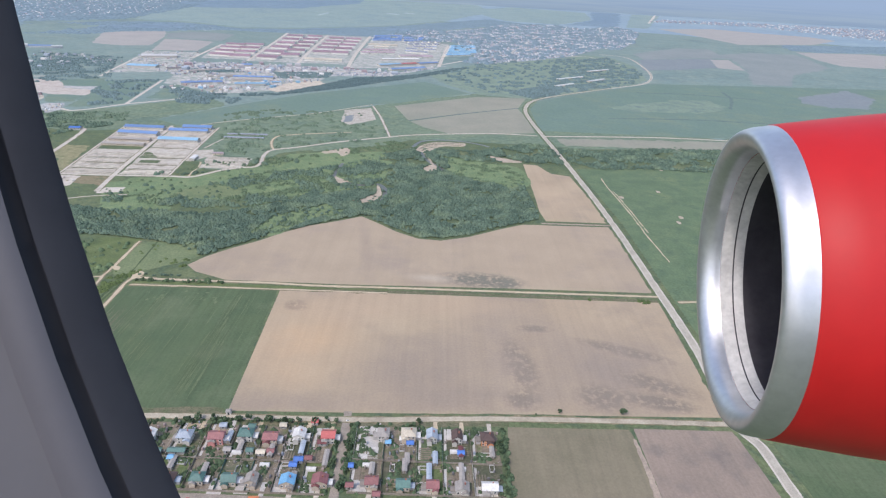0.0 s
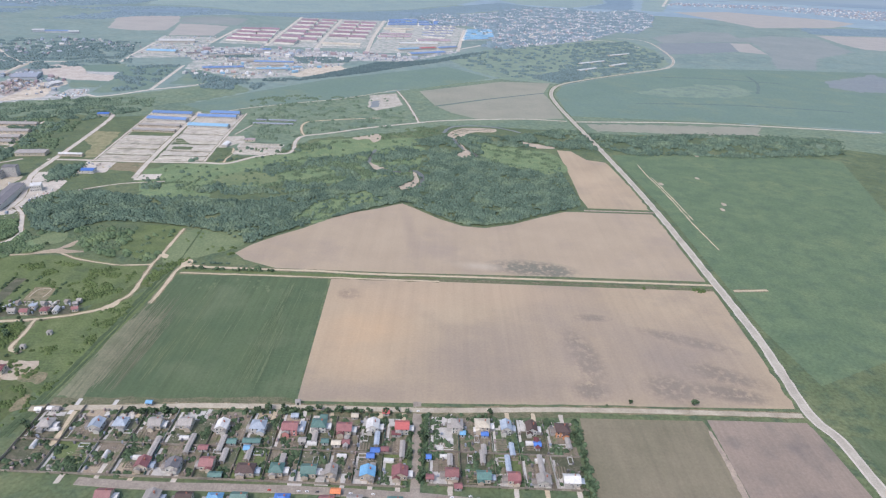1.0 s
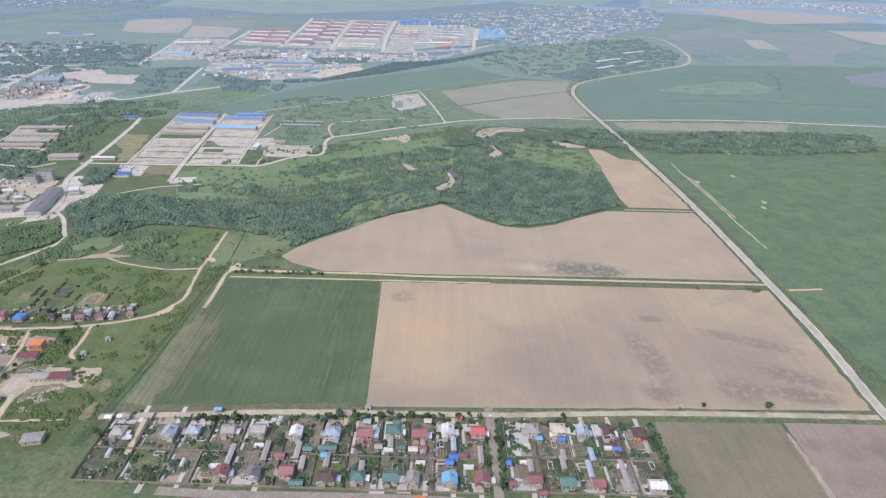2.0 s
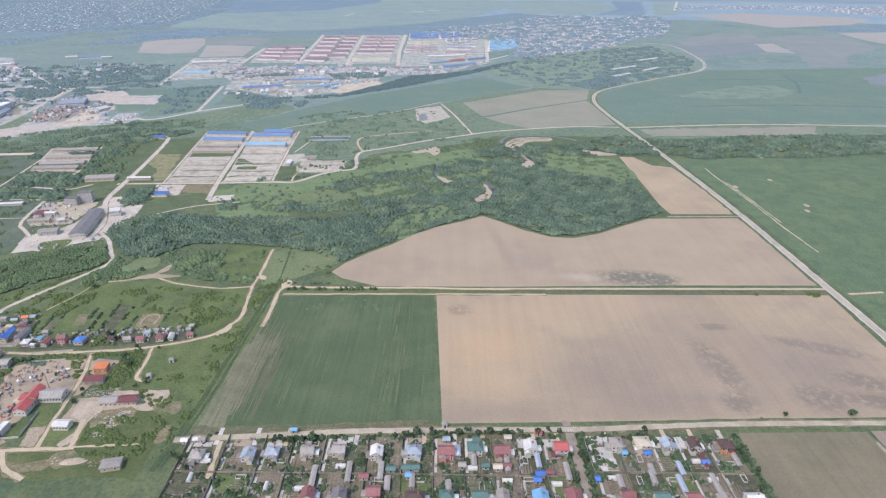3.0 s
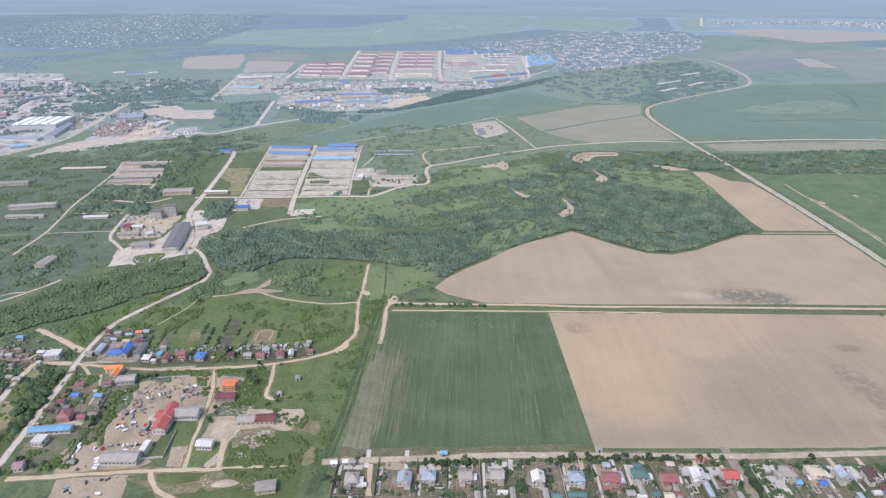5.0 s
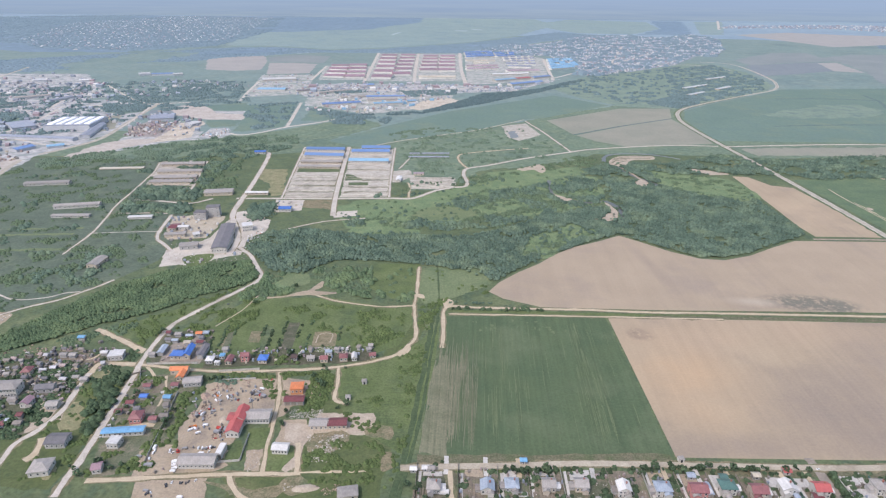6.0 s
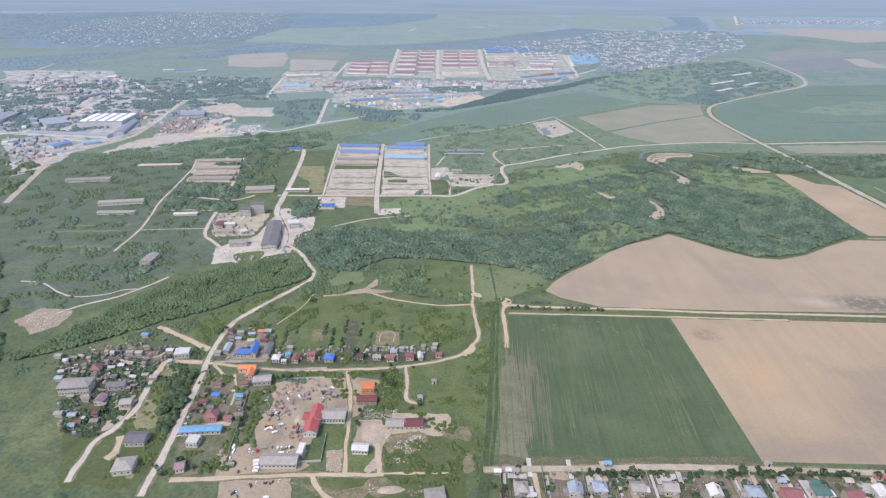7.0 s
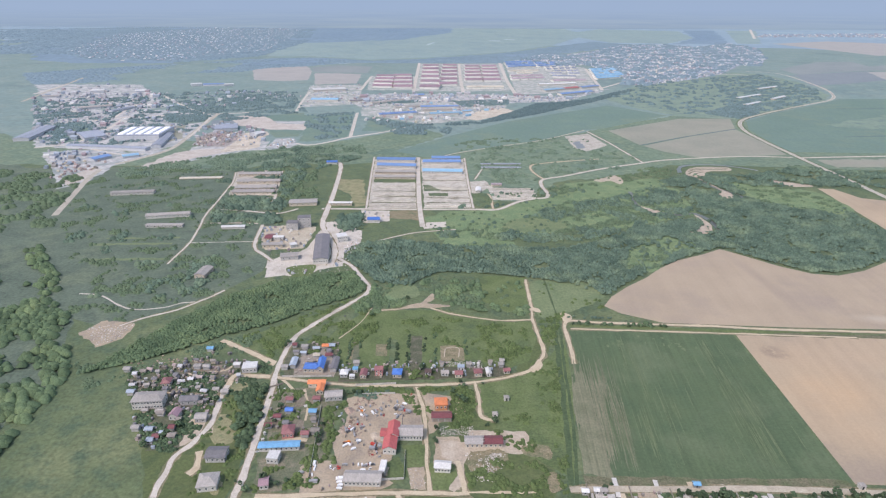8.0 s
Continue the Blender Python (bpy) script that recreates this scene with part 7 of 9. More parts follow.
wood("wood", [(-146, 634), (-108, 640), (-85, 663), (-45, 669), (-24, 738), (9, 756), (59, 705), (114, 714), (118, 595), (101, 583), (69, 564), (39, 542), (10, 531), (-12, 532), (-36, 549), (-59, 568), (-75, 582), (-97, 567), (-126, 548), (-147, 527), (-166, 506)],
     2.15, 3.4, LEAF, "dense broadleaf wood along the ploughed field", 32, 4, gaps=-0.40, clump=15)
wood("wood", [(-559, 329), (-544, 371), (-529, 406), (-512, 439), (-484, 467), (-450, 485), (-419, 495), (-400, 467), (-407, 450), (-434, 429), (-460, 400), (-487, 382), (-513, 359), (-540, 339)],
     2.0, 3.2, NEAR_LEAF, "belt of dense broadleaf trees along an old river course", 33, 4, gaps=-0.5, clump=15)
wood("wood", [(-123, 734), (-93, 791), (-25, 849), (68, 854), (147, 908), (189, 896), (192, 807), (138, 809), (73, 806), (25, 763), (-21, 756), (-61, 702), (-98, 661), (-123, 693)],
     3.0, 3.8, LEAF, "loose wood along a winding river arm", 34, 4, gaps=-0.16, clump=24)
wood("wood", [(-62, 690), (-46, 730), (-24, 756), (8, 762), (28, 735), (10, 700), (-40, 664)], 2.5, 3.4, LEAF, "dense trees between two river arms", 283, 4, gaps=-0.4, clump=15)
wood("wood", [(188, 889), (253, 882), (342, 914), (456, 925), (596, 928), (549, 844), (401, 807), (307, 805), (231, 792), (198, 819)], 3.6, 3.6, LEAF, "tree belt east of the highway", 35, 4, gaps=-0.12, clump=30)
wood("scrub", [(-311, 731), (-201, 778), (-149, 746), (-68, 742), (-66, 680), (-139, 637), (-188, 592), (-246, 579), (-302, 582), (-348, 585), (-363, 617)], 3.2, 3.0, LEAF, "loose willows with clearings", 36, 3, gaps=0.10, clump=24)
wood("scrub", [(-311, 731), (-201, 778), (-149, 746), (-68, 742), (-66, 680), (-139, 637), (-188, 592), (-246, 579), (-302, 582), (-348, 585), (-363, 617)], 2.6, 1.1, SHRUB, "patchy low willow scrub", 136, 2, gaps=0.06, clump=9)
wood("wood", [(-207, 720), (-124, 744), (-119, 668), (-170, 631), (-215, 612), (-262, 605)], 2.8, 1.5, SHRUB, "patchy scrub before the wood", 37, 3, gaps=-0.06, clump=16)
for k, clump in enumerate(([(-571, 496), (-561, 516), (-540, 487), (-533, 454), (-540, 443), (-554, 457)], [(-595, 459), (-576, 470), (-549, 463), (-541, 441), (-560, 431), (-581, 439)])):
    wood("wood", clump, 2.6, 3.0, LEAF, "dark clump of trees round an old shed", 38 + 300 * k, 4, gaps=-0.1 + 0.25 * k, clump=14)
wood("scrub", [(-619, 398), (-640, 440), (-590, 480), (-560, 520), (-520, 500), (-500, 480), (-519, 446), (-540, 420), (-571, 395)], 2.6, 1.2, SHRUB, "low scrub on rough pasture above a track", 339, 2, gaps=0.12, clump=14)
wood("wood", [(-631, 691), (-554, 694), (-537, 653), (-604, 647)], 4.4, 4.6, LEAF, "dense tree row between old farm sheds", 39, 7)
wood("wood", [(-606, 622), (-538, 637), (-526, 611), (-595, 603)], 4.4, 4.6, LEAF, "dense tree row between old farm sheds", 40, 7)
wood("wood", [(-674, 818), (-638, 954), (-546, 962), (-494, 936), (-496, 900), (-546, 829), (-553, 746), (-535, 657), (-571, 744)], 3.3, 3.2, LEAF, "loose wood behind the old farm", 41, 3, gaps=-0.02, clump=26)
wood("wood", [(-466, 635), (-444, 650), (-436, 610), (-444, 593), (-458, 600)], 3.8, 4.6, LEAF, "clump of trees by the works", 42, 7)
wood("wood", [(-457, 320), (-434, 328), (-430, 306), (-426, 272), (-430, 267), (-442, 284), (-441, 299)], 3.0, 4.6, LEAF_DARK, "clump of tall dark trees beside the settlement road", 43, 6, gaps=-0.3, clump=8)
wood("wood", [(-388, 401), (-344, 422), (-271, 411), (-267, 374), (-303, 357), (-308, 377), (-340, 389)], 1.9, 1.0, NEAR_SHRUB, "scattered shrubs in overgrown gardens", 44, 4, gaps=0.24, clump=12)
wood("wood", [(-296, 485), (-267, 488), (-268, 428), (-301, 430), (-328, 442), (-339, 471)], 3.4, 2.8, NEAR_LEAF, "rough scrub beside a dirt track", 45, 4, gaps=0.30, clump=20)
wood("wood", [(-258, 488), (-212, 471), (-207, 447), (-239, 440), (-252, 397), (-260, 396)], 2.0, 1.0, NEAR_SHRUB, "low lush scrub between track and field", 46, 4, gaps=0.05, clump=16)
wood("wood", [(-271, 373), (-261, 405), (-259, 481), (-255, 482), (-249, 422), (-251, 360), (-253, 312), (-256, 269), (-260, 233), (-264, 233), (-261, 282)], 1.6, 0.8, NEAR_SHRUB, "weedy overgrown ditch along a field", 47, 3, gaps=0.22, clump=7)
wood("wood", [(-311, 275), (-269, 276), (-264, 253), (-287, 248), (-307, 254)], 1.7, 1.0, NEAR_SHRUB, "weeds and bushes over rubble", 48, 4, gaps=0.2, clump=7)
wood("wood", [(113, 420), (161, 424), (189, 422), (188, 419), (112, 417)], 2.5, 1.4, NEAR_SHRUB, "weeds on a verge", 49, 4, gaps=0.22, clump=9)
wood("wood", [(-238, 418), (-180, 420), (-177, 425), (-239, 422)], 3.2, 3.4, NEAR_LEAF, "hedge of bushes beside a dirt track", 50, 7, gaps=-0.05, clump=12)
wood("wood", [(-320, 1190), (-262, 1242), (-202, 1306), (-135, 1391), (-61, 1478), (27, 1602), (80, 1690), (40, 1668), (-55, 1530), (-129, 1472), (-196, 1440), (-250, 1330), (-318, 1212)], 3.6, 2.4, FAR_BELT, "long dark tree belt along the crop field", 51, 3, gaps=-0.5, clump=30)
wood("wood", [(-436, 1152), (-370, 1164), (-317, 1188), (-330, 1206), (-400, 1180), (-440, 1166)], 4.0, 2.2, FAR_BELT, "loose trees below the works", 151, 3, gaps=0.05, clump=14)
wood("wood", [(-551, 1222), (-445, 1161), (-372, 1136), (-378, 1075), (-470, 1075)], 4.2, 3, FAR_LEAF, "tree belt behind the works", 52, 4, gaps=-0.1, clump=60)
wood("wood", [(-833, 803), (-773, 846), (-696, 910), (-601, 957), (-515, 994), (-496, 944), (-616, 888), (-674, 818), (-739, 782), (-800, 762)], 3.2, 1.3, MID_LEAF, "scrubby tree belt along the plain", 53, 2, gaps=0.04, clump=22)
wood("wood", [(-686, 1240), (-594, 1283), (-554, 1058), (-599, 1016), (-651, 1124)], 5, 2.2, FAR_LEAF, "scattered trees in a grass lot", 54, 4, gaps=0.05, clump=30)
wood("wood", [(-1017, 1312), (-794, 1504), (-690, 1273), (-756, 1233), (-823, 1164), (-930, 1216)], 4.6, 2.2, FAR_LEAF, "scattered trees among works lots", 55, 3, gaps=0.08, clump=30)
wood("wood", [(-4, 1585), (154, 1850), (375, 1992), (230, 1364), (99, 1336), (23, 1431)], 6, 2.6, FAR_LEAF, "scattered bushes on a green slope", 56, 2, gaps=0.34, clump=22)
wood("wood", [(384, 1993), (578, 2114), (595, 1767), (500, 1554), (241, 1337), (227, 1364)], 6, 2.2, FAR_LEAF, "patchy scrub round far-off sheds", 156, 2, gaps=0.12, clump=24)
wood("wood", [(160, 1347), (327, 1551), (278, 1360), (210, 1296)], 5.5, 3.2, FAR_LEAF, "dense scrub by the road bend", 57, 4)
wood("scrub", [(-850, 718), (-794, 806), (-674, 818), (-616, 715), (-516, 541), (-538, 499), (-584, 439), (-623, 426), (-732, 552)], 2.4, 0.6, SHRUB, "low patchy scrub over an old pasture", 66, 1, gaps=0.30, clump=18)
wood("scrub", [(-850, 718), (-794, 806), (-674, 818), (-616, 715), (-516, 541), (-538, 499), (-584, 439), (-623, 426), (-732, 552)], 3.6, 2.4, LEAF, "odd bushes over an old pasture", 166, 3, gaps=0.50, clump=22)
wood("scrub", [(-406, 470), (-378, 473), (-341, 492), (-301, 496), (-267, 488), (-268, 428), (-301, 430), (-332, 446), (-357, 464), (-376, 433), (-391, 418)], 2.2, 1.2, SHRUB, "low scrub between wood and track", 137, 3, gaps=0.10, clump=8)
wood("scrub", [(-406, 470), (-378, 473), (-341, 492), (-301, 496), (-267, 488), (-268, 428), (-301, 430), (-332, 446), (-357, 464), (-376, 433), (-391, 418)], 3.4, 3.2, NEAR_LEAF, "loose bushes between wood and track", 138, 4, gaps=0.28, clump=15)
wood("scrub", [(-432, 378), (-410, 418), (-388, 428), (-378, 400), (-392, 376), (-420, 362)], 2.0, 1.5, NEAR_SHRUB, "overgrown bushes among neglected gardens", 340, 4, gaps=0.08, clump=9)
wood("wood", [(-409, 439), (-395, 458), (-378, 446), (-364, 446), (-366, 436), (-387, 420), (-401, 422)], 2.2, 2.2, NEAR_LEAF, "dense bushes between road and track", 341, 4, gaps=-0.15, clump=10)
wood("scrub", [(-306, 412), (-272, 412), (-268, 380), (-290, 362), (-310, 385)], 1.8, 0.9, NEAR_SHRUB, "tall weeds in a meadow by the lane", 342, 3, gaps=0.10, clump=9)
wood("garden_bushes", [(-351, 350), (-334, 351), (-333, 342), (-348, 341)], 1.9, 2.2, NEAR_SHRUB, "dark bushes beside the lane", 343, 4, gaps=-0.2, clump=9, category="bushes")
wood("garden_bushes", [(-318, 340), (-313, 340), (-312, 336), (-317, 335)], 1.5, 2.6, LEAF_DARK, "big dark bush at a lane corner", 344, 5, gaps=-0.5, clump=9, category="bushes")
wood("scrub", [(-484, 374), (-458, 395), (-432, 423), (-410, 444), (-413, 416), (-438, 385), (-439, 352)], 1.9, 0.7, NEAR_SHRUB, "tufts on a grass bank", 139, 2, gaps=0.12, clump=6)
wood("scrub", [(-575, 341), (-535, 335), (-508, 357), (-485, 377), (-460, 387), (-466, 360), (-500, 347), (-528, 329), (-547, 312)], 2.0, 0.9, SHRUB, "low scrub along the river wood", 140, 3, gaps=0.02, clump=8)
wood("scrub", [(-468, 313), (-434, 328), (-423, 286), (-426, 268), (-426, 240), (-444, 235), (-454, 265)], 1.8, 0.7, NEAR_SHRUB, "rough weeds beside the settlement road", 141, 2, gaps=0.05, clump=6)
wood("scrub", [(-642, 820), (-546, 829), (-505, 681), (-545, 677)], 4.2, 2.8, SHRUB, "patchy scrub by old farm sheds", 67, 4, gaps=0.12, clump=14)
wood("scrub", [(-356, 328), (-331, 294), (-302, 296), (-254, 331), (-256, 262), (-287, 279), (-299, 304), (-305, 333)], 1.9, 0.8, NEAR_SHRUB, "low weeds at the meadow's edge", 69, 3, gaps=0.30, clump=12)
wood("scrub", [(-362, 1016), (-295, 1055), (-126, 1073), (-72, 920), (-126, 859), (-217, 820), (-255, 737), (-309, 808)], 3.6, 1.2, MID_LEAF, "scattered scrub in weedy fields by the farm", 79, 2, gaps=0.26, clump=14)
wood("scrub", [(-230, 753), (-193, 787), (-61, 887), (-25, 856), (-99, 776), (-151, 729), (-212, 715)], 3.2, 1.6, SHRUB, "scattered bushes on a meadow", 96, 4, gaps=0.16, clump=12)
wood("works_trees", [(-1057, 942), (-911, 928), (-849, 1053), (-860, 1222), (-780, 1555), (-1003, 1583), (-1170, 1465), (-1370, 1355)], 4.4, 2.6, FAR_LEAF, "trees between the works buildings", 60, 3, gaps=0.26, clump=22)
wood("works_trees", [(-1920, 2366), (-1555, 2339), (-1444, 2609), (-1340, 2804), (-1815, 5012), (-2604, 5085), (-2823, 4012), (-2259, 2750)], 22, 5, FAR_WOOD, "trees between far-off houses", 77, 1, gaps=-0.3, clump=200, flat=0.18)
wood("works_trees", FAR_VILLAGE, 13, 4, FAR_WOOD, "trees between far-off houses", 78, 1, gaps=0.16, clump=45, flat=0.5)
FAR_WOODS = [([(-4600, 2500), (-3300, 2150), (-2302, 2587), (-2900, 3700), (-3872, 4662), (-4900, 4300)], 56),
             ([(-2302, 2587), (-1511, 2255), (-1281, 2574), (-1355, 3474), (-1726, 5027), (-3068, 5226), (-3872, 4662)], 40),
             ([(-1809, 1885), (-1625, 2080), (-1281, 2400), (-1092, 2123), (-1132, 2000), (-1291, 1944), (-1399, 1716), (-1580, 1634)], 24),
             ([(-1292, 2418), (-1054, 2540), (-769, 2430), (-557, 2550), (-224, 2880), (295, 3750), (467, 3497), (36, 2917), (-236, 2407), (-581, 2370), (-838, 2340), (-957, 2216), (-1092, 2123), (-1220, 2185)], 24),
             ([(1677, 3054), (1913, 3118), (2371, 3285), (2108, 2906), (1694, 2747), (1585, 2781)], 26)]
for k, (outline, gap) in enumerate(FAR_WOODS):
    wood("far_wood", outline, gap * 0.5, 4, FAR_WOOD, "wood on the far plain, haze-blue in colour", 70 + k, 1, gaps=-0.25, clump=300, flat=0.14)


for k, clearing in enumerate(([(17, 816), (73, 798), (114, 781), (125, 715), (97, 689), (67, 713), (24, 729)], [(-164, 569), (-116, 609), (-108, 588), (-151, 535), (-175, 519)], [(-225, 651), (-173, 686), (-155, 662), (-194, 628), (-224, 626)], [(-167, 534), (-147, 575), (-107, 580), (-132, 547), (-154, 517)])):
    bushes = CLEAR.copy()
    CLEAR.clear()
    wood("scrub", clearing, 2.4, 0.9, SHRUB, "low bushes in a clearing", 270 + k, 2, gaps=0.28, clump=9)
    CLEAR.extend(bushes)


def bush_row(name, a, b, count, spread, size, material, label, seed):
    """Uneven bushes along a line, touching in places."""
    rng, centres, radii = random.Random(seed), [], []
    for _ in range(count):
        f = rng.random()
        if noise.noise(Vector((f * 9, seed, 0))) < -0.22:
            continue
        x, y = a[0] + (b[0] - a[0]) * f + rng.gauss(0, spread), a[1] + (b[1] - a[1]) * f + rng.gauss(0, spread)
        r = size * rng.uniform(0.5, 1.2)
        for _ in range(4):
            t, d = rng.uniform(0, 6.28), r * rng.uniform(0.1, 0.7)
            centres.append((x + d * math.cos(t), y + d * math.sin(t), r * rng.uniform(0.35, 0.95))), radii.append(r * rng.uniform(0.4, 0.7))
    return tagged(put(name, clumps_mesh(name, centres, radii, material, seed, 0.85, dome=True)), label, "bushes", kind="stuff")


bush_row("hedge", (-237, 419.3), (-166, 420.6), 60, 0.5, 1.7, LEAF_DARK, "dark bushes between two field tracks", 301)
bush_row("hedge", (-236, 428.5), (-205, 429.5), 16, 0.7, 1.6, LEAF, "bushes beyond the field road", 302)
bush_row("hedge", (-38.6, 262), (-39.4, 212), 60, 0.9, 1.8, LEAF_DARK, "dense dark trees along the village lane", 303)
bush_row("hedge", (-46.4, 258), (-46.0, 212), 34, 0.6, 1.5, LEAF_DARK, "dark trees along the village lane", 304)
bush_row("hedge", (46.5, 262), (46, 205), 70, 1.6, 1.7, LEAF_DARK, "overgrown dark hedge at the village's edge", 305)
bush_row("hedge", (-205, 256.5), (-176, 257.5), 26, 0.8, 1.6, LEAF_DARK, "dark bushes before village houses", 306)
bush_row("hedge", (-122, 262), (-104, 263), 16, 0.6, 1.3, LEAF_DARK, "dark conifers before village houses", 307)
bush_row("hedge", (-92, 263.5), (-70, 264.5), 22, 0.5, 1.1, LEAF_DARK, "row of dark conifers along the road", 308)

# land on the far side of the settlement
patch("meadow", [(-1500, 150), (-560, 150), (-575, 330), (-640, 420), (-760, 590), (-930, 800), (-1500, 900)], 0.03, PASTURE, "rough pasture beyond the settlement", "field", ragged=12)
wood("wood", [(-1100, 120), (-560, 120), (-556, 300), (-600, 380), (-640, 430), (-770, 560), (-1000, 700)], 5.0, 4.4, NEAR_LEAF, "loose broadleaf wood beyond the settlement", 280, 3, gaps=0.02, clump=45)
wood("scrub", [(-1000, 420), (-760, 580), (-850, 760), (-1100, 800)], 5.5, 2.6, SHRUB, "patchy scrub beyond the pasture", 281, 3, gaps=0.05, clump=30)
wood("wood", [(-480, 130), (-380, 130), (-380, 215), (-430, 222), (-470, 225)], 4.0, 3.6, NEAR_LEAF, "trees before the settlement lanes", 282, 4, gaps=0.05, clump=20)


# ---------------------------------------------------------------- single trees
def tree_thing(seed, height, spread, material=None):
    rng = random.Random(seed)
    root = new("tree")
    n, rings = 7, ((0, 0.16), (0.35, 0.12), (0.7, 0.06))
    verts, faces = [], []
    for s, r in rings:
        verts += [(r * height / 5 * math.cos(6.283 * k / n), r * height / 5 * math.sin(6.283 * k / n), s * height - (0.1 if s == 0 else 0)) for k in range(n)]
    for j in range(2):
        faces += [(j * n + k, j * n + (k + 1) % n, (j + 1) * n + (k + 1) % n, (j + 1) * n + k) for k in range(n)]
    for _ in range(4):
        a, r = rng.uniform(0, 6.28), spread * 0.55
        base, tip = Vector((0, 0, 0.38 * height)), Vector((r * math.cos(a), r * math.sin(a), 0.66 * height))
        m = len(verts)
        verts += [base + Vector((0.06, 0, 0)), base + Vector((-0.06, 0.06, 0)), base + Vector((-0.06, -0.06, 0)), tip]
        faces += [(m, m + 1, m + 3), (m + 1, m + 2, m + 3), (m + 2, m, m + 3)]
    put("trunk", mesh_of("trunk", verts, faces, BARK), root)
    centres, radii = [], []
    for _ in range(26):
        a, e, d = rng.uniform(0, 6.28), rng.uniform(-0.6, 1.0), rng.uniform(0.45, 1.0)
        centres.append((spread * d * math.cos(a) * (1 - 0.35 * max(e, 0)), spread * d * math.sin(a) * (1 - 0.35 * max(e, 0)), height * (0.62 + 0.3 * e)))
        radii.append(spread * rng.uniform(0.22, 0.42))
    put("crown", clumps_mesh("crown", centres, radii, material or LEAF_DARK, seed), root)
    return tagged(root, "small broadleaf garden tree with a rounded uneven crown", "tree", "garden trees")


TREES = [tree_thing(101 + k, 4.2 + 0.5 * k, 1.7 + 0.22 * k) for k in range(5)]
tree_spots = []
rng = random.Random(9)
TREE_LINES = [([(-206, 254), (-189, 256), (-168, 255)], 7),
              ([(-139, 258), (-128, 258)], 3),
              ([(-121, 261), (-113, 258)], 4),
              ([(-105, 263), (-94, 263)], 5),
              ([(-88, 263), (-69, 264)], 10),
              ([(-63, 264), (-48, 265)], 5),
              ([(-39, 261), (-40, 236), (-39, 214)], 16),
              ([(42, 257), (46, 240), (43, 215)], 12),
              ([(-6, 264), (0, 265)], 4),
              ([(-47, 251), (-46, 220)], 5),
              ([(-200, 256), (-190, 256)], 5),
              ([(-141, 261), (-117, 262)], 6),
              ([(-255, 245), (-243, 235)], 5),
              ([(-390, 323), (-375, 321)], 7)]
TREE_LINES += [([(-342, 351), (-333, 348)], 4),
               ([(-321, 331), (-309, 316)], 8),
               ([(-328, 294), (-325, 280)], 4),
               ([(-299, 299), (-293, 302)], 4),
               ([(-420, 306), (-420, 286)], 6),
               ([(-392, 296), (-389, 271)], 6),
               ([(-477, 289), (-469, 282)], 5),
               ([(-465, 303), (-461, 308)], 4),
               ([(-508, 310), (-499, 316)], 4),
               ([(-485, 267), (-475, 277)], 6),
               ([(-429, 247), (-415, 241)], 4),
               ([(-412, 249), (-394, 246)], 8),
               ([(-440, 366), (-436, 378)], 4),
               ([(-303, 351), (-299, 333)], 2)]
for line, count in TREE_LINES:
    for k in range(count):
        s = (k + 0.5) / count * (len(line) - 1)
        i = min(int(s), len(line) - 2)
        (ax, ay), (bx, by) = line[i], line[i + 1]
        f = s - i
        tree_spots.append((ax + (bx - ax) * f + rng.uniform(-1.5, 1.5), ay + (by - ay) * f + rng.uniform(-1.5, 1.5)))
for place in [(83, 280), (122, 281), (68, 277)] + [(-316, 338), (-322, 362), (-388, 418), (-364, 448), (-292, 464)]:
    tree_spots.append(place)
for k, (x, y) in enumerate(tree_spots):
    size = rng.uniform(0.5, 0.95)
    m = pose(x, y, 0, 0, 0, rng.uniform(0, 360)) @ Matrix.Diagonal((size, size, size * rng.uniform(0.85, 1.15), 1))
    if k < len(TREES):
        TREES[k].matrix_basis = m
    else:
        copy_thing(TREES[k % len(TREES)], m)


# ---------------------------------------------------------------- village plots: ground, fences, beds
def fence(ax, ay, bx, by, height, material, label):
    """A fence of boarded panels between posts."""
    length, turn = math.hypot(bx - ax, by - ay), math.degrees(math.atan2(by - ay, bx - ax))
    n = max(1, round(length / 4.4))
    step = length / n
    root = tagged(new("fence"), label, "fence", "garden fences")
    root.matrix_basis = pose(ax, ay, 0, 0, 0, turn)
    panel = mesh_of("panel", *box(0.06, step - 0.06, -0.05, 0.05, 0.15, height), material)
    post = mesh_of("post", *box(-0.08, 0.08, -0.08, 0.08, -0.1, height + 0.12), TIMBER)
    for k in range(n + 1):
        put("post", post, root, pose(step * k, 0, 0))
        if k < n:
            put("panel", panel, root, pose(step * k, 0, 0))


BED_ROWS = {w: mesh_of("soil_ridge", *box(-w / 2, w / 2, 0, 0.9, -0.02, 0.28, taper=0.12), GARDEN) for w in (5, 6.5, 4)}
CANE_MESH = mesh_of("cold_frame", *joined(box(-2.5, 2.5, 0, 0.15, 0, 0.8), box(-2.5, 2.5, 2.4, 2.55, 0, 0.8), box(-2.5, -2.35, 0.15, 2.4, 0, 0.8), box(2.35, 2.5, 0.15, 2.4, 0, 0.8)), ROOF["white"])
TUNNEL_MESH = mesh_of("greenhouse", *roof_solid(5, 2.6, 0.2, 1.9, "barrel", over=0.0), ROOF["white"])
TILT_X = -math.tan(radians(VILLAGE_TURN))


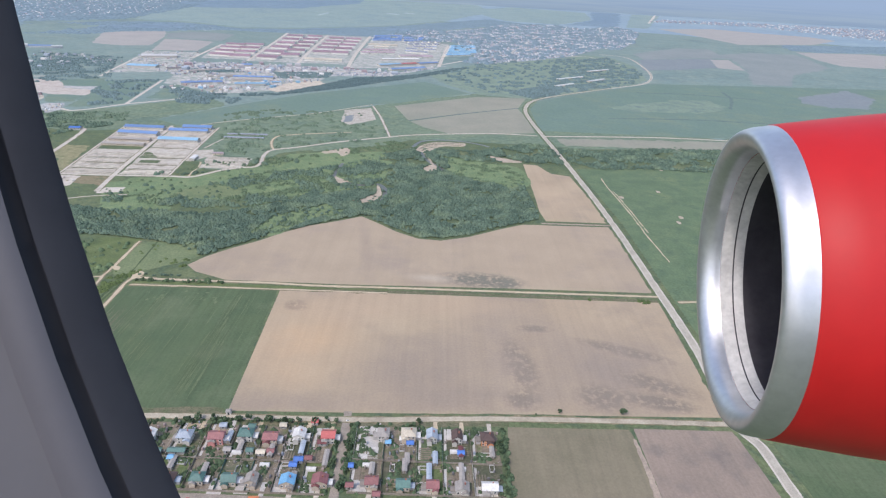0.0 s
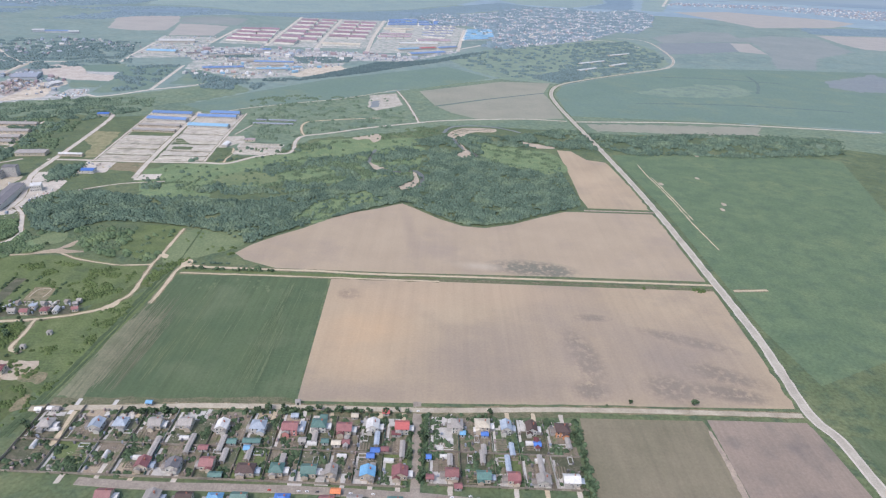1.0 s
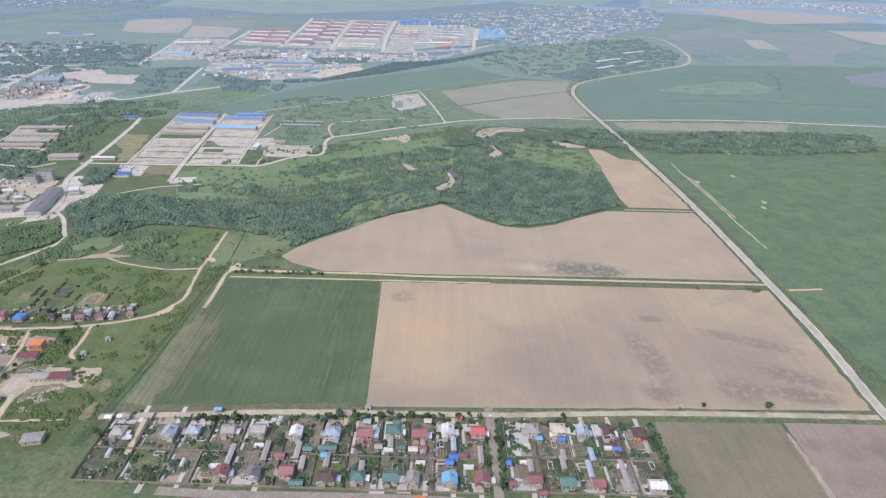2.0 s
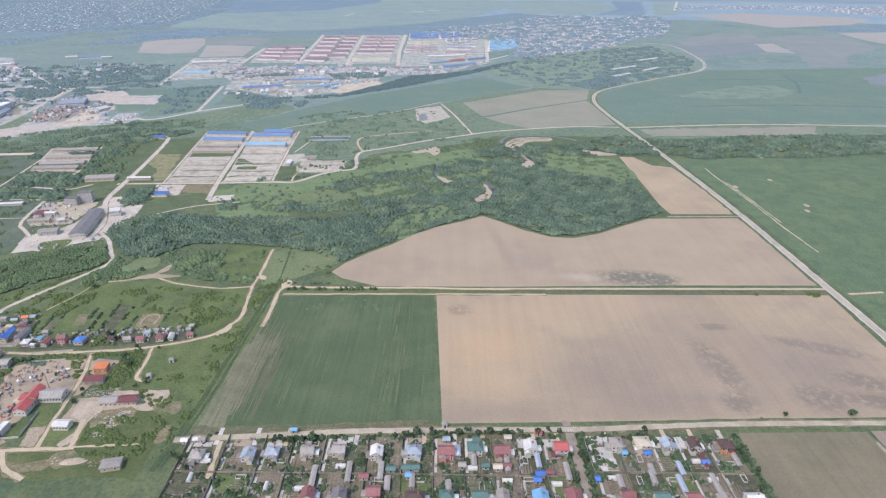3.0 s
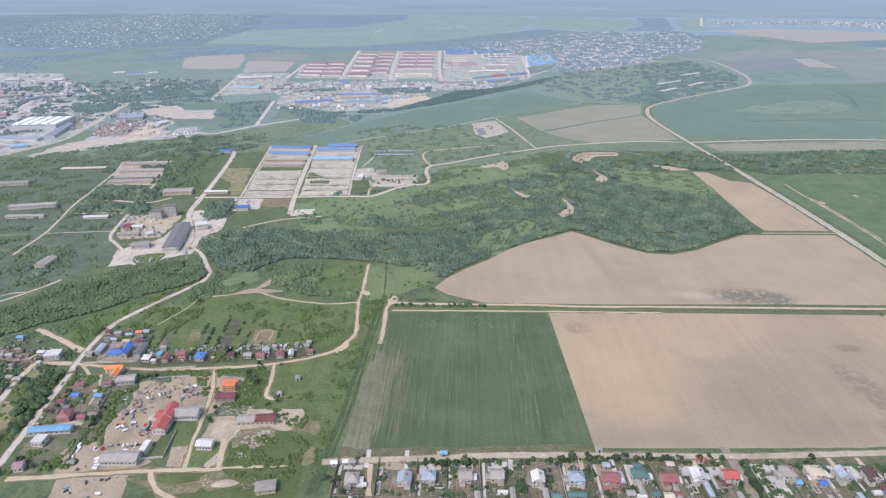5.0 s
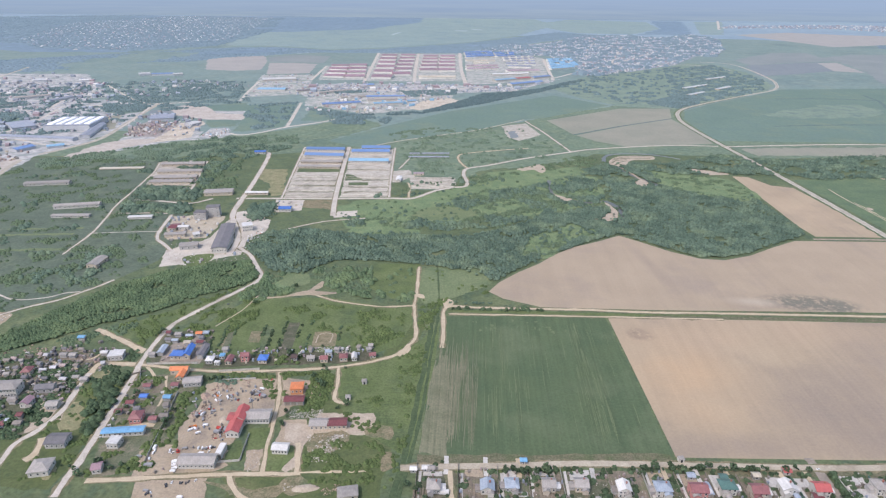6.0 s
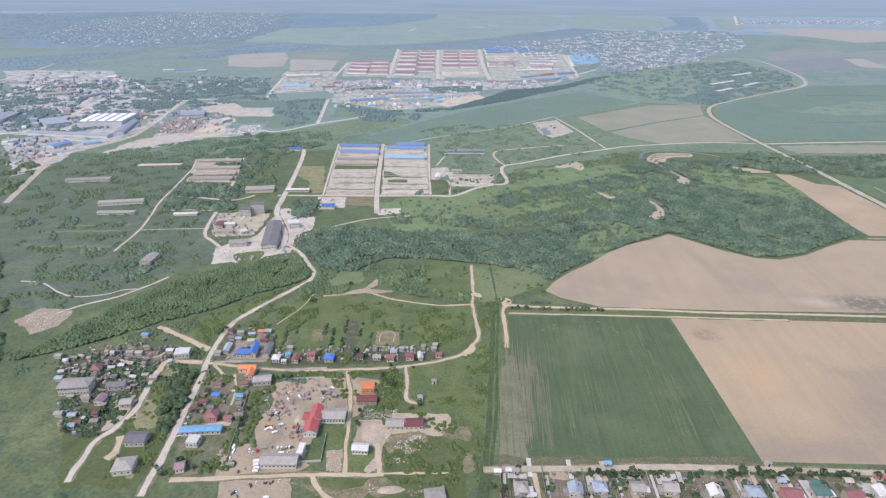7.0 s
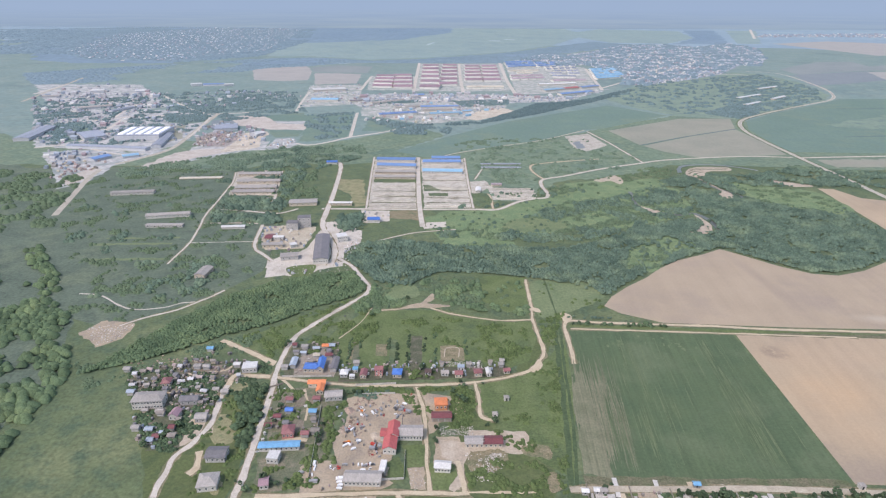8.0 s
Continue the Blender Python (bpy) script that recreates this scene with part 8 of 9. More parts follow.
def plot_row(xs, y_mid, y_end, seed, grounds, with_yard):
    """Garden plots side by side between two lines: ground, side fences, beds and small things."""
    r = random.Random(seed)
    for k, (x0, x1) in enumerate(zip(xs, xs[1:])):
        lean = (y_end - y_mid) * TILT_X
        patch("garden_plot", [(x0 + 0.3, y_mid), (x1 - 0.3, y_mid), (x1 - 0.3 + lean, y_end), (x0 + 0.3 + lean, y_end)], 0.07 + 0.004 * (k % 3), grounds[k % len(grounds)],
              "fenced garden plot of grass and dug soil", "garden", ragged=0.4)
        fence(x0, y_mid, x0 + lean, y_end, r.uniform(1.2, 1.8), r.choice((TIMBER, CONCRETE, TIMBER, ROOF["teal"])), "grey boarded fence between garden plots")
        w, up = x1 - x0, 1 if y_end > y_mid else -1
        for _ in range(2):
            size, rows = r.choice(((5, 4), (6.5, 6), (4, 5)))
            x, y = x0 + w * r.uniform(0.3, 0.7), y_mid + up * r.uniform(1.5, 8) - (6 if up < 0 else 0)
            bed = tagged(new("vegetable_bed"), "raised rows of dark garden soil", "garden bed", "garden beds")
            bed.matrix_basis = pose(x, y, 0.07, 0, 0, VILLAGE_TURN + r.choice((0, 90, 180)))
            for n in range(rows):
                put("soil_ridge", BED_ROWS[size], bed, pose(0, 1.5 * n, 0))
        if r.random() < 0.75:
            m = pose(x0 + w * r.uniform(0.25, 0.75), y_mid + up * r.uniform(2, 11), 0.05, 0, 0, VILLAGE_TURN + r.choice((0, 90)))
            if r.random() < 0.6:
                tagged(put("cold_frame", CANE_MESH, None, m), "low white-edged cold frame in a garden", "cold frame", "cold frames")
            else:
                tagged(put("greenhouse", TUNNEL_MESH, None, m), "small white plastic greenhouse tunnel", "greenhouse", "greenhouses")
        if with_yard and r.random() < 0.8:
            y0 = y_end - up * r.uniform(5, 9)
            patch("paved_yard", [(x0 + w * 0.15, y0), (x0 + w * 0.6, y0), (x0 + w * 0.6, y_end), (x0 + w * 0.15, y_end)], 0.12, r.choice((CONCRETE, YARD, CONCRETE)), "pale paved yard before a house", "yard", ragged=0.3)
            patch("driveway", [(x0 + w * 0.62, y_end - up * 7), (x0 + w * 0.62 + 2.4, y_end - up * 7), (x0 + w * 0.62 + 2.4, y_end + up * 6), (x0 + w * 0.62, y_end + up * 6)], 0.14, r.choice((CONCRETE, DIRT, GRAVEL)), "pale driveway from the street to a house", "driveway", ragged=0.3)
            patch("garden_path", [(x0 + 0.8, y_mid + up * 2), (x0 + 2.2, y_mid + up * 2), (x0 + 2.2, y_end), (x0 + 0.8, y_end)], 0.11, CONCRETE, "pale concrete garden path", "path")


PLOT_XS = [p[0] for p in [(-248, 242), (-227, 243), (-207, 244), (-192, 245), (-175, 246)]] + [p[0] for p in [(-152, 231), (-134, 232), (-118, 232), (-102, 233), (-87, 234), (-74, 235), (-60, 236), (-47, 236)]]
EAST_XS = [p[0] for p in [(-36, 236), (-20, 237), (-2, 238), (12, 238), (28, 239), (44, 240)]]
(_, MID_Y), (_, NORTH_Y), (_, SOUTH_Y) = [(-102, 233), (-106, 259), (-98, 212)]
(_, EAST_MID), (_, EAST_NORTH), (_, EAST_SOUTH) = [(1, 236), (5, 262), (-2, 214)]
plot_row(PLOT_XS, MID_Y, NORTH_Y, 1, (PLOT, GARDEN, PLOT, GARDEN), True)
plot_row(PLOT_XS, MID_Y - 0.5, SOUTH_Y, 2, (PLOT, LUSH, GARDEN, PLOT, GARDEN), True)
plot_row(EAST_XS, EAST_MID, EAST_NORTH, 3, (PLOT, GARDEN, GRASS), True)
plot_row(EAST_XS, EAST_MID - 0.5, EAST_SOUTH, 4, (GARDEN, PLOT, LUSH), True)
for xs, y_mid, y_south in ((PLOT_XS, MID_Y, SOUTH_Y), (EAST_XS, EAST_MID, EAST_SOUTH)):
    fence(xs[0], y_mid - 0.25, xs[-1], y_mid - 0.25, 1.5, TIMBER, "long grey fence between two rows of plots")
    fence(xs[0], y_south - 0.3, xs[-1], y_south - 0.3, 1.6, TIMBER, "grey boarded street fence")
for (x, y), size in zip([(-28, 248), (-28, 240), (-101, 214), (-88, 215)], (9, 10, 7, 7)):
    patch("paved_yard", [(x - size / 2, y - 4), (x + size / 2, y - 4), (x + size / 2, y + 6), (x - size / 2, y + 6)], 0.13, CONCRETE, "pale paved yard beside a house", "yard")
wood("garden_bushes", [(PLOT_XS[0], SOUTH_Y), (PLOT_XS[-1], SOUTH_Y), (PLOT_XS[-1], NORTH_Y + 3), (PLOT_XS[0], NORTH_Y + 3)], 1.7, 1.2, LEAF_DARK, "dark green bushes and fruit shrubs in the gardens", 61, 4, gaps=0.20, clump=6, category="bushes")
wood("garden_bushes", [(EAST_XS[0], EAST_SOUTH), (EAST_XS[-1] + 6, EAST_SOUTH), (EAST_XS[-1] + 4, EAST_NORTH + 3), (EAST_XS[0], EAST_NORTH + 3)], 1.7, 1.2, LEAF_DARK, "dark green bushes and fruit shrubs in the gardens", 62, 4, gaps=0.20, clump=6, category="bushes")
wood("garden_bushes", [(-533, 332), (-443, 352), (-436, 322), (-449, 294), (-459, 265), (-480, 263), (-510, 299)], 1.8, 1.3, LEAF_DARK, "dark green bushes among the cottages", 63, 5, gaps=0.06, clump=10, category="bushes")
wood("garden_bushes", [(-432, 322), (-391, 325), (-382, 289), (-383, 247), (-414, 239), (-420, 277)], 1.8, 1.3, NEAR_SHRUB, "dark green bushes round the settlement houses", 64, 5, gaps=0.12, clump=10, category="bushes")
wood("garden_bushes", [(-384, 329), (-310, 335), (-304, 316), (-309, 298), (-321, 294), (-321, 331), (-348, 326), (-375, 321)], 1.7, 1.2, NEAR_SHRUB, "green bushes along the lane", 65, 5, gaps=0.0, clump=9, category="bushes")

def rubble(name, poly, gap, material, label, seed, size=0.6, gaps=0.0, clump=6):
    rr = random.Random(seed)
    spots = scatter(poly, gap, rr, gaps, clump)
    me = clumps_mesh(name, [(x, y, 0.15) for x, y in spots], [size * rr.uniform(0.4, 1.3) for _ in spots], material, seed, flat=0.55, rough=0.45)
    return tagged(put(name, me), label, "rubble", kind="stuff")


CHALK = mat("pale_broken_concrete", (0.44, 0.41, 0.36), (0.32, 0.29, 0.25), 2, fine=0.5, fine_amount=0.2, island=0.3)
SCRAP = mat("mixed_scrap", (0.20, 0.16, 0.13), (0.34, 0.24, 0.18), 1.5, fine=0.5, fine_amount=0.35, island=0.5)

# more cottages and sheds, and rough gardens, at the west end of the settlement
r = random.Random(14)
for x, y in scatter([(-530, 329), (-500, 347), (-473, 350), (-445, 345), (-460, 320), (-457, 296), (-478, 296), (-499, 292)], 6.5, r):
    if r.random() < 0.5:
        shed(x, y, r.uniform(-8, 14), r.uniform(1.8, 3.8), r.uniform(1.6, 2.6), r.uniform(1.7, 2.2), r.choice(("slate", "dust", "slate", "plaster", "dust", "dark", "dust", "rust")), r.choice(("grey", "beige")), group="settlement sheds")
for x, y in scatter([(-497, 300), (-473, 294), (-467, 269), (-481, 263)], 6.5, r) + scatter([(-439, 316), (-404, 321), (-392, 279), (-424, 272)], 7, r) + scatter([(-441, 373), (-403, 377), (-395, 343), (-431, 340)], 6, r):
    if r.random() < 0.5:
        shed(x, y, r.uniform(0, 8), r.uniform(2.2, 4.2), r.uniform(2.0, 3.2), r.uniform(2.0, 2.5), r.choice(("slate", "dust", "steel", "maroon", "dark", "dust")), "grey", group="settlement sheds")
for x, y in scatter([(-396, 346), (-285, 356), (-285, 365), (-330, 362), (-397, 351)], 4.5, r):
    if r.random() < 0.3 and not -352 < x < -333:
        shed(x, y, r.uniform(-14, 22), r.uniform(1.8, 4.0), r.uniform(2.4, 3.4), r.uniform(2.1, 2.6), r.choice(("slate", "dust", "white", "dust", "slate")), "grey", group="settlement sheds")
for k, ((ax, ay), (bx, by)) in enumerate(([(-402, 384), (-398, 349)], [(-396, 386), (-391, 350)], [(-389, 388), (-385, 350)], [(-369, 387), (-365, 349)], [(-362, 383), (-359, 353)], [(-356, 396), (-351, 350)], [(-344, 389), (-341, 354)], [(-337, 398), (-333, 352)], [(-315, 392), (-312, 353)])):
    wood("garden_hedge", [(ax - 0.9, ay), (ax + 0.9, ay), (bx + 0.9, by), (bx - 0.9, by)], 1.5, 1.3, LEAF_DARK, "dark hedge of bushes between long gardens", 110 + k, 4, gaps=-0.12, clump=6, category="hedge")
for k, strip in enumerate(([(-394, 385), (-390, 385), (-384, 354), (-389, 353)], [(-368, 386), (-363, 386), (-359, 354), (-364, 353)], [(-354, 392), (-346, 393), (-342, 354), (-350, 353)])):
    patch("garden_strip", strip, 0.075, GRASS if k % 2 else PLOT, "long garden strip behind a cottage", "garden", ragged=0.6)
r = random.Random(23)
for outline, gap, chance in (([(-532, 335), (-501, 351), (-473, 350), (-443, 342), (-460, 320), (-457, 296), (-477, 294), (-499, 292)], 4.0, 0.5), ([(-439, 316), (-404, 321), (-389, 275), (-423, 268)], 4.5, 0.45), ([(-441, 373), (-404, 380), (-395, 342), (-431, 339)], 4.0, 0.5), ([(-398, 356), (-285, 365), (-285, 359), (-396, 348)], 4.0, 0.4)):
    for x, y in scatter(outline, gap, r):
        if r.random() < chance:
            w, d, h = r.uniform(0.9, 2.4), r.uniform(0.8, 1.8), r.uniform(0.6, 1.6)
            tagged(put("storage_box", mesh_of("storage_box", *joined(box(-w / 2, w / 2, -d / 2, d / 2, -0.05, h, taper=0.08), box(-w / 2 - 0.1, w / 2 + 0.1, -d / 2 - 0.1, d / 2 + 0.1, h, h + 0.1)), r.choice((TIMBER, ROOF["slate"], ROOF["dust"], CONCRETE, TIMBER, ROOF["rust"]))),
                       None, pose(x, y, 0.05, 0, 0, r.uniform(0, 90))), "small lidded storage box in a cottage yard", "box", "yard boxes")
for k, (xs, y_mid, y_lo, y_hi) in enumerate(((PLOT_XS, MID_Y, SOUTH_Y, NORTH_Y), (EAST_XS, EAST_MID, EAST_SOUTH, EAST_NORTH))):
    far_houses("yard_clutter", [(xs[0], y_lo), (xs[-1], y_lo), (xs[-1], y_hi), (xs[0], y_hi)], 2.7, 230 + k, "small huts, boards and junk in village gardens", 0.2, "dull", size=0.9)
    rubble("garden_litter", [(xs[0], y_lo), (xs[-1], y_lo), (xs[-1], y_hi), (xs[0], y_hi)], 1.6, CHALK, "pale odds and ends in village gardens", 240 + k, 0.26, gaps=0.28, clump=5)
for k, (outline, gap, size) in enumerate((([(-310, 276), (-303, 277), (-302, 272), (-309, 273)], 1.0, 0.4), ([(-305, 269), (-296, 269), (-295, 264), (-304, 264)], 1.0, 0.4), ([(-298, 278), (-290, 278), (-290, 272), (-296, 272)], 0.9, 0.5), ([(-306, 260), (-293, 262), (-293, 257), (-305, 256)], 1.1, 0.4),
                                           ([(-297, 241), (-285, 243), (-284, 236), (-294, 235)], 0.9, 0.4), ([(-315, 243), (-300, 243), (-300, 237), (-312, 236)], 1.4, 0.4), ([(-304, 276), (-290, 277), (-290, 270), (-303, 270)], 1.0, 0.45))):
    rubble("rubble", outline, gap, CHALK if k != 4 else SCRAP, "pale builder's rubble on weedy waste ground", 250 + k, size, gaps=-0.05, clump=4)
far_houses("yard_clutter", [(-397, 351), (-285, 363), (-285, 349), (-393, 337)], 2.8, 222, "huts, frames and junk round the lane cottages", 0.3, True, size=1.0)
far_houses("yard_clutter", [(-388, 307), (-353, 323), (-340, 304), (-352, 294), (-354, 281), (-373, 271)], 3.0, 223, "machine parts, drums and pallets on a depot yard", 0.30, "dull", size=0.75)
far_houses("yard_clutter", [(-389, 255), (-374, 267), (-350, 258), (-353, 252), (-382, 242)], 3.0, 224, "crates and parts on a depot yard", 0.22, "dull", size=0.8)
for k, hedge in enumerate(([(-195, 261), (-181, 261), (-182, 257), (-195, 257)], [(-180, 261), (-165, 262), (-165, 258), (-180, 257)], [(-236, 255), (-232, 257), (-231, 249), (-235, 248)])):
    wood("garden_bushes", hedge, 1.6, 2.0, LEAF_DARK, "dense dark bushes before a village house", 280 + k, 4, gaps=-0.2, clump=6, category="bushes")
SETTLEMENT = [(-530, 327), (-500, 347), (-482, 361), (-445, 347), (-460, 320), (-457, 296), (-477, 294), (-499, 292)]
far_houses("yard_clutter", SETTLEMENT, 3.6, 220, "close clutter of boards, huts and junk between cottages", 0.42, "dull", size=1.1)
far_houses("yard_clutter", [(-506, 291), (-473, 294), (-467, 269), (-483, 263)], 3.6, 221, "close clutter of boards, huts and junk between cottages", 0.35, "dull", size=1.1)
for line in ([(-493, 335), (-479, 329), (-464, 328)], [(-513, 315), (-497, 313), (-481, 318)], [(-489, 305), (-474, 297), (-462, 285)], [(-429, 333), (-419, 323), (-417, 312)], [(-412, 324), (-405, 308), (-403, 295)], [(-466, 350), (-469, 340), (-479, 337)]):
    ribbon("foot_path", line, 1.3, 0.13, DIRT, "narrow trodden path between cottages", "path", ragged=0.25)
for (ax, ay), (bx, by) in ([(-381, 330), (-356, 334)], [(-397, 308), (-391, 271)], [(-391, 271), (-388, 251)], [(-342, 275), (-340, 255)], [(-340, 255), (-352, 253)], [(-430, 335), (-398, 338)], [(-432, 331), (-425, 317)], [(-375, 321), (-355, 324)]):
    fence(ax, ay, bx, by, 1.6, CONCRETE, "pale concrete fence round a yard")
for ends in ([(-436, 322), (-427, 328)], [(-515, 310), (-494, 314)], [(-476, 301), (-461, 304)]):
    (ax, ay), (bx, by) = ends
    fence(ax, ay, bx, by, 1.4, TIMBER, "grey boarded fence by the cottages")


# thin tall smoke pipe behind the workshop
n = 8
ring = [(0.16 * math.cos(6.283 * q / n), 0.16 * math.sin(6.283 * q / n)) for q in range(n)]
pipe = mesh_of("smoke_pipe", [(x, y, 0.0) for x, y in ring] + [(0.8 * x, 0.8 * y, 12.0) for x, y in ring], [(q, (q + 1) % n, n + (q + 1) % n, n + q) for q in range(n)] + [tuple(range(n, 2 * n))], ROOF["dark"])
tagged(put("smoke_pipe", pipe, None, pose(-346, 293, 0)), "thin tall dark smoke pipe behind a workshop", "chimney")


# ---------------------------------------------------------------- vehicles
def wheel_mesh(r, w, n=10):
    v = [(0 if s is None else s, r * math.cos(6.283 * k / n), r * math.sin(6.283 * k / n)) for s in (-w / 2, w / 2) for k in range(n)]
    f = [(k, (k + 1) % n, n + (k + 1) % n, n + k) for k in range(n)] + [tuple(range(n - 1, -1, -1)), tuple(range(n, 2 * n))]
    return mesh_of("wheel", v, f, TYRE)


CAR_WHEEL, TRUCK_WHEEL = wheel_mesh(0.32, 0.24), wheel_mesh(0.48, 0.34)


def vehicle(kind, paint):
    root = new(kind)
    if kind == "car":
        put("body", mesh_of("body", *joined(box(-0.85, 0.85, -2.0, 2.0, 0.3, 0.9, taper=0.06)), CARPAINT[paint]), root)
        put("cabin", mesh_of("cabin", *box(-0.76, 0.76, -1.3, 0.9, 0.9, 1.42, taper=0.22), PANE), root)
        put("roof", mesh_of("roof", *box(-0.55, 0.55, -1.05, 0.65, 1.42, 1.47), CARPAINT[paint]), root)
        wheels, mesh = ((-0.8, 1.25), (0.8, 1.25), (-0.8, -1.25), (0.8, -1.25)), CAR_WHEEL
    elif kind == "van":
        put("body", mesh_of("body", *joined(box(-0.95, 0.95, -2.6, 1.5, 0.35, 2.1, taper=0.08), box(-0.93, 0.93, 1.5, 2.5, 0.35, 1.15, taper=0.06)), CARPAINT[paint]), root)
        put("windscreen", mesh_of("windscreen", *box(-0.8, 0.8, 1.45, 1.75, 1.12, 1.85, taper=0.1), PANE), root)
        wheels, mesh = ((-0.88, 1.6), (0.88, 1.6), (-0.88, -1.6), (0.88, -1.6)), CAR_WHEEL
    elif kind == "truck":
        put("cab", mesh_of("cab", *box(-1.1, 1.1, 1.6, 3.2, 0.6, 2.4, taper=0.1), CARPAINT[paint]), root)
        put("windscreen", mesh_of("windscreen", *box(-0.9, 0.9, 3.1, 3.2, 1.5, 2.15), PANE), root)
        put("cargo_box", mesh_of("cargo_box", *box(-1.2, 1.2, -3.4, 1.4, 0.95, 2.9, taper=0.03), CARPAINT["white" if paint == "white" else "grey"]), root)
        put("chassis", mesh_of("chassis", *box(-0.5, 0.5, -3.3, 3.0, 0.55, 0.95), TYRE), root)
        wheels, mesh = ((-0.95, 2.4), (0.95, 2.4), (-0.95, -1.6), (0.95, -1.6), (-0.95, -2.7), (0.95, -2.7)), TRUCK_WHEEL
    else:
        put("track", mesh_of("track", *joined(box(-1.2, -0.7, -1.6, 1.6, 0.0, 0.75, taper=0.15), box(0.7, 1.2, -1.6, 1.6, 0.0, 0.75, taper=0.15)), TYRE), root)
        put("cab", mesh_of("cab", *joined(box(-1.1, 1.1, -1.6, 1.0, 0.8, 1.7, taper=0.1), box(-1.0, 0.0, 0.0, 1.0, 1.7, 2.5, taper=0.08)), CARPAINT[paint]), root)
        boom, bf = box(0.1, 0.5, 0.8, 4.2, 1.3, 1.7)
        boom = [(x, y, z + (y - 0.8) * 0.55 if y < 3 else z + 1.2) for x, y, z in boom]
        put("boom", mesh_of("boom", boom, bf, CARPAINT[paint]), root)
        put("bucket", mesh_of("bucket", *box(-0.1, 0.7, 4.0, 4.8, 1.4, 2.4, taper=0.15), TYRE), root)
        wheels, mesh = (), None
    for x, y in wheels:
        put("wheel", mesh, root, pose(x, y, 0.32 if mesh is CAR_WHEEL else 0.48))
    return tagged(root, f"{paint} {'excavator' if kind == 'excavator' else kind} parked on a dusty yard", kind, "parked vehicles")


FLEET = {}


def park(kind, paint, x, y, turn):
    if (kind, paint) in FLEET:
        return copy_thing(FLEET[kind, paint], pose(x, y, 0.1, 0, 0, turn) @ Matrix.Scale(0.66, 4))
    FLEET[kind, paint] = vehicle(kind, paint)
    FLEET[kind, paint].matrix_basis = pose(x, y, 0.1, 0, 0, turn) @ Matrix.Scale(0.66, 4)
    return FLEET[kind, paint]


r = random.Random(5)
for x, y in [(-388, 262), (-387, 260), (-387, 258), (-387, 254), (-365, 263), (-363, 263), (-361, 263), (-359, 264)]:
    park("van", "white", x, y, r.uniform(-20, 20))
for x, y in [(-372, 252), (-372, 250), (-371, 248), (-371, 246), (-362, 259), (-360, 230)]:
    park("truck", "white", x, y, 90 + r.uniform(-6, 6))
for x, y in [(-385, 249), (-372, 262), (-365, 228), (-378, 233), (-393, 255)]:
    park("truck", "grey", x, y, 90 + r.uniform(-20, 20))
for paint, spots in (("red", [(-375, 260), (-374, 260), (-345, 324)]), ("white", [(-379, 260), (-377, 259), (-368, 239), (-357, 241), (-353, 313), (-350, 309), (-350, 303), (-372, 325)]), ("dark", [(-370, 237), (-364, 239), (-363, 239), (-361, 239), (-360, 240), (-347, 304), (-374, 327)]), ("grey", [(-347, 308), (-349, 305), (-357, 312), (-357, 272), (-355, 270)])):
    for x, y in spots:
        park("car", paint, x, y, r.uniform(-30, 30))
for x, y in [(-374, 279), (-372, 306)]:
    park("excavator", "orange", x, y, r.uniform(0, 360))
for x, y in [(-369, 302), (-372, 285), (-369, 292), (-361, 308), (-359, 278), (-356, 277)]:
    park("truck", "grey", x, y, r.uniform(0, 360))
for x, y in [(-422, 509), (-430, 528), (-435, 534), (-433, 570), (-429, 578), (-438, 518), (-475, 505), (-473, 567)]:
    park("car", r.choice(("white", "dark", "grey")), x, y, r.uniform(0, 360))
for x, y in scatter([(-441, 553), (-431, 572), (-423, 549), (-426, 519), (-433, 518)], 3.2, r) + scatter([(-451, 547), (-448, 550), (-438, 513), (-442, 510)], 3.0, r):
    if r.random() < 0.6:
        park("car", r.choice(("white", "dark", "grey", "white", "red")), x, y, r.choice((10, 100)) + r.uniform(-6, 6))
for x, y in [(-98, 207), (-94, 207), (-89, 207), (-79, 208), (-73, 207), (-112, 207), (-62, 207), (-24, 207), (-15, 208), (-11, 207)] + [(-43, 266), (-87, 266)]:
    park("car", r.choice(("white", "white", "dark", "grey", "red")), x, y, 90 + r.uniform(-8, 8))
for x, y in [(-427, 317), (-424, 323), (-408, 416), (-421, 268), (-409, 273), (-406, 273)]:
    park("car", r.choice(("white", "dark", "grey")), x, y, r.uniform(0, 360))
for x, y in scatter([(-355, 315), (-347, 316), (-343, 302), (-351, 302)], 2.2, r) + scatter([(-376, 310), (-371, 312), (-367, 300), (-372, 299)], 2.2, r) + scatter([(-367, 308), (-359, 309), (-357, 301), (-365, 301)], 2.4, r) + scatter([(-380, 294), (-369, 295), (-366, 285), (-376, 285)], 2.4, r) + scatter([(-362, 279), (-355, 279), (-352, 269), (-359, 268)], 2.2, r) + scatter([(-378, 280), (-369, 282), (-367, 274), (-375, 273)], 2.6, r) + scatter([(-365, 264), (-352, 266), (-351, 261), (-362, 259)], 2.2, r) + scatter([(-381, 238), (-376, 239), (-372, 228), (-376, 228)], 2.4, r) + scatter([(-389, 301), (-385, 304), (-382, 296), (-386, 295)], 2.4, r):
    if r.random() < 0.55:
        park(r.choice(("car", "car", "van", "truck")), r.choice(("grey", "dark", "white", "grey", "red", "white")), x, y, r.uniform(0, 360))


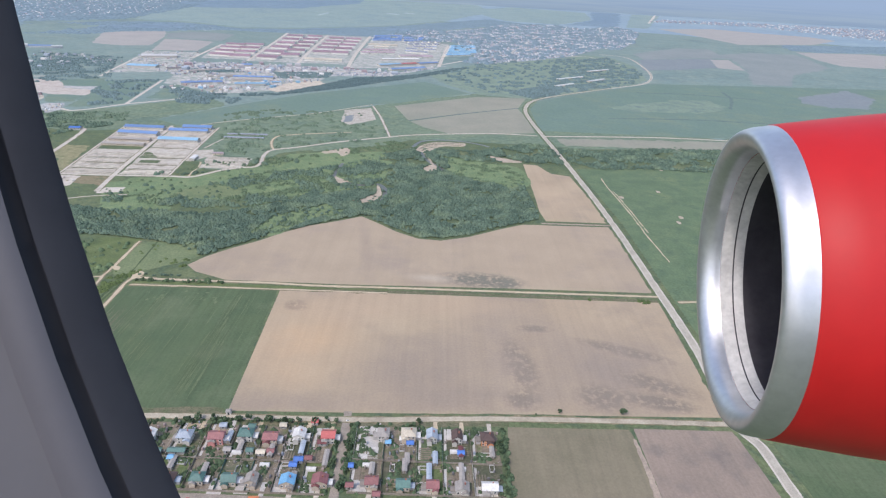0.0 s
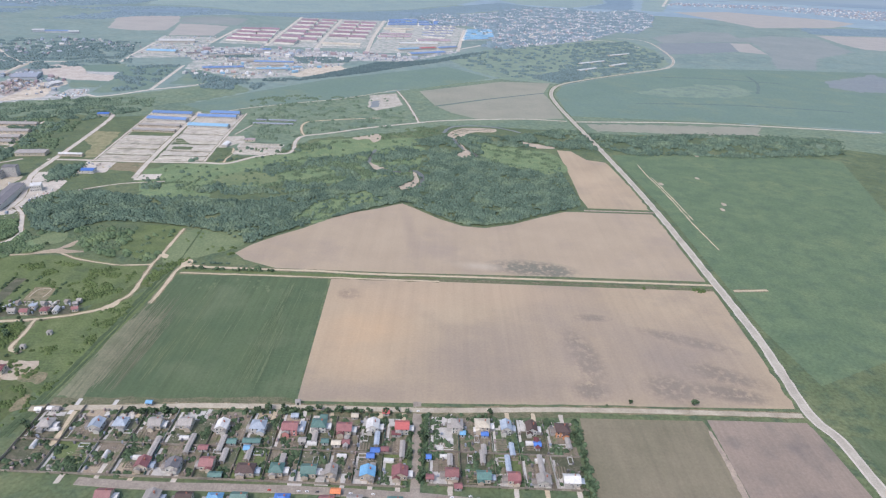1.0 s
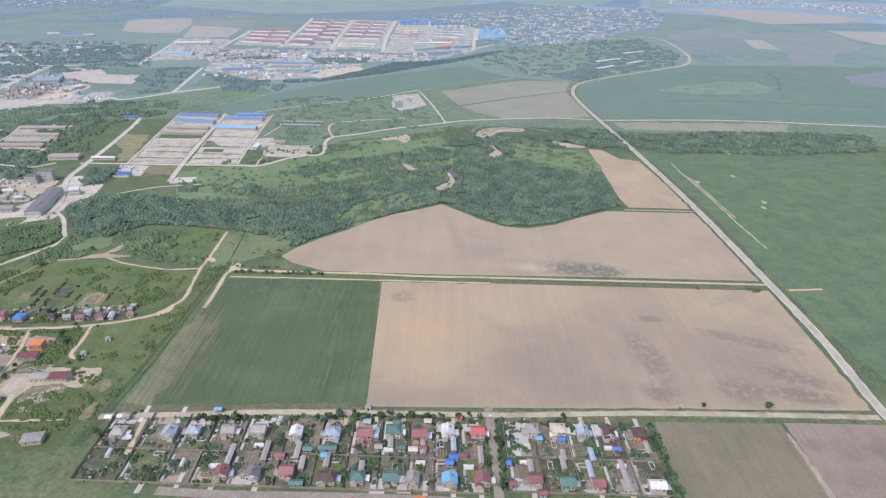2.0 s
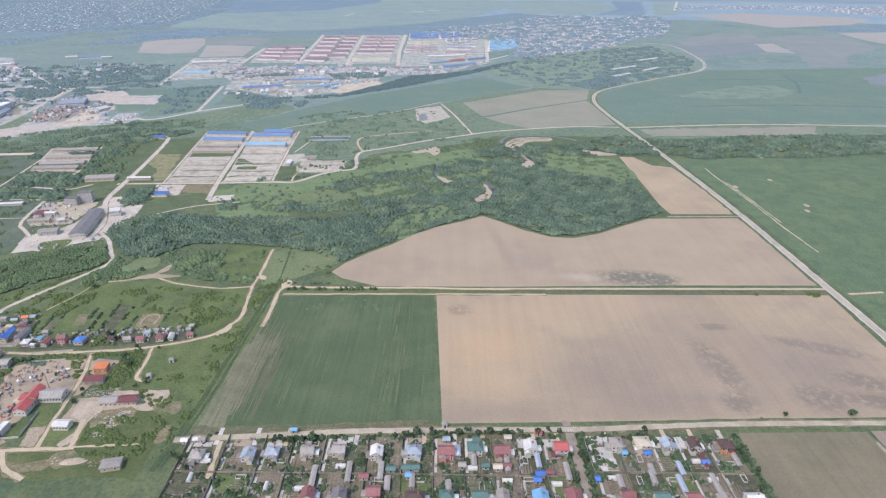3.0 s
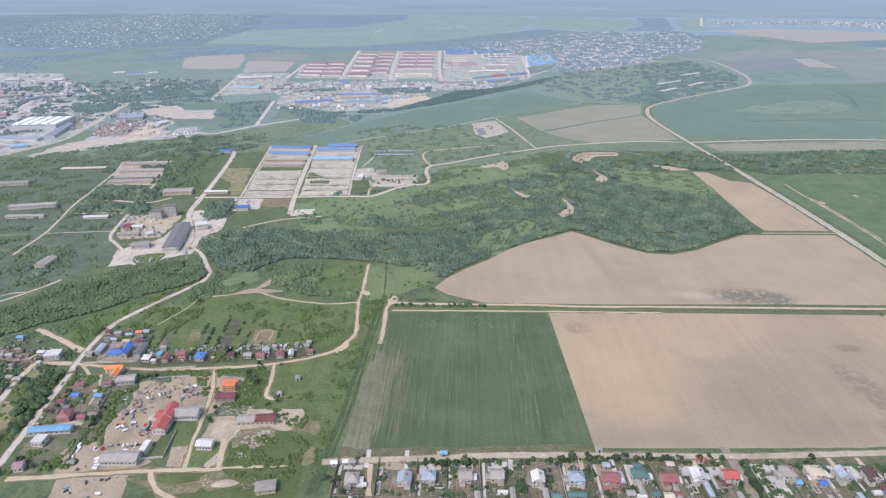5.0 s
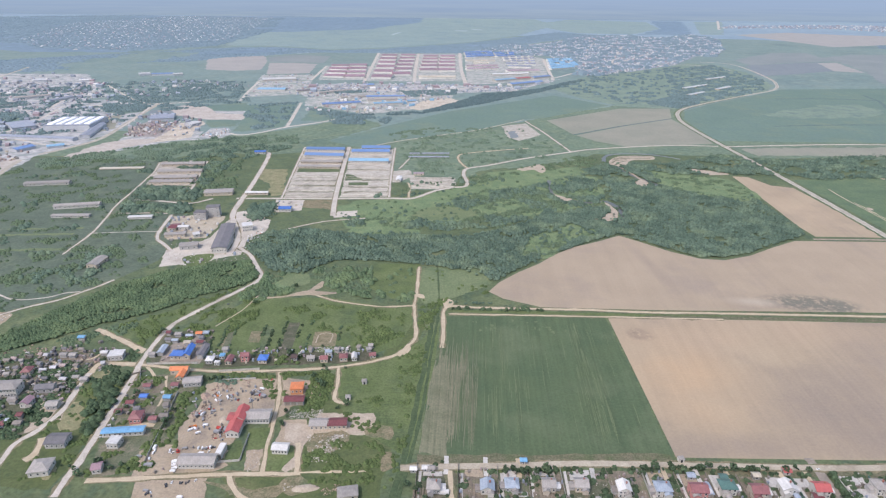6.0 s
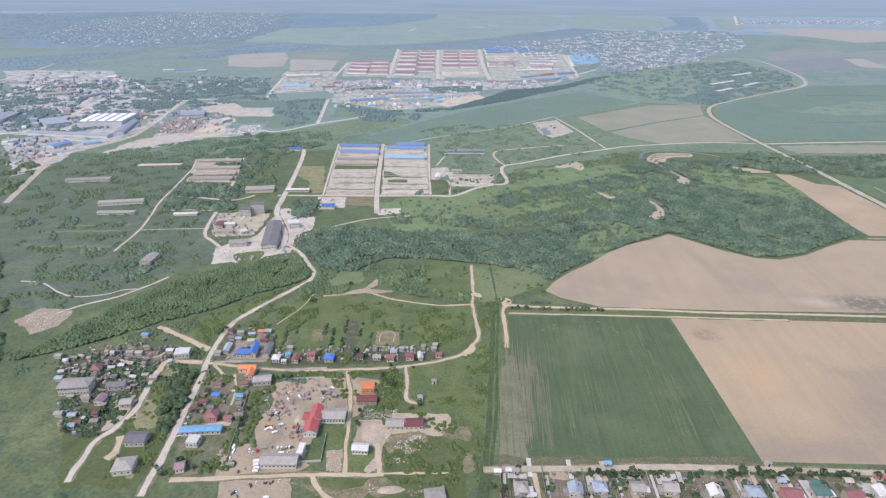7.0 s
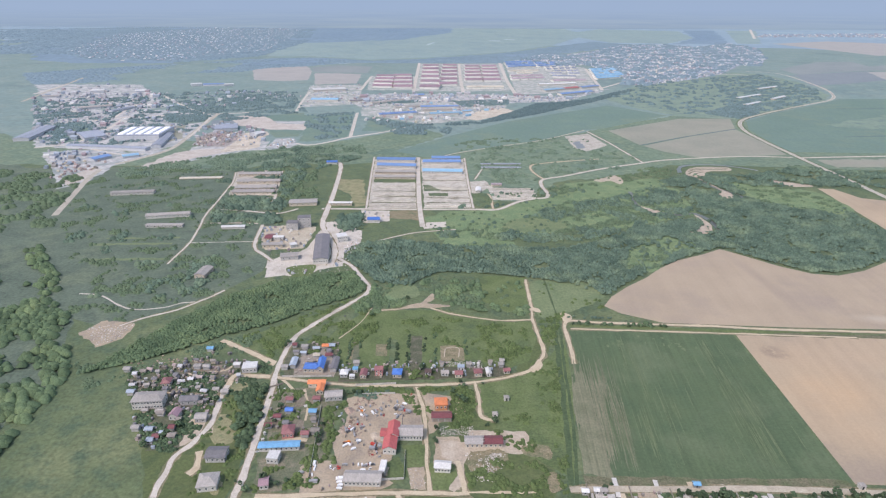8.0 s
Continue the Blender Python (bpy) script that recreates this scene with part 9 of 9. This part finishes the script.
def watch_hut(x, y):
    hut = tagged(new("garden_kiosk"), "small grey-white hut standing alone on a meadow", "hut", "meadow huts")
    hut.matrix_basis = pose(x, y, 0.05, 0, 0, 8)
    put("wall", mesh_of("wall", *box(-1.4, 1.4, -1.2, 1.2, -0.05, 2.3), WALL["white"]), hut)
    put("roof", mesh_of("roof", *box(-1.7, 1.7, -1.5, 1.5, 2.3, 2.9, taper=0.7), ROOF["slate"]), hut)
    put("door", mesh_of("door", *box(-0.5, 0.5, -1.26, -1.21, 0.0, 1.9), PANE), hut)


for x, y in [(-287, 324), (-294, 308)] + [(-112, 268)]:
    watch_hut(x, y)
for (x, y), roof in zip([(-194, 261)] + [(-250, 252), (-244, 253), (-241, 253)], ("sky", "white", "white", "slate")):
    shed(x, y, VILLAGE_TURN, 3.0, 2.2, 2.2, roof)


# ---------------------------------------------------------------- scrap, rubble
rubble("rubble", [(-309, 275), (-287, 277), (-290, 267), (-299, 258), (-307, 261)], 1.1, CHALK, "pale broken concrete over weeds", 81, 0.45, gaps=0.05)
rubble("rubble", [(-325, 297), (-306, 298), (-306, 290), (-325, 289)], 1.1, CHALK, "pale broken concrete at a yard's edge", 82, 0.42, gaps=0.0)
rubble("rubble", [(-332, 361), (-285, 365), (-292, 357), (-329, 349)], 1.1, CHALK, "pale building waste behind the cottages", 83, 0.42, gaps=0.1)
rubble("scrap_heap", [(-380, 317), (-361, 325), (-351, 314), (-361, 303), (-372, 300)], 1.5, SCRAP, "rusty scrap metal and machine parts on a yard", 84, 0.7, gaps=0.02)
rubble("scrap_heap", [(-383, 294), (-374, 300), (-368, 288), (-374, 276)], 1.5, SCRAP, "rusty scrap metal and machine parts on a yard", 85, 0.7, gaps=0.02)
rubble("scrap_heap", [(-363, 279), (-355, 281), (-351, 269), (-361, 269)], 1.3, SCRAP, "rusty scrap metal and machine parts on a yard", 86, 0.65, gaps=0.0)
rubble("scrap_heap", [(-537, 344), (-506, 361), (-443, 342), (-450, 296), (-477, 282), (-496, 280)], 3.0, SCRAP, "junk and woodpiles between cottages", 87, 0.8, gaps=0.05)
rubble("rubble", [(-595, 384), (-562, 393), (-561, 371), (-572, 361)], 1.8, CHALK, "pale waste on a storage lot", 88, 0.6)
patch("bare_lot", [(-339, 263), (-329, 264), (-326, 249), (-336, 248)], 0.12, YARD, "bare lot beside the depot lane", "yard", ragged=1.0)
rubble("rubble", [(-339, 263), (-329, 264), (-326, 249), (-336, 248)], 1.2, CHALK, "stacked concrete posts on a bare lot", 89, 0.3)
rubble("rubble", [(-511, 521), (-432, 594), (-422, 497), (-488, 480)], 4.5, CHALK, "odd waste on a works yard", 90, 0.6)


def mound(poly, height, material, label):
    """A low heap of loose ground with an uneven top."""
    cx, cy = sum(p[0] for p in poly) / len(poly), sum(p[1] for p in poly) / len(poly)
    rim = smoothed(poly, 5, True)
    n, verts, faces = len(rim), [], []
    for ring in range(5):
        s = 1 - ring / 5
        for q in rim:
            x, y = cx + (q.x - cx) * s, cy + (q.y - cy) * s
            verts.append((x, y, -0.05 if ring == 0 else height * (1 - s * s) * (0.75 + 0.6 * noise.noise(Vector((x, y, 0)) * 0.4))))
    verts.append((cx, cy, height * 0.9))
    for ring in range(4):
        faces += [(ring * n + k, ring * n + (k + 1) % n, (ring + 1) * n + (k + 1) % n, (ring + 1) * n + k) for k in range(n)]
    faces += [(4 * n + k, 4 * n + (k + 1) % n, 5 * n) for k in range(n)]
    return tagged(put("earth_mound", mesh_of("earth_mound", verts, faces, material, True)), label, "mound", "earth mounds")


mound([(-309, 238), (-306, 241), (-300, 242), (-294, 240), (-299, 237), (-306, 236)], 1.2, SAND, "low heap of bare earth among weeds")
mound([(-383, 307), (-380, 310), (-376, 306), (-379, 302)], 1.2, SCRAP, "low heap of dark scrap on the depot yard")
mound([(-364, 287), (-360, 289), (-356, 285), (-360, 281)], 1.0, SAND, "low heap of sand on the depot yard")


wood("scrub", [(-311, 272), (-278, 274), (-271, 252), (-306, 250)], 1.8, 1.0, NEAR_SHRUB, "weeds and bushes on waste ground", 142, 3, gaps=0.06, clump=7)
wood("scrub", [(-309, 248), (-264, 251), (-269, 244), (-282, 242), (-296, 243), (-308, 244)], 1.8, 0.8, NEAR_SHRUB, "weeds along a lane", 143, 2, gaps=0.04, clump=6)
wood("scrub", [(-395, 306), (-383, 315), (-377, 296), (-382, 287), (-376, 265), (-380, 262)], 2.2, 1.5, NEAR_SHRUB, "bushes at the edge of the depot yard", 145, 3, gaps=0.24, clump=9)
wood("scrub", [(-381, 324), (-341, 329), (-340, 324), (-376, 317)], 2.0, 1.4, LEAF, "bushes along the depot fence", 146, 4, gaps=0.05, clump=8)


# ---------------------------------------------------------------- aircraft parts, fitted to the camera's view at the start of the flight
LIP = mat("polished_aluminium_lip", (0.54, 0.55, 0.57), (0.46, 0.47, 0.49), 0.5, rough=0.38, metal=0.85, fine=0.06, fine_amount=0.06)
COWL = mat("glossy_red_cowl_paint", (0.400, 0.010, 0.010), (0.360, 0.009, 0.009), 1.2, rough=0.52, fine=0.2, fine_amount=0.04, coat=0.0)
LINER = mat("pale_inlet_liner", (0.50, 0.49, 0.47), (0.40, 0.39, 0.38), 0.35, rough=0.5, fine=0.05, fine_amount=0.15)
BLADE = mat("dark_fan_blade", (0.040, 0.038, 0.046), (0.055, 0.052, 0.060), 0.3, rough=0.5, metal=0.3, fine=0.05, fine_amount=0.1)
# grey plastic darkened in colour to stand for the unlit cabin
CABIN = mat("shaded_cabin_plastic", (0.085, 0.083, 0.092), (0.075, 0.073, 0.082), 0.2, rough=0.6, fine=0.02, fine_amount=0.05)
SEAL = mat("black_window_seal", (0.022, 0.023, 0.028), (0.030, 0.031, 0.036), 0.1, rough=0.7, fine=0.01, fine_amount=0.1)

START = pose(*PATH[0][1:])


def lathe(profile, n=72):
    """A ring surface about the x axis from (along, radius) pairs."""
    v = [(s, r * math.cos(2 * math.pi * k / n), r * math.sin(2 * math.pi * k / n)) for s, r in profile for k in range(n)]
    f = [(j * n + k, j * n + (k + 1) % n, (j + 1) * n + (k + 1) % n, (j + 1) * n + k) for j in range(len(profile) - 1) for k in range(n)]
    return v, f


def engine():
    """A turbofan nacelle; its axis runs aft along +x."""
    root = tagged(new("jet_engine"), "red jet engine nacelle with a bare metal inlet lip", "engine")
    # placed on a ray of the first camera pose to fit its view
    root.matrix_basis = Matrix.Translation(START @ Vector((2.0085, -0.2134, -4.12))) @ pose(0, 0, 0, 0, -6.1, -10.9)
    arc = [(0.13 - 0.13 * math.sin(math.pi * k / 12), 1.0 - (0.11 if k < 6 else 0.050) * math.cos(math.pi * k / 12)) for k in range(13)]
    put("lip", mesh_of("lip", *lathe([(0.16, 0.885)] + arc + [(0.166, 1.056)]), LIP, True), root, label="bare polished aluminium inlet lip")
    put("cowl", mesh_of("cowl", *lathe([(0.166, 1.052), (0.175, 1.060), (0.4, 1.085), (0.65, 1.110), (0.95, 1.132), (1.5, 1.15), (2.4, 1.13), (3.4, 1.02), (3.42, 0.9)]), COWL, True), root, label="glossy red painted cowl")
    put("inlet_liner", mesh_of("inlet_liner", *lathe([(0.16, 0.882), (0.2, 0.874), (0.25, 0.866)]), LINER, True), root, label="pale worn inlet liner")
    put("liner_joint", mesh_of("liner_joint", *lathe([(0.25, 0.866), (0.252, 0.874), (0.258, 0.874), (0.26, 0.865)]), BLADE, True), root)
    put("acoustic_liner", mesh_of("acoustic_liner", *lathe([(0.26, 0.865), (0.29, 0.860), (0.33, 0.855)]), LINER, True), root, label="pale stained acoustic liner panels")
    # dark colour starts close to the lip, painting the shade inside the inlet
    put("fan_shroud", mesh_of("fan_shroud", *lathe([(0.33, 0.855), (0.6, 0.86), (1.15, 0.87)]), BLADE, True), root, label="fan shroud with the inlet's shade in its dark colour")
    put("fan_case", mesh_of("fan_case", *lathe([(1.15, 0.87), (1.15, 0.1)]), BLADE, True), root)
    put("spinner", mesh_of("spinner", *lathe([(0.65, 0.01), (0.72, 0.1), (0.85, 0.19), (1.02, 0.27), (1.15, 0.29)], 32), BLADE, True), root)
    blade = mesh_of("fan_blade", [(0.96, 0.03, 0.25), (1.13, -0.03, 0.25), (1.11, -0.07, 0.6), (0.91, 0.09, 0.6), (1.10, -0.1, 0.85), (0.89, 0.12, 0.85)], [(0, 1, 2, 3), (3, 2, 4, 5)], BLADE)
    for k in range(24):
        put("fan_blade", blade, root, pose(0, 0, 0, 15 * k))
    return root


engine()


def cabin_window():
    """The lower part of an oval cabin window: black seal and grey lining, curving away from the opening."""
    root = tagged(new("cabin_window"), "oval cabin window surround with a black rubber seal", "window")
    # outline and place shaped to fit the first camera view
    root.matrix_basis = START
    depth, n = 0.10, 96
    loops = []
    for out, back in ((0.0, 0.0), (0.0005, -0.002), (0.0042, -0.005), (0.0046, -0.002), (0.0060, -0.003), (0.0064, -0.006), (0.0105, -0.010), (0.0112, -0.008), (0.080, -0.004)):
        ring = []
        for k in range(n):
            a = 2 * math.pi * k / n
            c, s = math.cos(a), math.sin(a)
            x = (0.192 + out) * math.copysign(abs(c) ** 0.8, c) + 0.1288
            y = (0.278 + out) * math.copysign(abs(s) ** 0.8, s) + 0.092
            t = radians(12)
            ring.append((x * math.cos(t) - y * math.sin(t), x * math.sin(t) + y * math.cos(t), -depth - back))
        loops.append(ring)

    def band(name, a, b, material, label):
        v = [q for ring in loops[a:b + 1] for q in ring]
        f = [(j * n + k, j * n + (k + 1) % n, (j + 1) * n + (k + 1) % n, (j + 1) * n + k) for j in range(b - a) for k in range(n)]
        put(name, mesh_of(name, v, f, material, True), root, label=label)

    band("outer_seal", 0, 2, SEAL, "black rubber seal")
    band("groove", 2, 5, SEAL, "")
    band("inner_frame", 5, 7, CABIN, "dark grey frame ring")
    band("lining", 7, 8, CABIN, "grey plastic cabin lining")
    return root


cabin_window()
